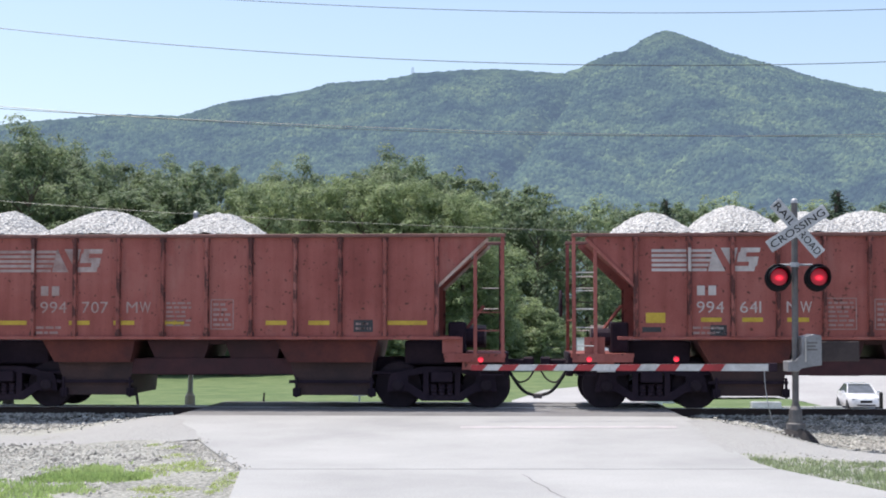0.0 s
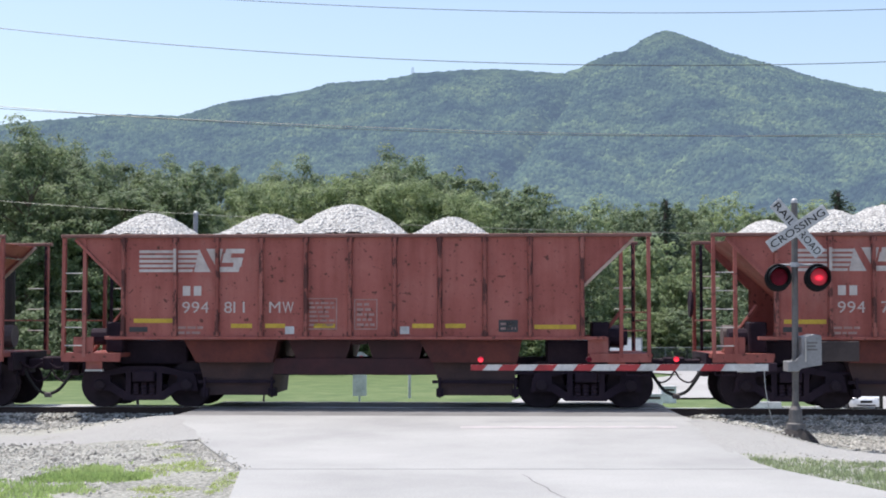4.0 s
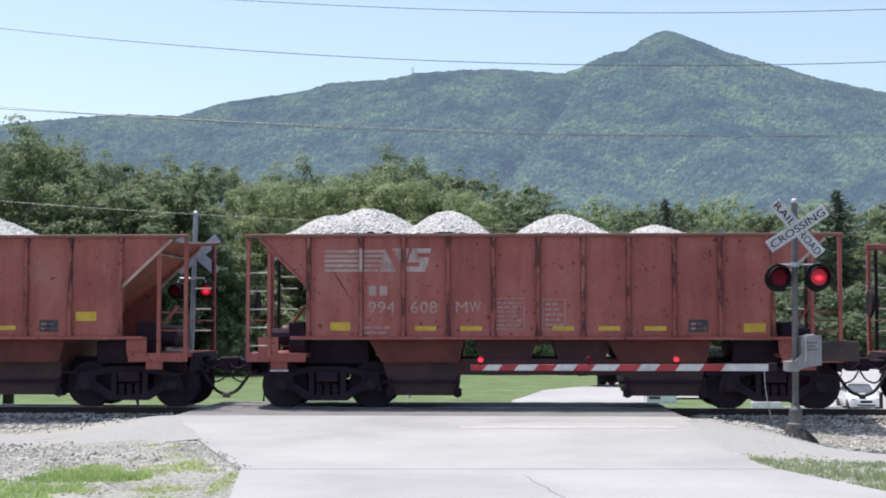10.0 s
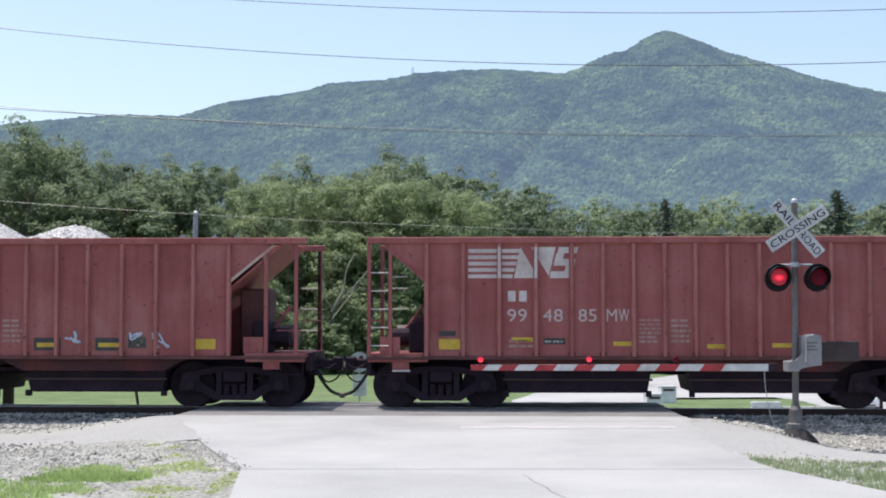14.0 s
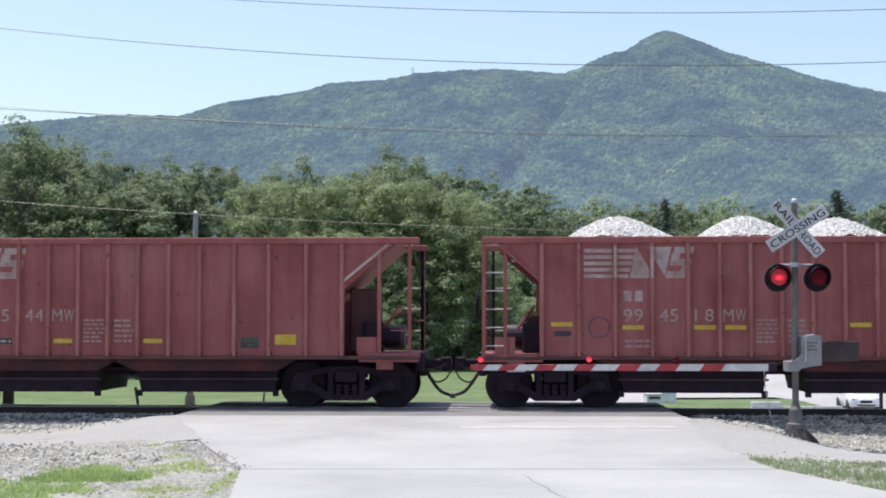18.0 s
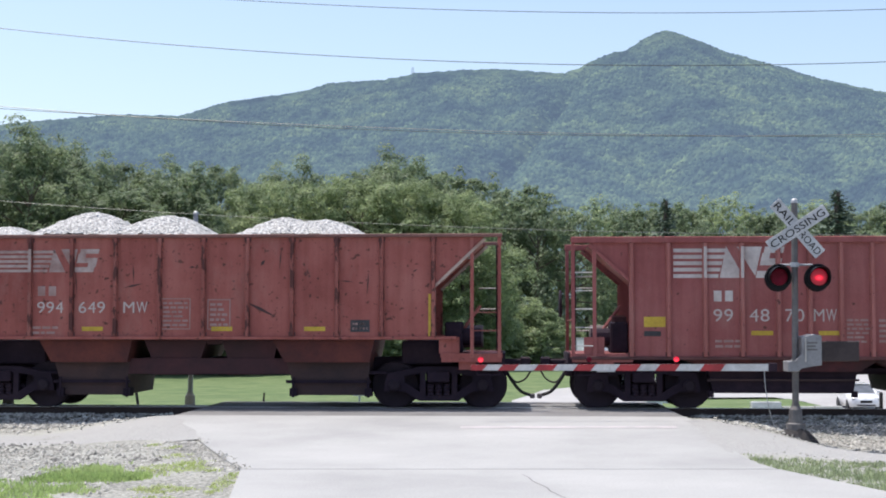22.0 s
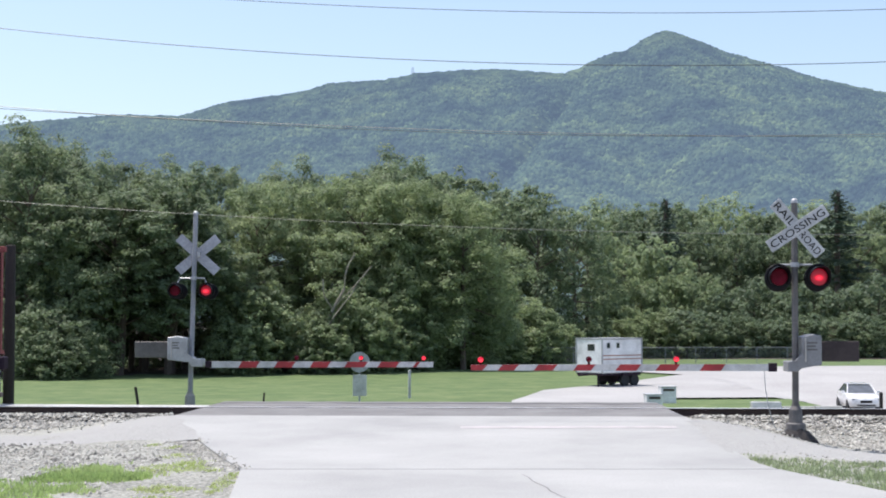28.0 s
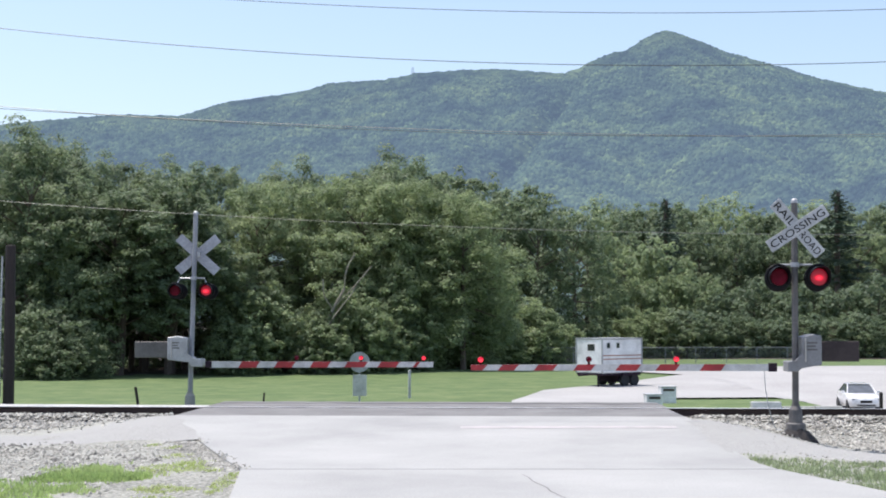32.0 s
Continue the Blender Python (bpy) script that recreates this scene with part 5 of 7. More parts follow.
def panel(name, parent, u0, u1, z0, z1, mat, label="", slant=0.0):
    bm = B()
    y = FACE
    prism(bm, [(u0, z0), (u1, z0), (u1 + slant, z1), (u0 + slant, z1)], y, y + 0.007)
    return part(name, bm, mat, parent, label)


def emblem(parent, u, z0, z1, w, mat, ribs, bars=0.52):
    """Painted emblem: five bars that run into two slanted, notched blocks."""
    h = z1 - z0
    s = 0.22 * h
    board = None
    for i in range(5):
        a = z0 + h * (0.205 * i)
        end = u + w * (bars + 0.018 * i)
        bm = prism(B(), [(u, a), (end, a), (end + s * 0.12, a + h * 0.12), (u, a + h * 0.12)], FACE, FACE + 0.007)
        if board is None:
            board = part("emblem", bm, mat, parent, "faded white painted emblem")
        else:
            part("emblem_bar", bm, mat, board)
    x = u + w * (bars + 0.015)
    k = w * (0.755 - bars)
    t = k * 0.30
    # a slanted block cut in two by an oblique gap, then three slanted bars
    for pts in ([(x, z0), (x + k - t, z0), (x + s, z1)], [(x + k, z0 + h * 0.06), (x + k + s, z1), (x + t + s, z1)]):
        part("emblem_block", prism(B(), pts, FACE, FACE + 0.007), mat, board)
    x = u + w * 0.775
    k = w * 0.21
    for f0, f1, a, b in ((0.0, 0.94, 0.0, 0.22), (0.62, 1.0, 0.22, 0.40), (0.06, 1.0, 0.40, 0.62), (0.06, 0.42, 0.62, 0.80), (0.12, 1.0, 0.80, 1.0)):
        part("emblem_block", prism(B(), [(x + k * f0 + s * a, z0 + h * a), (x + k * f1 + s * a, z0 + h * a), (x + k * f1 + s * b, z0 + h * b), (x + k * f0 + s * b, z0 + h * b)], FACE, FACE + 0.007), mat, board)
    # where the emblem crosses a rib, the rib's face carries the paint
    for rx in ribs:
        part("painted_rib_face", box(B(), rx - 0.03, rx + 0.03, 0.011, 0.0145, z0, z1), mat, board)


def stencil_block(parent, u, z, w, h, rows, mat, frame_too=False):
    """Small print that cannot be read: short bars in rows, now and then with a thin frame."""
    rnd = random.Random(int(u * 100))
    bm = B()
    for i in range(rows):
        zz = z + h * (i + 0.2) / rows
        x = u
        while x < u + w * rnd.uniform(0.7, 1.0):
            d = rnd.uniform(0.07, 0.2) * min(1, w * 2)
            box(bm, x, min(x + d, u + w), FACE, FACE + 0.006, zz, zz + h / rows * 0.5)
            x += d + 0.03
    ob = part("stencil_print", bm, mat, parent, "small faded stencilled print")
    ob["kind"] = "stuff"
    if frame_too:
        bm = B()
        box(bm, u - 0.05, u + w + 0.05, FACE, FACE + 0.006, z - 0.05, z - 0.03)
        box(bm, u - 0.05, u + w + 0.05, FACE, FACE + 0.006, z + h + 0.03, z + h + 0.05)
        box(bm, u - 0.05, u - 0.03, FACE, FACE + 0.006, z - 0.03, z + h + 0.03)
        box(bm, u + w + 0.03, u + w + 0.05, FACE, FACE + 0.006, z - 0.03, z + h + 0.03)
        part("stencil_frame", bm, mat, parent)


def number(parent, groups, z, size, mat):
    for u, w, text in groups:
        step = w / len(text)
        for i, ch in enumerate(text):
            ob = lettering("digit" if ch.isdigit() else "letter", ch, size, mat, parent, pose(u + step * i, FACE + 0.004, z, 90))
            xs = [v.co.x for v in ob.data.vertices]
            k = min(1.15, step * 0.84 / (max(xs) - min(xs)))
            for v in ob.data.vertices:
                v.co.x = (v.co.x - min(xs)) * k


# number, paint of number, paint of emblem, yellow marks (along, height, length, width)
NUMBERS = dict(A="994 707", B="994 641", C="994 811", D="994 783", E="994 631", F="994 608", G="99 43 25", H="99 48 85", I="99 45 44",
               J="99 45 18", K="994 649", L="99 48 70", M="99 48 75")
STRIPES = dict(
    A=[(1.3, 1.66, 0.8), (2.95, 1.66, 0.42), (3.85, 1.66, 0.42), (4.85, 1.66, 0.42), (6.9, 1.66, 0.42), (7.75, 1.66, 0.42), (9.25, 1.66, 0.85)],
    B=[(1.38, 1.70, 0.38, 0.2), (2.45, 1.72, 0.4), (3.25, 1.72, 0.4), (4.12, 1.72, 0.42), (7.05, 1.72, 0.4), (7.92, 1.72, 0.42), (9.9, 1.58, 0.36, 0.2)],
    C=[(1.4, 1.70, 0.8), (3.35, 1.60, 0.42), (4.03, 1.60, 0.4), (5.0, 1.60, 0.42), (6.95, 1.60, 0.42), (7.6, 1.60, 0.4), (9.35, 1.58, 0.82)],
    D=[(1.33, 1.68, 0.82), (3.43, 1.60, 0.38), (4.08, 1.60, 0.42), (5.08, 1.60, 0.42), (6.98, 1.60, 0.42), (7.78, 1.60, 0.42), (9.32, 1.60, 0.86)],
    E=[(1.4, 1.68, 0.42, 0.2), (3.3, 1.58, 0.42), (5.95, 1.56, 0.42), (7.75, 1.56, 0.42), (9.38, 1.74, 0.42, 0.18)],
    F=[(1.62, 1.55, 0.4, 0.16), (3.3, 1.55, 0.42), (4.2, 1.55, 0.42), (6.0, 1.55, 0.42), (6.9, 1.55, 0.42), (7.8, 1.55, 0.42), (9.72, 1.52, 0.42, 0.17)],
    G=[(1.48, 1.58, 0.42), (1.48, 1.39, 0.42), (2.2, 1.27, 0.42), (3.58, 1.40, 0.42), (4.82, 1.22, 0.42), (6.66, 1.22, 0.42), (7.9, 1.22, 0.42), (9.85, 1.18, 0.4, 0.2)],
    H=[(1.42, 1.18, 0.42, 0.2), (2.85, 1.33, 0.42), (4.84, 1.25, 0.42), (6.66, 1.20, 0.42), (7.92, 1.22, 0.42)],
    I=[(2.05, 1.27, 0.42, 0.2), (4.74, 1.30, 0.38), (6.55, 1.30, 0.38), (9.18, 1.27, 0.42, 0.2)],
    J=[(1.36, 1.63, 0.42), (2.75, 1.57, 0.42), (4.15, 1.57, 0.42), (4.74, 1.57, 0.42), (7.15, 1.62, 0.42), (8.52, 1.62, 0.42), (9.9, 1.57, 0.42)],
    K=[(1.31, 1.42, 0.06, 0.85), (10.26, 1.42, 0.06, 0.85), (3.35, 1.54, 0.42), (5.95, 1.54, 0.42), (7.8, 1.54, 0.42)],
    L=[(1.42, 1.62, 0.42, 0.2), (3.5, 1.46, 0.42), (4.8, 1.46, 0.42), (7.2, 1.46, 0.4), (10.0, 1.53, 0.42, 0.2)],
    M=[(1.42, 1.24, 0.42, 0.2), (4.18, 1.28, 0.42), (4.8, 1.28, 0.42), (6.56, 1.28, 0.42), (7.15, 1.28, 0.42)])


def make_markings():
    for c, text in NUMBERS.items():
        ob = WAGONS[c][0]
        short = c in SHORT
        bright = M_WHITE if c in "BCDKLMH" else M_FADED2
        logo = M_WHITE if c in "BCDHLM" else M_FADED2
        words = text.split() + ["MW"]
        if short:
            emblem(ob, 1.57, 2.71, 3.17, 2.05, logo, (2.3,))
            number(ob, list(zip((2.44, 3.28, 4.18), (0.56, 0.56, 0.53), words)), 1.90, 0.32, bright)
            for u in (2.45, 2.67):
                panel("initial_bar", ob, u, u + 0.15, 2.24, 2.43, bright if c != "K" else M_FADED)
            stencil_block(ob, 4.98, 1.62, 0.5, 0.52, 6, M_FADED, c in "BCDFK")
            stencil_block(ob, 5.92, 1.62, 0.36, 0.5, 5, M_FADED, True)
            stencil_block(ob, 2.36, 1.46, 0.55, 0.2, 2, M_FADED)
            plate = panel("data_plate", ob, 8.72, 9.1, 1.52, 1.76, M_BLACKP, "black stencilled data panel")
            stencil_block(plate, 8.76, 1.55, 0.3, 0.18, 2, M_FADED)
            if c in "BE":
                d = panel("data_plate", ob, 2.7, 3.02, 1.45, 1.66, M_BLACKP)
                stencil_block(d, 2.72, 1.48, 0.28, 0.16, 2, M_WHITE)
            if c in "CD":
                for u in (4.50, 6.78):
                    panel("inspection_label", ob, u, u + 0.18, 1.48, 1.63, M_SIGNW, "small white label")
            if c in "BCDE":
                panel("stencil_panel", ob, 1.38, 1.75, 1.52, 1.62, M_BLACKP)
        else:
            emblem(ob, 1.71 if c == "I" else 2.0, 2.58, 3.19, 2.36 if c == "I" else 2.06, logo, (2.61, 3.33), 0.42)
            number(ob, list(zip((2.77, 3.47, 4.16, 4.71), (0.42, 0.42, 0.4, 0.48), words)), 1.73, 0.35, bright)
            for u in (2.78, 3.0):
                panel("initial_bar", ob, u, u + 0.15, 2.12, 2.33, bright)
            stencil_block(ob, 5.34, 1.3, 0.45, 0.5, 6, M_FADED, False)
            stencil_block(ob, 5.96, 1.3, 0.4, 0.5, 5, M_FADED, False)
            stencil_block(ob, 2.8, 1.2, 0.5, 0.2, 2, M_FADED)
            panel("stencil_panel", ob, 1.42, 1.75, 1.44, 1.54, M_BLACKP)
            plate = panel("data_plate", ob, 8.5, 8.86, 1.2, 1.42, M_GREENP, "dark green data panel")
            stencil_block(plate, 8.53, 1.22, 0.3, 0.16, 2, M_FADED)
            if c in "HI":
                d = panel("data_plate", ob, 3.48, 3.9, 1.28, 1.4, M_BLACKP)
                stencil_block(d, 3.5, 1.3, 0.38, 0.08, 1, M_WHITE)
        for u, z, w, *h in STRIPES[c]:
            u += 0.07 if short and c != "K" else 0.0
            hh = h[0] if h else 0.085
            if c == "G" and not h and z < 1.5:
                panel("stencil_panel", ob, u - 0.06, u + w + 0.06, z - 0.07, z + hh + 0.1, M_BLACKP)
                bm = prism(B(), [(u, z), (u + w, z), (u + w, z + hh), (u, z + hh)], FACE - 0.006, FACE)
                part("reflective_strip", bm, M_YELLOW, ob, "yellow reflective strip")
            else:
                panel("reflective_strip", ob, u, u + w, z, z + hh, M_YELLOW, "yellow reflective strip")
    # paint scrawls that cannot be read
    g = WAGONS["G"][0]
    for u in (2.8, 4.3, 5.35, 7.2, 8.5, 8.95):
        rnd = random.Random(int(u * 10))
        pts = curve_pts([(u + rnd.uniform(0, 0.35), FACE, 1.2 + rnd.uniform(0, 0.34)) for _ in range(7)], 4)
        part("paint_scrawl", tube(B(), pts, 0.022, 4), M_SCRAWL, g, "pale blue painted scrawl")
    k = WAGONS["M"][0]
    for i, u in enumerate((6.6, 7.15, 7.9, 8.5)):
        rnd = random.Random(40 + i)
        pts = curve_pts([(u, FACE, 1.35), (u + 0.06, FACE, 2.05), (u + 0.35, FACE, 2.0 - 0.1 * i), (u + 0.3, FACE, 1.7), (u + 0.08, FACE, 1.68), (u + 0.38, FACE, 1.36)], 5)
        part("paint_scrawl", tube(B(), pts, 0.02, 4), M_SCRAWL2, k, "faint dark painted scrawl")
    j = WAGONS["J"][0]
    pts = [(2.3 + 0.2 * math.cos(0.35 * i), FACE, 1.62 + 0.2 * math.sin(0.35 * i)) for i in range(19)]
    part("paint_scrawl", tube(B(), pts, 0.016, 4), M_SCRAWL2, j, "faint dark painted ring")
    # long dark scratches in the paint
    for c, u0, z0, u1, z1, w in (("K", 4.2, 2.40, 4.57, 2.48, 0.03), ("K", 4.37, 2.86, 4.38, 2.5, 0.018), ("K", 7.34, 3.18, 7.30, 2.74, 0.018), ("K", 6.93, 2.83, 7.02, 2.95, 0.05),
                                 ("K", 9.08, 2.73, 9.04, 2.2, 0.02), ("K", 8.5, 2.53, 8.8, 2.51, 0.018), ("K", 5.5, 2.80, 5.62, 2.81, 0.03), ("K", 6.62, 2.12, 7.27, 1.8, 0.05),
                                 ("K", 3.2, 2.75, 3.24, 2.3, 0.015), ("K", 9.95, 2.7, 10.05, 2.76, 0.025), ("F", 1.67, 2.83, 2.17, 2.06, 0.022), ("E", 6.95, 1.98, 7.35, 1.62, 0.035),
                                 ("E", 8.9, 2.55, 9.05, 2.62, 0.025), ("M", 6.1, 2.6, 6.12, 2.45, 0.02)):
        d = Vector((u1 - u0, z1 - z0)).normalized()
        q = Vector((-d.y, d.x)) * w / 2
        a, b = Vector((u0, z0)), Vector((u1, z1))
        m = a.lerp(b, 0.45) + q * 0.5
        bm = prism(B(), [tuple(a), tuple(m - q * 1.6), tuple(b), tuple(m + q)], FACE, FACE + 0.007)
        part("scratch", bm, M_SCRATCH, WAGONS[c][0], "dark scratch in the paint")
    # bare rusty scars on one wagon
    e = WAGONS["E"][0]
    for u, z, w in ((3.95, 1.45, 0.5), (4.25, 1.55, 0.28), (6.5, 1.5, 0.35)):
        bm = prism(B(), [(u, z), (u + 0.2, z - 0.05), (u + w, z + 0.33), (u + w - 0.12, z + 0.4), (u + 0.1, z + 0.15)], FACE + 0.002, FACE + 0.007)
        part("rust_scar", bm, M_SCAR if u > 6 else M_SCRAPE, e, "bare orange rust patch" if u > 6 else "dark blue-grey scrape")


M_FADED2 = material("weathered_white_stencil", (0.37, 0.28, 0.26), (0.27, 0.16, 0.145), (0.46, 0.38, 0.36), 0.7, 0, 3, 14, 0.05)
M_SCAR = material("bare_orange_rust", (0.24, 0.085, 0.045), (0.15, 0.06, 0.04), (0.30, 0.13, 0.06), 0.9, 0, 3, 20, 0.1)
M_SCRAPE = material("blue_grey_scrape", (0.11, 0.08, 0.10), None, None, 0.8, 0, 4, 20, 0.1)
M_SCRATCH = material("dark_bare_scratch", (0.055, 0.03, 0.03), None, None, 0.8, 0, 4, 20, 0.05)
M_GREENP = material("green_data_panel", (0.05, 0.065, 0.05), None, None, 0.6, 0, 3, 20, 0.05)
M_SCRAWL = material("pale_blue_spray_paint", (0.42, 0.48, 0.58), None, None, 0.6, 0, 4, 20, 0.02)
M_SCRAWL2 = material("dark_spray_paint", (0.17, 0.09, 0.10), None, None, 0.6, 0, 4, 20, 0.02)
make_markings()

# ---- crossing signals ----
FLASHERS = []
BEAT = 0.6042


def flash(lamp, phase):
    """The lamp's lit face turns to the road and away, beat by beat."""
    p = lamp.matrix_basis.translation.copy()
    lit, angle = True, 0.0
    rows = [(0.0, angle)]
    n = 1 - phase             # the beat on which it first goes dark
    while n * BEAT < 31.9:
        # a filament lights a little early and fades a little late; the turn takes a tenth of a second
        k = round((n * BEAT + (0.0 if lit else -0.1)) * 30)
        while (k + 1) % 30 == 0 or (k + 2) % 30 == 0:
            k += 1 if lit else -1
        if k > -3:
            k = max(k, 1)
            rows += [(k / 30, angle), ((k + 1) / 30, angle + 60), ((k + 2) / 30, angle + 120), ((k + 3) / 30, angle + 180)]
            angle += 180
            lit = not lit
        n += 1
    rows.append((32.0, angle))
    walk(lamp, [(t, Matrix.Translation(p) @ Matrix.Rotation(radians(a), 4, "Z")) for t, a in rows])


def make_lens(parent, at, r, phase, steady=False):
    bm = lathe(B(), [(-0.012, r * 0.5), (-0.010, r * 0.85), (-0.004, r), (0.0, r)], "Y", 20)
    lens = part("lens", bm, M_LENS_ON, parent, "glowing red lens", smooth=False, at=Matrix.Translation(at))
    bm = lathe(B(), [(0.001, r), (0.005, r), (0.012, r * 0.85), (0.014, r * 0.5)], "Y", 20)
    lens2 = lens.data
    back = bmesh.new()
    back.from_mesh(lens2)
    n0 = len(back.faces)
    tmp = bpy.data.meshes.new("lens_back")
    bm.to_mesh(tmp)
    bm.free()
    back.from_mesh(tmp)
    back.faces.ensure_lookup_table()
    for f in back.faces[n0:]:
        f.material_index = 1
    bmesh.ops.recalc_face_normals(back, faces=back.faces[:])
    back.to_mesh(lens2)
    back.free()
    lens2.materials.append(M_LENS_OFF)
    if not steady:
        FLASHERS.append((lens, phase))
    return lens


def make_lamp(parent, x, y, z, facing, phase, k=1.0):
    """A flasher: black round backing, hooded barrel, red lens. facing -1: towards the camera."""
    s = facing
    bm = lathe(B(), [(y + 0.02 * s, 0.05 * k), (y + 0.02 * s, 0.225 * k), (y + 0.035 * s, 0.235 * k), (y + 0.05 * s, 0.225 * k), (y + 0.05 * s, 0.18 * k)], "Y", 28, (x, 0, z))
    lamp = part("flasher", bm, M_SIGNK, parent, "black round flasher with hood")
    # hood: open barrel, longer on top
    bm = B()
    outer, inner = [], []
    for i in range(25):
        a = math.pi * (-0.22 + 1.44 * i / 24)
        depth = 0.10 + 0.18 * max(0.0, math.sin(a))
        for r, store in ((0.185 * k, outer), (0.175 * k, inner)):
            store.append([bm.verts.new((x + r * math.cos(a), y + d * s, z + r * math.sin(a))) for d in (0.05, 0.05 + depth)])
    for st in (outer, inner):
        for p, q in zip(st, st[1:]):
            bm.faces.new((p[0], q[0], q[1], p[1]))
    for p, q, p2, q2 in zip(outer, outer[1:], inner, inner[1:]):
        bm.faces.new((p[1], q[1], q2[1], p2[1]))
    part("hood", bm, M_SIGNK, lamp)
    part("housing", lathe(B(), [(y - 0.12 * s, 0.07 * k), (y - 0.10 * s, 0.12 * k), (y + 0.02 * s, 0.14 * k)], "Y", 16, (x, 0, z)), M_SIGNK, lamp)
    make_lens(lamp, (x, y + 0.075 * s, z), 0.15 * k, phase if s < 0 else 1 - phase)
    return lamp


def make_arm(root, hub, tip, z, thick, bands, lights, y):
    """A tapering gate arm from hub to tip (both along x) with slanted red bands and small lamps."""
    sg = 1 if tip > hub else -1
    t0, t1 = thick

    def half(x):
        return (t0 + (t1 - t0) * (x - hub) / (tip - hub)) / 2
    bm = prism(B(), [(hub, z - half(hub)), (tip, z - half(tip)), (tip, z + half(tip)), (hub, z + half(hub))] if sg > 0 else
               [(tip, z - half(tip)), (hub, z - half(hub)), (hub, z + half(hub)), (tip, z + half(tip))], y - 0.018, y + 0.018)
    arm = part("gate_arm", bm, M_ARMW, root, "lowered white gate arm with slanted red bands")
    for a, b in bands:
        for yy in (y - 0.0225, y + 0.0185):
            s = 0.09
            pts = [(a, z - half(a)), (b - s, z - half(b)), (b, z + half(b)), (a + s if a > min(hub, tip) + 0.05 else a, z + half(a))]
            part("red_band", prism(B(), pts, yy, yy + 0.004), M_ARMR, arm)
    for x, phase in lights:
        bm = B()
        box(bm, x - 0.02, x + 0.02, y - 0.015, y + 0.015, z + half(x), z + half(x) + 0.05)
        lathe(bm, [(y - 0.03, 0.045), (y - 0.02, 0.052), (y + 0.02, 0.052), (y + 0.03, 0.045)], "Y", 14, (x, 0, z + half(x) + 0.09))
        lamp = part("arm_lamp", bm, M_SIGNK, arm, "small red lamp in a dark holder")
        make_lens(lamp, (x, y - 0.052, z + half(x) + 0.09), 0.05, phase, steady=phase is None)


def make_signal(name, base, top, lean, buck, flash_at, mech, arm, weight, letters, label):
    """base: foot on the ground; heights in metres over the rail."""
    bx, by, bz = base
    root = thing(name, Matrix.Translation((bx, by, 0)), label, "crossing signal", "signals at the crossing")
    lx = lean * (top - bz)
    bm = lathe(B(), [(bz - 0.1, 0.17), (bz + 0.05, 0.17), (bz + 0.07, 0.125), (bz + 0.30, 0.115), (bz + 0.36, 0.075), (bz + 0.40, 0.07)], "Z", 14)
    part("foundation", bm, M_MAST if letters else M_BASE, root, "grey flared mast foundation")
    if letters:
        rnd = random.Random(3)
        bm = lathe(B(), [(bz - 0.36, 0.40), (bz - 0.22, 0.34), (bz - 0.12, 0.26), (bz - 0.04, 0.16)], "Z", 18)
        for v in bm.verts:
            v.co.x, v.co.y, v.co.z = v.co.x * rnd.uniform(0.85, 1.12), v.co.y * rnd.uniform(0.85, 1.12), v.co.z + rnd.uniform(-0.025, 0.025)
        part("soil_mound", bm, M_DARKGRIT, root, "dark soil heaped round the foot")
    part("mast", rod(B(), (0, 0, bz + 0.2), (lx, 0, top), 0.058, 0.055, 14), M_MAST if letters else M_MASTFAR, root, "tubular steel mast", smooth=False)
    part("mast_cap", lathe(B(), [(top, 0.065), (top + 0.05, 0.06), (top + 0.08, 0.02)], "Z", 12, (lx, 0, 0)), M_GALV, root)
    # crossbuck
    cx, cz, angles, yb = buck
    hub = part("crossbuck", box(B(), cx - 0.06, cx + 0.06, min(yb, 0) , max(yb, 0), cz - 0.06, cz + 0.06), M_GALV, root, "crossbuck sign bracket")
    for i, a in enumerate(angles):
        m = pose(cx, yb - 0.016 * i * (1 if yb < 0 else -1), cz, 0, -a, 0)
        bm = box(B(), -0.61, 0.61, -0.004, 0.004, -0.114, 0.114)
        blade = part("blade", bm, M_SIGNW if letters else M_BACK, hub, "white reflective blade" if letters else "bare grey back of a blade", bevel=0.002, at=m)
        if letters:
            for word, at in letters[i]:
                t = lettering("word", word, 0.185, M_SIGNK, blade, pose(at, -0.0075, -0.064, 90), "black lettering", "CENTER")
                xs = [v.co.x for v in t.data.vertices]
                k = (1.12 if len(word) > 4 else 0.48) / (max(xs) - min(xs))
                for v in t.data.vertices:
                    v.co.x *= k
    # flashers on their crossarm
    fz, offs, arm_z = flash_at
    mx = lx * (fz - bz) / (top - bz)
    part("crossarm", tube(B(), [(mx + offs[0], 0, fz + 0.12), (mx + offs[0] * 0.8, 0, arm_z), (mx + offs[1] * 0.8, 0, arm_z), (mx + offs[1], 0, fz + 0.12)], 0.02), M_GALV, root)
    part("arm_clamp", lathe(B(), [(arm_z - 0.04, 0.08), (arm_z + 0.04, 0.08)], "Z", 12, (mx, 0, 0)), M_GALV, root)
    for i, o in enumerate(offs):
        make_lamp(root, mx + o, -0.1, fz, -1, 1 - i, 1.0 if letters else 0.8)
        make_lamp(root, mx + o + 0.05, 0.12, fz - 0.02, 1, 1 - i, 1.0 if letters else 0.8)
    # gate mechanism
    sg, x0, x1, z0, z1, hubz = mech
    bm = prism(B(), mech_outline(sg, x0, x1, z0, z1, hubz), -0.22, 0.16)
    box_ = part("gate_mechanism", bm, M_MECH if letters else M_GREYP, root, "grey gate mechanism housing", bevel=0.012)
    bm = B()
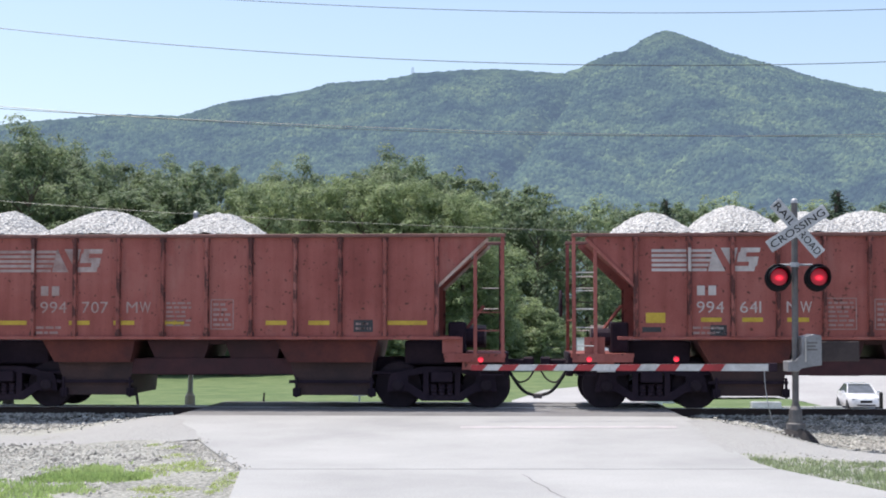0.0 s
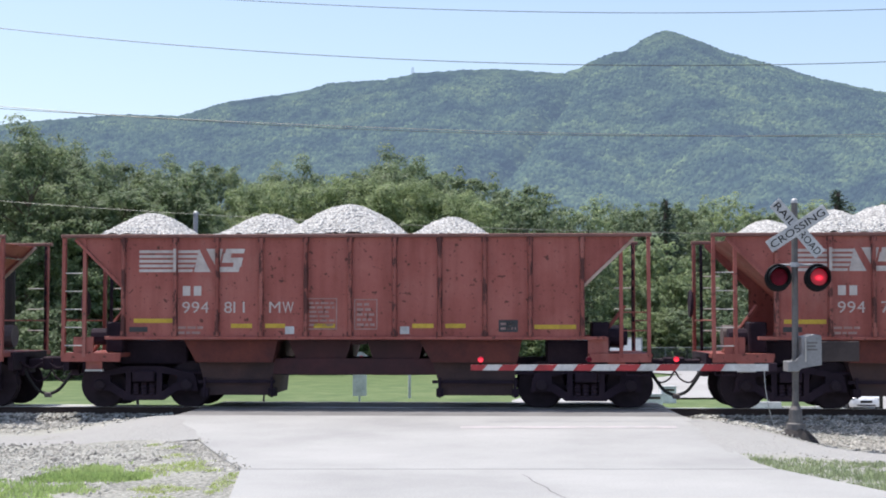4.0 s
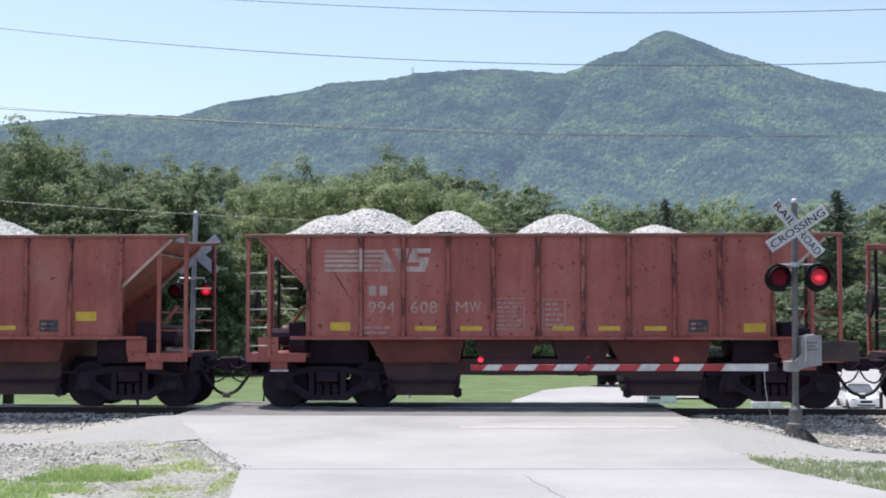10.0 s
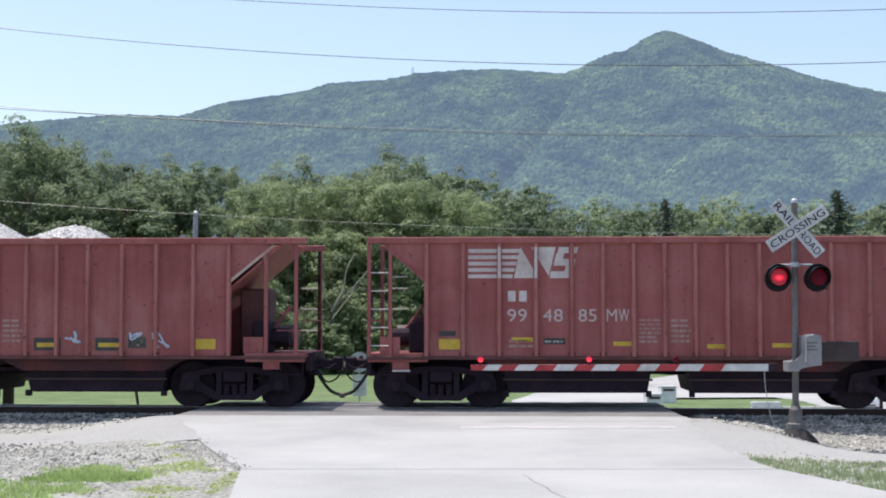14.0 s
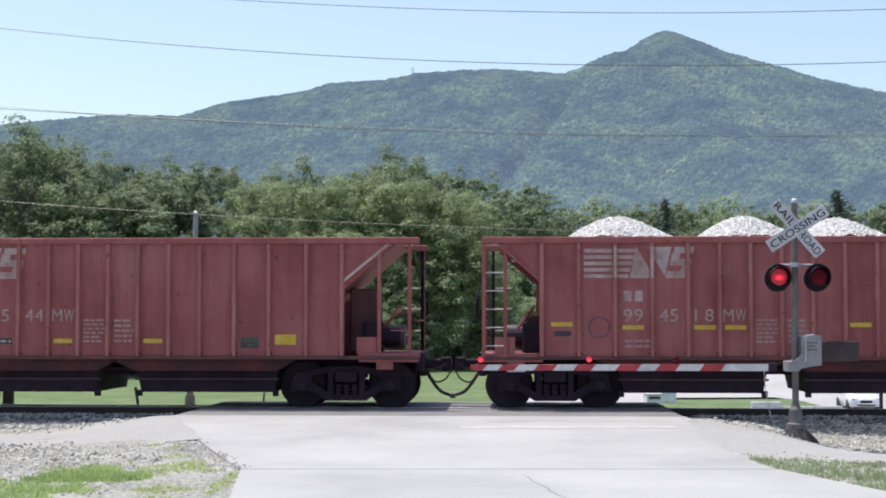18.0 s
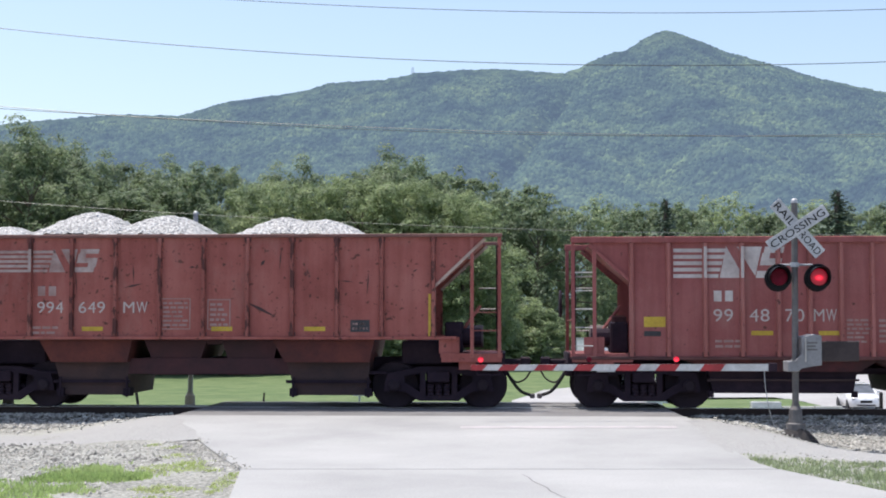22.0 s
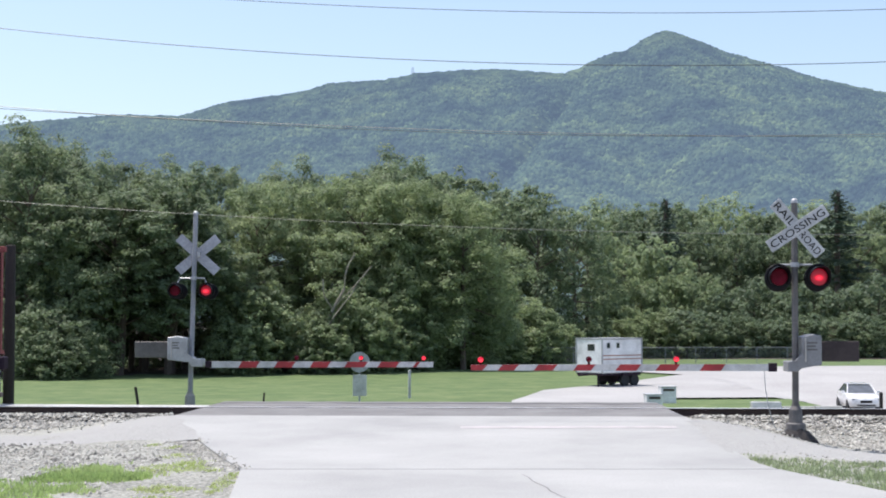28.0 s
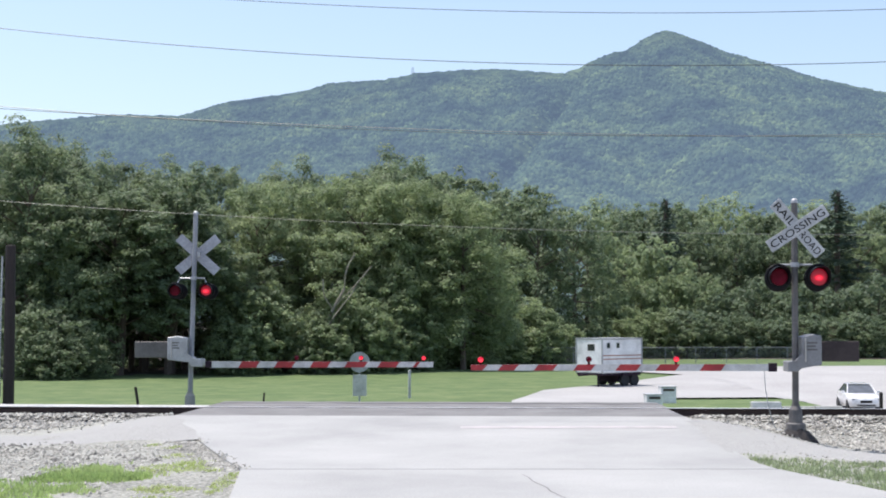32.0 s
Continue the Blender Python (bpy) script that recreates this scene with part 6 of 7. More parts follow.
    for i in range(3):
        box(bm, min(x0, x1) + 0.10, min(x0, x1) + 0.28 - 0.03 * (i % 2), -0.224, -0.2205, z1 - 0.14 - 0.06 * i, z1 - 0.11 - 0.06 * i)
    part("notice_print", bm, M_MAST, box_, "small black print")["kind"] = "stuff"
    part("hinge", rod(B(), (x1 * 0.2 + x0 * 0.8, -0.235, z0 + 0.1), (x1 * 0.2 + x0 * 0.8, -0.235, z1 - 0.05), 0.012, 0.012, 6), M_WORN, box_)
    make_arm(root, *arm)
    part("arm_bracket", box(B(), min(arm[0] - sg * 0.12, arm[0] + sg * 0.03), max(arm[0] - sg * 0.12, arm[0] + sg * 0.03), arm[6] - 0.04, arm[6] + 0.04, arm[2] - 0.07, arm[2] + 0.08), M_UNDER, root, "dark arm bracket", bevel=0.01)
    wx0, wx1, wz0, wz1 = weight
    part("counterweight", box(B(), wx0, wx1, 0.06, 0.12, wz0, wz1), M_WEIGHT if letters else M_MAST, root, "grey-brown counterweight plates", bevel=0.012)
    part("counterweight_arm", box(B(), min(wx0, wx1) + 0.1, max(wx0, wx1) + (0.1 if sg > 0 else -0.1), 0.125, 0.16, (wz0 + wz1) / 2 - 0.05, (wz0 + wz1) / 2 + 0.05), M_GALV, root)
    return root


def mech_outline(sg, x0, x1, z0, z1, hubz):
    """Housing with a swan neck that carries the arm's hub on the side of the arm; sg: the way of the arm."""
    w = abs(x1 - x0)
    c = (x0 + x1) / 2
    pts = [(-0.5 * w, z0), (0.5 * w, z0 + 0.04), (0.5 * w, z1), (0.1 * w, z1 + 0.03), (-0.42 * w, z1 - 0.02), (-0.42 * w, hubz + 0.22), (-0.75 * w, hubz + 0.1),
           (-1.15 * w, hubz + 0.1), (-1.15 * w, hubz - 0.08), (-0.65 * w, hubz - 0.08)]
    # drawn for an arm to the left; mirrored for one to the right
    if sg > 0:
        pts = [(-x, z) for x, z in pts][::-1]
    return [(c + x, z) for x, z in pts]


M_MECH = material("dulled_grey_housing", (0.24, 0.24, 0.25), (0.18, 0.178, 0.18), (0.30, 0.30, 0.31), 0.55, 0.15, 2.5, 22, 0.06)
M_MAST = material("weathered_grey_mast", (0.125, 0.118, 0.118), (0.08, 0.074, 0.072), (0.18, 0.172, 0.17), 0.6, 0.2, 2.5, 22, 0.08)
M_MASTFAR = material("dulled_silver_mast", (0.27, 0.28, 0.31), (0.2, 0.21, 0.235), (0.34, 0.35, 0.38), 0.55, 0.2, 2.5, 22, 0.06)
M_BACK = material("grey_sign_back", (0.34, 0.35, 0.39), None, None, 0.5, 0.3, 2.5, 20, 0.03)
M_WEIGHT = material("weathered_iron_weight", (0.055, 0.042, 0.042), None, None, 0.9, 0.0, 2.5, 15, 0.1)


def near_x(px):
    return (px - 1405) / 100.0


def make_signals():
    bands = [(near_x(a), near_x(b)) for a, b in ((833, 862), (880, 917), (943, 985), (1012, 1052), (1086, 1132), (1156, 1200), (1234, 1280))]
    make_signal("crossing_signal", (6.21, 24.86, -0.12), 3.83, 0.006,
                (0.05, 3.37, (-49, 33), -0.09), (2.51, (-0.32, 0.38), 2.73),
                (-1, 0.06, 0.42, 0.92, 1.48, 0.93),
                (near_x(1358), near_x(833), 0.92, (0.125, 0.10), bands, [(near_x(850), None), (near_x(1040), 1), (near_x(1193), 0)], -0.12),
                (0.47, 1.16, 1.02, 1.38), {0: [("RAIL", -0.34), ("ROAD", 0.34)], 1: [("CROSSING", 0.0)]},
                "flashing railroad crossing signal with lettered crossbuck and lowered gate arm")
    f = 75.6

    def fx(px):
        return (px - 338) / f
    bands = [(fx(a), fx(b)) for a, b in ((424, 462), (487, 525), (550, 587), (610, 652), (669, 708), (731, 744))]
    make_signal("crossing_signal", (-5.9, 32.9, -0.3), 4.24, 0.022,
                (0.14, 3.3, (-42, 40), 0.09), (2.45, (-0.40, 0.32), 2.74),
                (1, -0.50, 0.0, 0.80, 1.36, 0.76),
                (fx(375), fx(767), 0.73, (0.15, 0.125), bands, [(fx(750), None), (fx(527), 1), (fx(640), 0)], -0.12),
                (-1.32, -0.54, 0.88, 1.26), None,
                "flashing railroad crossing signal seen from behind, gate arm lowered")


make_signals()


# ---- overhead cables ----
def make_cables():
    lines = [("thin dark overhead power cable", 0.012, M_WIRE, [(500, 0), (1060, 18), (1568, 12)]),
             ("thin dark overhead power cable", 0.013, M_WIRE, [(0, 47), (830, 107), (1568, 107)]),
             ("pale sagging overhead cable", 0.012, M_WIREL, [(0, 187), (900, 236), (1568, 236)]),
             ("pale sagging overhead cable", 0.010, M_WIREL, [(0, 191), (900, 232), (1568, 241)]),
             ("pale low telephone cable", 0.008, M_WIREL, [(0, 356), (600, 393), (1568, 416)])]
    ends = []
    for label, r, mat, pts in lines:
        D = 46.0
        (xa, ya), (xb, yb), (xc, yc) = pts
        out = []
        for i in range(61):
            px = -760 + 3000 * i / 60
            y = ya * (px - xb) * (px - xc) / ((xa - xb) * (xa - xc)) + yb * (px - xa) * (px - xc) / ((xb - xa) * (xb - xc)) + yc * (px - xa) * (px - xb) / ((xc - xa) * (xc - xb))
            out.append(((px - 784) / 2486 * D, D, 1.72 + (570 - y) / 2486 * D))
        ends.append((out[0], out[-1]))
        single("overhead_cable", tube(B(), out, r, 5), mat, label, "cable", "overhead cables")
    for k in (0, 1):
        x, y = ends[0][k][0], ends[0][k][1] + 0.2
        zs = [e[k][2] for e in ends]
        z = ground_z(x, y)
        root = thing("utility_pole", Matrix.Translation((x, y, z)), "tall wooden utility pole that carries the cables", "pole")
        part("post", lathe(B(), [(-0.3, 0.17), (3.0, 0.165), (max(zs) - z + 0.3, 0.12)], "Z", 12), M_POLE, root)
        for h in zs:
            part("insulator", rod(B(), (0, -0.26, h - z), (0, -0.05, h - z), 0.05, 0.05, 8), M_GREYP, root)


make_cables()


# ---- posts, signs and boxes beyond the track ----
def make_yard_things():
    # old pole stump
    x, y = -10.35, 33.6
    z = ground_z(x, y)
    root = thing("utility_pole", Matrix.Translation((x, y, z)), "dark weathered wooden pole beside the track", "pole")
    part("post", lathe(B(), [(-0.2, 0.135), (2.0, 0.13), (3.85, 0.12), (3.87, 0.10)], "Z", 14), M_POLE, root)
    part("conduit", rod(B(), (-0.22, -0.05, 0.0), (-0.18, -0.05, 3.6), 0.025, 0.025, 8), M_GALV, root, "grey conduit pipe")
    part("junction_box", box(B(), -0.36, -0.2, -0.15, 0.05, 0.25, 0.6), M_GREYP, root, "pale junction box", bevel=0.01)

    # round sign seen from behind
    x, y = -3.7, 62.5
    z = ground_z(x, y)
    root = thing("round_sign", Matrix.Translation((x, y, z)), "round grey-backed warning sign on a post in the grass", "road sign")
    part("post", box(B(), -0.04, 0.04, -0.02, 0.02, -0.1, 2.3), M_GALV, root)
    part("disc", lathe(B(), [(-0.03, 0.44), (-0.025, 0.455), (-0.02, 0.455)], "Y", 30, (0, 0, 1.95)), M_BACK, root, "pale round sign back")
    part("lower_plate", box(B(), -0.3, 0.32, -0.03, -0.022, 0.45, 1.4), M_PLATE, root, "pale rectangular plate below", bevel=0.003)

    def stake(px, D, h, r, mat, label, lean=0.0):
        X = (px - 784) / 2486 * D
        zz = ground_z(X, D)
        bm = lathe(B(), [(-0.1, r), (h, r), (h + 0.02, r * 0.6)], "Z", 8)
        ob = single("marker_post", bm, mat, label, "post", "", "", Matrix.Translation((X, D, zz)) @ Matrix.Rotation(radians(lean), 4, "Y"))
        return ob
    stake(725, 70, 1.35, 0.07, M_SIGNW, "thin white marker post in the field")
    stake(249, 58, 1.05, 0.06, M_POLE, "short leaning dark post by the track", -9)
    stake(467, 60, 0.7, 0.04, M_POLE, "short thin dark stake in the grass", 4)
    stake(1556, 68, 1.4, 0.09, M_POLE, "short dark post beside the yard")

    # two pale cabinets
    for px, D, w, h in ((1154, 60, 0.68, 0.66), (1179, 66, 0.72, 0.74)):
        X = (px - 784) / 2486 * D
        zz = ground_z(X, D)
        root = thing("utility_cabinet", Matrix.Translation((X, D, zz)) @ Matrix.Rotation(radians(6), 4, "Z"), "white metal utility cabinet on the ground", "cabinet", "cabinets by the yard")
        part("body", box(B(), -w / 2, w / 2, -0.3, 0.3, -0.05, h), M_TRAILER, root, bevel=0.02)
        part("lid", box(B(), -w / 2 - 0.03, w / 2 + 0.03, -0.33, 0.33, h, h + 0.05), M_SIGNW, root, "white lid", bevel=0.01)
        part("door", box(B(), -w / 2 + 0.05, w / 2 - 0.05, -0.32, -0.30, 0.08, h - 0.22), M_TRAILER, root)
        part("vent", box(B(), -w / 2 + 0.1, w / 2 - 0.1, -0.325, -0.301, h - 0.17, h - 0.07), M_WEIGHT, root, "dark vent slot")

    # low white barrier
    a, b = 13.1, 16.9
    zz = ground_z(15, 60)
    root = thing("concrete_barrier", Matrix.Translation((15.0, 60.0, zz)), "low white painted concrete barrier blocks", "barrier")
    for i, (xa, xb, h) in enumerate(((-1.9, -0.65, 0.36), (-0.6, 0.75, 0.16), (0.8, 1.95, 0.18))):
        bm = prism_box(xa, xb, h)
        part("block", bm, M_SIGNW if i == 0 else M_CONC, root, bevel=0.02)

    # fence along the far side
    root = thing("chain_link_fence", Matrix(), "low chain-link fence on steel posts along the field", "fence")
    X0, X1, Y = -2.0, 36.0, 125.0
    n = 14
    for i in range(n + 1):
        x = X0 + (X1 - X0) * i / n
        part("post", rod(B(), (x, Y, ground_z(x, Y) - 0.1), (x, Y, ground_z(x, Y) + 1.45), 0.03, 0.03, 8), M_MASTFAR, root)
    for i in range(n):
        xa, xb = X0 + (X1 - X0) * i / n, X0 + (X1 - X0) * (i + 1) / n
        za, zb = ground_z(xa, Y), ground_z(xb, Y)
        part("top_rail", rod(B(), (xa, Y, za + 1.42), (xb, Y, zb + 1.42), 0.026, 0.026, 6), M_MASTFAR, root)
        bm = B()
        for k in range(9):
            rod(bm, (xa, Y, za + 0.08 + 0.16 * k), (xb, Y, zb + 0.08 + 0.16 * k), 0.006, 0.006, 3)
        for k in range(16):
            x = xa + (xb - xa) * (k + 0.5) / 16
            rod(bm, (x, Y, za + 0.05), (x, Y, za + 1.4), 0.006, 0.006, 3)
        part("wire_mesh", bm, M_MASTFAR, root, "thin wire mesh")["kind"] = "stuff"

    # small white hut and box far off
    X, D = (1165 - 784) / 2486 * 150, 150
    zz = ground_z(X, D)
    root = thing("site_hut", Matrix.Translation((X, D, zz)), "small white hut behind the fence", "hut")
    part("body", box(B(), -0.75, 0.75, -0.6, 0.6, 0, 1.25), M_TRAILER, root, bevel=0.02)
    part("roof", box(B(), -0.85, 0.85, -0.7, 0.7, 1.25, 1.36), M_GREYP, root)
    part("door", box(B(), 0.1, 0.55, -0.62, -0.6, 0.05, 1.05), M_WEIGHT, root)

    # lattice mast on the ridge
    x, y, z = -76.0, 3500.0, 616.0
    root = thing("radio_mast", Matrix.Translation((x, y, z)), "thin grey lattice mast on the mountain ridge", "mast")
    for sx in (-1, 1):
        for sy in (-1, 1):
            part("leg", rod(B(), (3 * sx, 3 * sy, -6), (1.6 * sx, 1.6 * sy, 24), 0.7, 0.6, 5), M_GALV, root)
    for k in range(4):
        w = 2.9 - 0.32 * k
        part("brace", rod(B(), (-w, -w, 1 + 6 * k), (w, -w, 4 + 6 * k), 0.35, 0.35, 4), M_GALV, root)


def prism_box(xa, xb, h):
    bm = B()
    vs = []
    for x in (xa, xb):
        vs.append([bm.verts.new((x, y, z)) for y, z in ((-0.3, -0.1), (0.3, -0.1), (0.16, h), (-0.16, h))])
    a, b = vs
    bm.faces.new(a[::-1])
    bm.faces.new(b)
    for i in range(4):
        j = (i + 1) % 4
        bm.faces.new((a[i], a[j], b[j], b[i]))
    return bm


M_PLATE = material("pale_sign_plate", (0.5, 0.5, 0.5), None, None, 0.5, 0.1, 2, 15, 0.03)
make_yard_things()


def make_trailer():
    X, D = 9.55, 81.0
    root = thing("box_trailer", Matrix.Translation((X, D, ground_z(X, D) + 0.05)) @ Matrix.Rotation(radians(41), 4, "Z"),
                 "white box trailer with brown stripes parked at the yard", "trailer")
    L, W, z0, z1 = 3.35, 2.0, 0.78, 2.72
    body = part("body", box(B(), -L / 2, L / 2, -W / 2, W / 2, z0, z1), M_TRAILER, root, "white sheet body", bevel=0.05)
    part("roof_rim", box(B(), -L / 2 - 0.03, L / 2 + 0.03, -W / 2 - 0.03, W / 2 + 0.03, z1 - 0.03, z1 + 0.05), M_GREYP, root)
    part("floor_frame", box(B(), -L / 2, L / 2, -W / 2 + 0.05, W / 2 - 0.05, z0 - 0.12, z0), M_UNDER, root)
    for z in (1.55, 1.75):
        part("stripe", box(B(), -L / 2 + 0.02, L / 2 - 0.02, -W / 2 - 0.008, -W / 2, z, z + 0.06), M_STRIPE, body, "brown stripe")
    for x in (-1.15, -0.35):
        part("side_window", box(B(), x - 0.12, x + 0.12, -W / 2 - 0.012, -W / 2, 2.2, 2.5), M_DARKWIN, body, "small dark window")
    part("end_door", box(B(), -L / 2 - 0.012, -L / 2, -0.75, 0.35, z0 + 0.1, z1 - 0.2), M_TRAILER, body)
    part("end_window", box(B(), -L / 2 - 0.02, -L / 2 - 0.012, -0.45, 0.1, 2.05, 2.42), M_DARKWIN, body, "dark end window")
    for i, y in enumerate((-0.85, 0.85)):
        for x in (0.35, 1.15):
            w = part("wheel", lathe(B(), [(y - 0.1, 0.2), (y - 0.1, 0.33), (y - 0.06, 0.36), (y + 0.06, 0.36), (y + 0.1, 0.33), (y + 0.1, 0.2)], "Y", 20, (x, 0, 0.36)), M_TYRE, root, "black tyre")
            part("rim", lathe(B(), [(y - 0.09, 0.19), (y + 0.09, 0.19)], "Y", 14, (x, 0, 0.36)), M_GREYP, w)
    for x in (-L / 2, L / 2):
        for y in (-W / 2, W / 2):
            part("corner_trim", box(B(), x - 0.035, x + 0.035, y - 0.035, y + 0.035, z0, z1 + 0.02), M_GREYP, root, "dull aluminium corner trim")
    part("axle_housing", box(B(), 0.0, 1.5, -0.7, 0.7, 0.25, z0 - 0.1), M_UNDER, root, "dark axle and spring housing")
    part("mudguard", box(B(), 0.0, 1.5, -W / 2 - 0.02, -W / 2 + 0.2, z0 - 0.16, z0 + 0.02), M_UNDER, root)
    part("jack_leg", rod(B(), (-L / 2 + 0.2, -0.5, 0.0), (-L / 2 + 0.2, -0.5, z0), 0.05, 0.05, 8), M_UNDER, root)
    part("tow_bar", tube(B(), [(-L / 2, -0.5, z0 - 0.05), (-L / 2 - 0.9, 0, z0 - 0.1), (-L / 2, 0.5, z0 - 0.05)], 0.05), M_UNDER, root)


make_trailer()


# base colour raised to grey for the sky mirrored in the glass
M_AUTOGLASS = material("sky_lit_car_glass", (0.10, 0.11, 0.12), None, None, 0.08, 0.0, 2, 12, 0, None, 0, 0, 1.0)


def make_sedan():
    X, D = 22.65, 77.0
    root = thing("sedan_car", Matrix.Translation((X, D, ground_z(X, D) + 0.05)) @ Matrix.Rotation(radians(-5), 4, "Z") @ Matrix.Scale(0.96, 4), "white sedan parked facing the track", "car")
    # the car's nose points to -y; sections along it: (y, half width, bottom, top)
    rows = [(-2.25, 0.62, 0.32, 0.62), (-2.15, 0.80, 0.25, 0.76), (-1.7, 0.88, 0.2, 0.86), (-0.95, 0.90, 0.2, 0.95), (0.6, 0.9, 0.2, 0.98), (1.6, 0.88, 0.22, 1.0), (2.15, 0.8, 0.28, 0.95), (2.25, 0.7, 0.36, 0.85)]
    bm = B()
    rings = []
    for y, w, b, t in rows:
        m = (b + t) / 2
        rings.append([bm.verts.new(p) for p in ((-w * 0.92, y, b), (w * 0.92, y, b), (w, y, m), (w * 0.97, y, t - 0.08), (w * 0.86, y, t), (-w * 0.86, y, t), (-w * 0.97, y, t - 0.08), (-w, y, m))])
    for a, b in zip(rings, rings[1:]):
        for i in range(8):
            j = (i + 1) % 8
            bm.faces.new((a[i], a[j], b[j], b[i]))
    bm.faces.new(rings[0][::-1])
    bm.faces.new(rings[-1])
    body = part("body", bm, M_CARW, root, "white painted body", smooth=True)
    bm = B()
    lo = [bm.verts.new(p) for p in ((-0.78, -1.0, 0.94), (0.78, -1.0, 0.94), (0.78, 1.6, 0.98), (-0.78, 1.6, 0.98))]
    hi = [bm.verts.new(p) for p in ((-0.6, -0.25, 1.40), (0.6, -0.25, 1.40), (0.6, 0.95, 1.42), (-0.6, 0.95, 1.42))]
    for i in range(4):
        j = (i + 1) % 4
        bm.faces.new((lo[i], lo[j], hi[j], hi[i]))
    bm.faces.new(hi)
    part("glass", bm, M_AUTOGLASS, root, "window glass with the sky's grey put into its colour")
    part("roof", box(B(), -0.62, 0.62, -0.3, 1.0, 1.41, 1.46), M_CARW, root, bevel=0.02)
    for s in (-1, 1):
        part("windscreen_pillar", rod(B(), (s * 0.8, -1.02, 0.94), (s * 0.62, -0.26, 1.42), 0.035, 0.035, 6), M_CARW, root)
        part("mirror", box(B(), s * 0.98 - 0.09, s * 0.98 + 0.09, -0.82, -0.7, 0.95, 1.08), M_CARW, root, bevel=0.02)
        part("headlight", box(B(), s * 0.6 - 0.16, s * 0.6 + 0.16, -2.21, -2.1, 0.6, 0.72), M_GREYP, body, "clear headlight", bevel=0.02)
        for y in (-1.35, 1.35):
            w = part("wheel", lathe(B(), [(s * 0.8 - 0.1, 0.2), (s * 0.8 - 0.1, 0.31), (s * 0.8 + 0.1, 0.31), (s * 0.8 + 0.1, 0.2)], "X", 20, (0, y, 0.31)), M_TYRE, root, "black tyre")
            part("rim", lathe(B(), [(s * 0.8 - 0.08, 0.19), (s * 0.8 + 0.105, 0.19)], "X", 14, (0, y, 0.31)), M_GREYP, w)
    part("grille", box(B(), -0.32, 0.32, -2.26, -2.2, 0.46, 0.6), M_SIGNK, body, "dark grille")
    part("bumper_intake", box(B(), -0.5, 0.5, -2.262, -2.2, 0.3, 0.38), M_SIGNK, body)


make_sedan()


# ---- loose cable that hangs from the gate arm ----
def make_gate_cable():
    pts = curve_pts([(near_x(1347) + 6.21, 24.7, 0.86), (near_x(1350) + 6.21, 24.75, 0.55), (near_x(1357) + 6.21, 24.8, 0.2), (near_x(1372) + 6.21, 25.0, -0.15), (near_x(1385) + 6.21, 25.0, -0.19)], 6)
    single("gate_cable", tube(B(), pts, 0.008, 5), M_GALV, "thin loose cable hanging from the gate arm", "cable")


make_gate_cable()


# ---- grass and weeds beside the road ----
def blades(name, spots, mat, label, height, lean=0.5, broad=1.0):
    rnd = random.Random(77)
    verts, faces = [], []
    for x, y, s in spots:
        z = ground_z(x, y) - 0.01
        for _ in range(5):
            a = rnd.uniform(0, 6.28)
            h = height * s * rnd.uniform(0.5, 1.2)
            w = broad * (0.006 + 0.004 * rnd.random())
            bx, by = x + rnd.uniform(-0.04, 0.04), y + rnd.uniform(-0.04, 0.04)
            dx, dy = math.cos(a), math.sin(a)
            l = lean * h * rnd.uniform(0.2, 1.2)
            k = len(verts)
            verts += [(bx - dy * w, by + dx * w, z), (bx + dy * w, by - dx * w, z), (bx + dx * l * 0.4 + dy * w * 0.7, by + dy * l * 0.4 - dx * w * 0.7, z + h * 0.6),
                      (bx + dx * l, by + dy * l, z + h)]
            faces += [(k, k + 1, k + 2), (k, k + 2, k + 3)]
    return sheet(name, verts, faces, mat, label, "grass", "stuff")


M_VERGE = material("dusty_verge_blades", (0.33, 0.395, 0.22), (0.26, 0.32, 0.17), (0.41, 0.455, 0.29), 0.8, 0, 0.5, 3, 0, None, 0, 0.35, 0, 0.45)


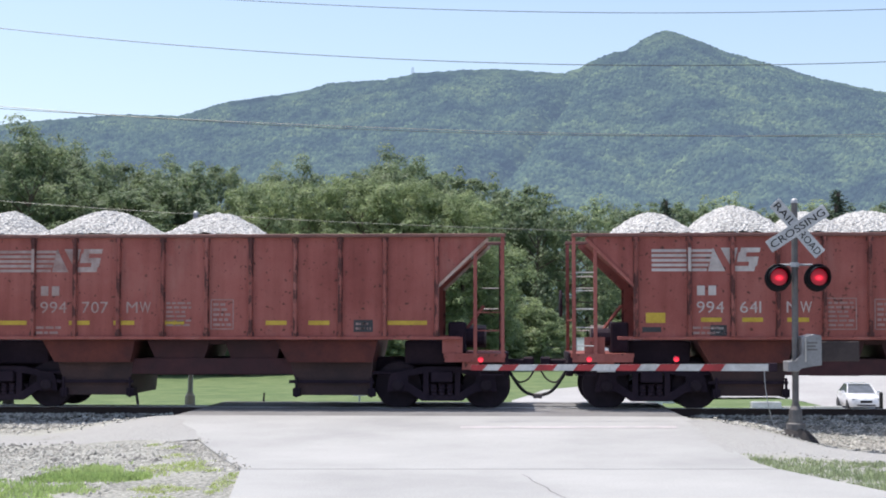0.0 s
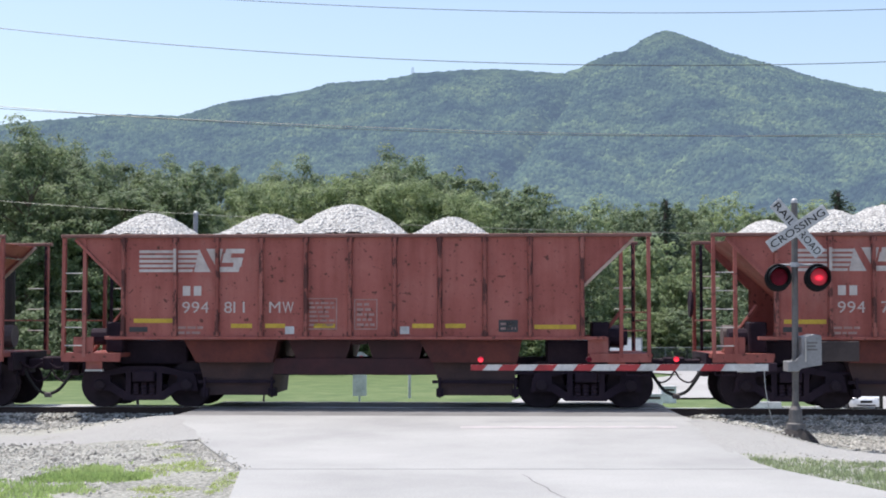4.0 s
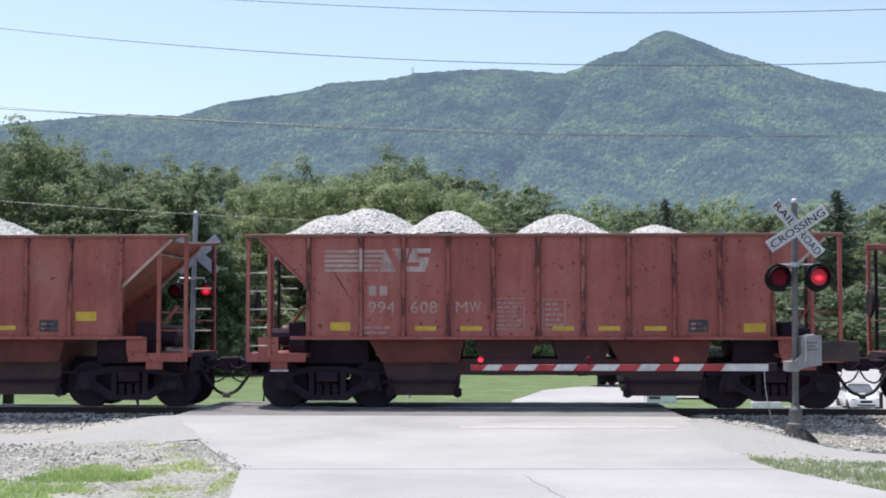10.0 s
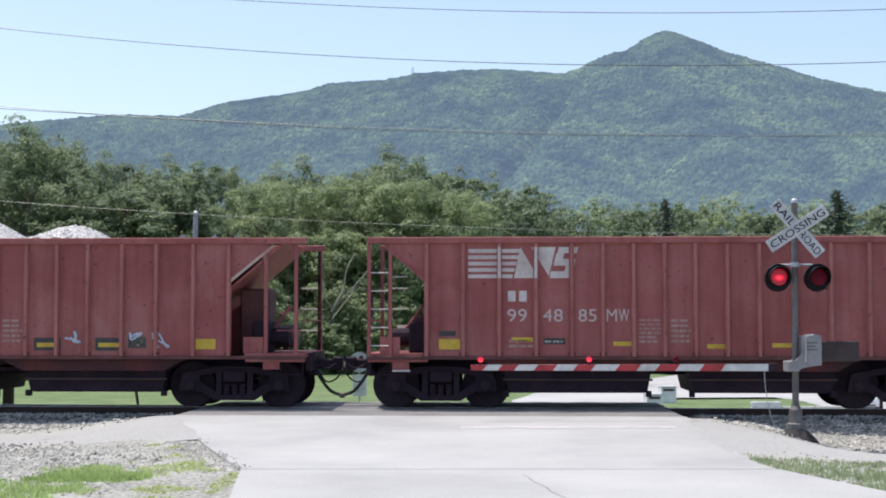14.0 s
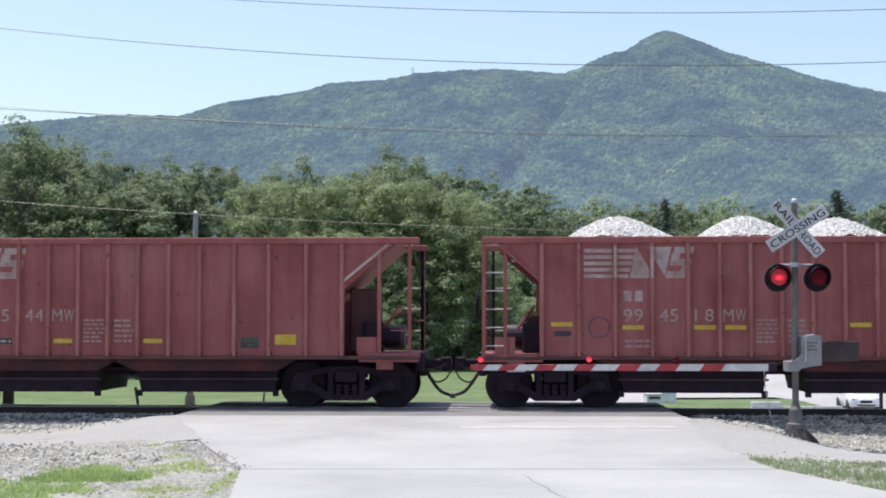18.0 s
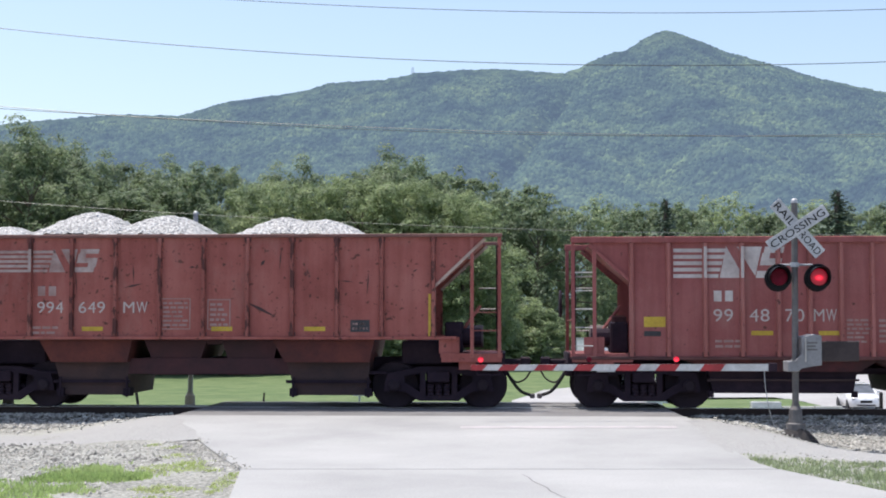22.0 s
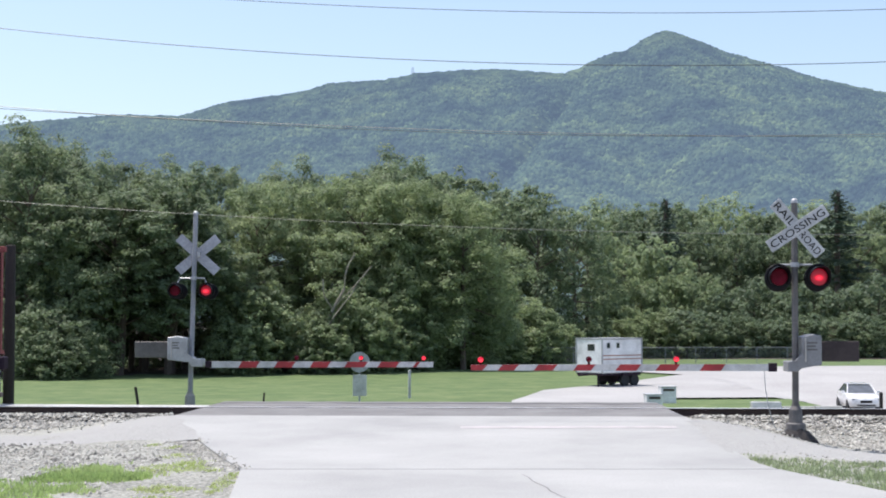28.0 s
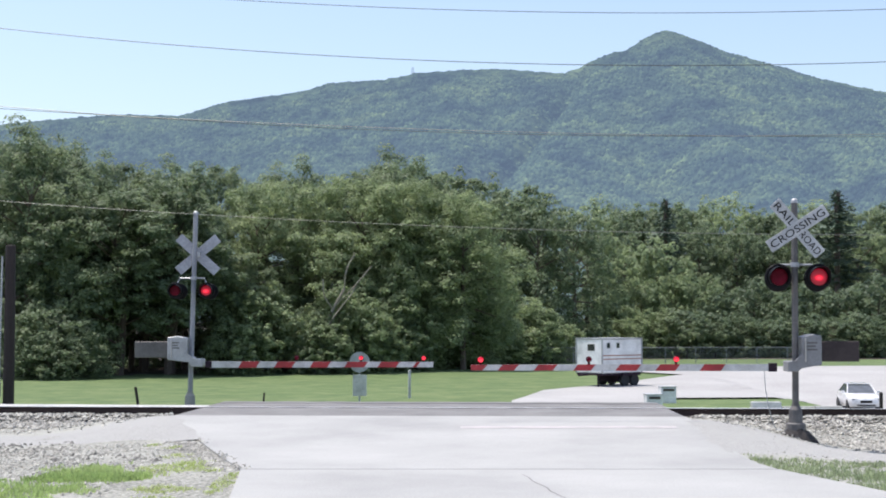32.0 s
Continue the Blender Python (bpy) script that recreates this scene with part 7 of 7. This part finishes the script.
def make_grass():
    rnd = random.Random(4)
    left, weeds, right = [], [], []
    # patches: centre, half widths, how thick
    for store, n, patches in ((left, 7000, ((-4.9, 14.9, 1.05, 1.75, 0.9), (-4.3, 17.0, 0.62, 1.15, 0.7), (-5.9, 14.6, 1.0, 1.5, 0.9), (-3.8, 16.7, 0.35, 0.4, 0.5))),
                              (weeds, 2600, ((-3.4, 17.85, 0.55, 0.65, 0.75), (-3.15, 15.6, 0.38, 0.4, 0.5), (-2.52, 16.3, 0.13, 1.1, 0.5), (-4.37, 21.1, 0.17, 0.25, 0.3),
                                             (-3.94, 20.7, 0.14, 0.25, 0.25), (-3.3, 18.7, 0.3, 0.5, 0.35), (-3.0, 14.7, 0.3, 0.3, 0.4), (-3.75, 19.5, 0.2, 0.4, 0.2)))):
        for cx, cy, rx, ry, thick in patches:
            for _ in range(int(n * thick * min(1.0, rx * ry * 1.2 + 0.12))):
                x, y = cx + 1.3 * rx * rnd.uniform(-1, 1), cy + 1.3 * ry * rnd.uniform(-1, 1)
                d = math.hypot((x - cx) / rx, (y - cy) / ry) + 0.55 * noise.noise((x * 2.1, y * 1.4, 4.0)) + 0.35 * noise.noise((x * 5.5, y * 4.0, 1.0))
                if d < 1 and rnd.random() < smooth(1.0, 0.45, d) + 0.15:
                    store.append((x, y, rnd.uniform(0.45, 1.15)))
    for _ in range(15000):
        y = rnd.uniform(12.5, 20.5)
        x0 = road_right(y) + 0.06 + 0.12 * noise.noise((y * 1.5, 2.0, 2))
        x = rnd.uniform(x0, 7.0)
        if y < 19.6 - 0.95 * (x - 4.3) + 0.5 * noise.noise((x * 2, y * 2, 1)) and rnd.random() < 0.42 + 0.8 * noise.noise((x * 1.6, y * 1.1, 6)):
            right.append((x, y, rnd.uniform(0.5, 1.1)))
    blades("roadside_grass", left, M_BLADE, "bright green grass growing through the gravel", 0.07)
    blades("dry_weeds", weeds, M_WEED, "yellowish low weeds in the gravel", 0.04, 1.0)
    blades("verge_grass", right, M_VERGE, "tufted greyish green verge grass along the road", 0.06)


make_grass()


motions()
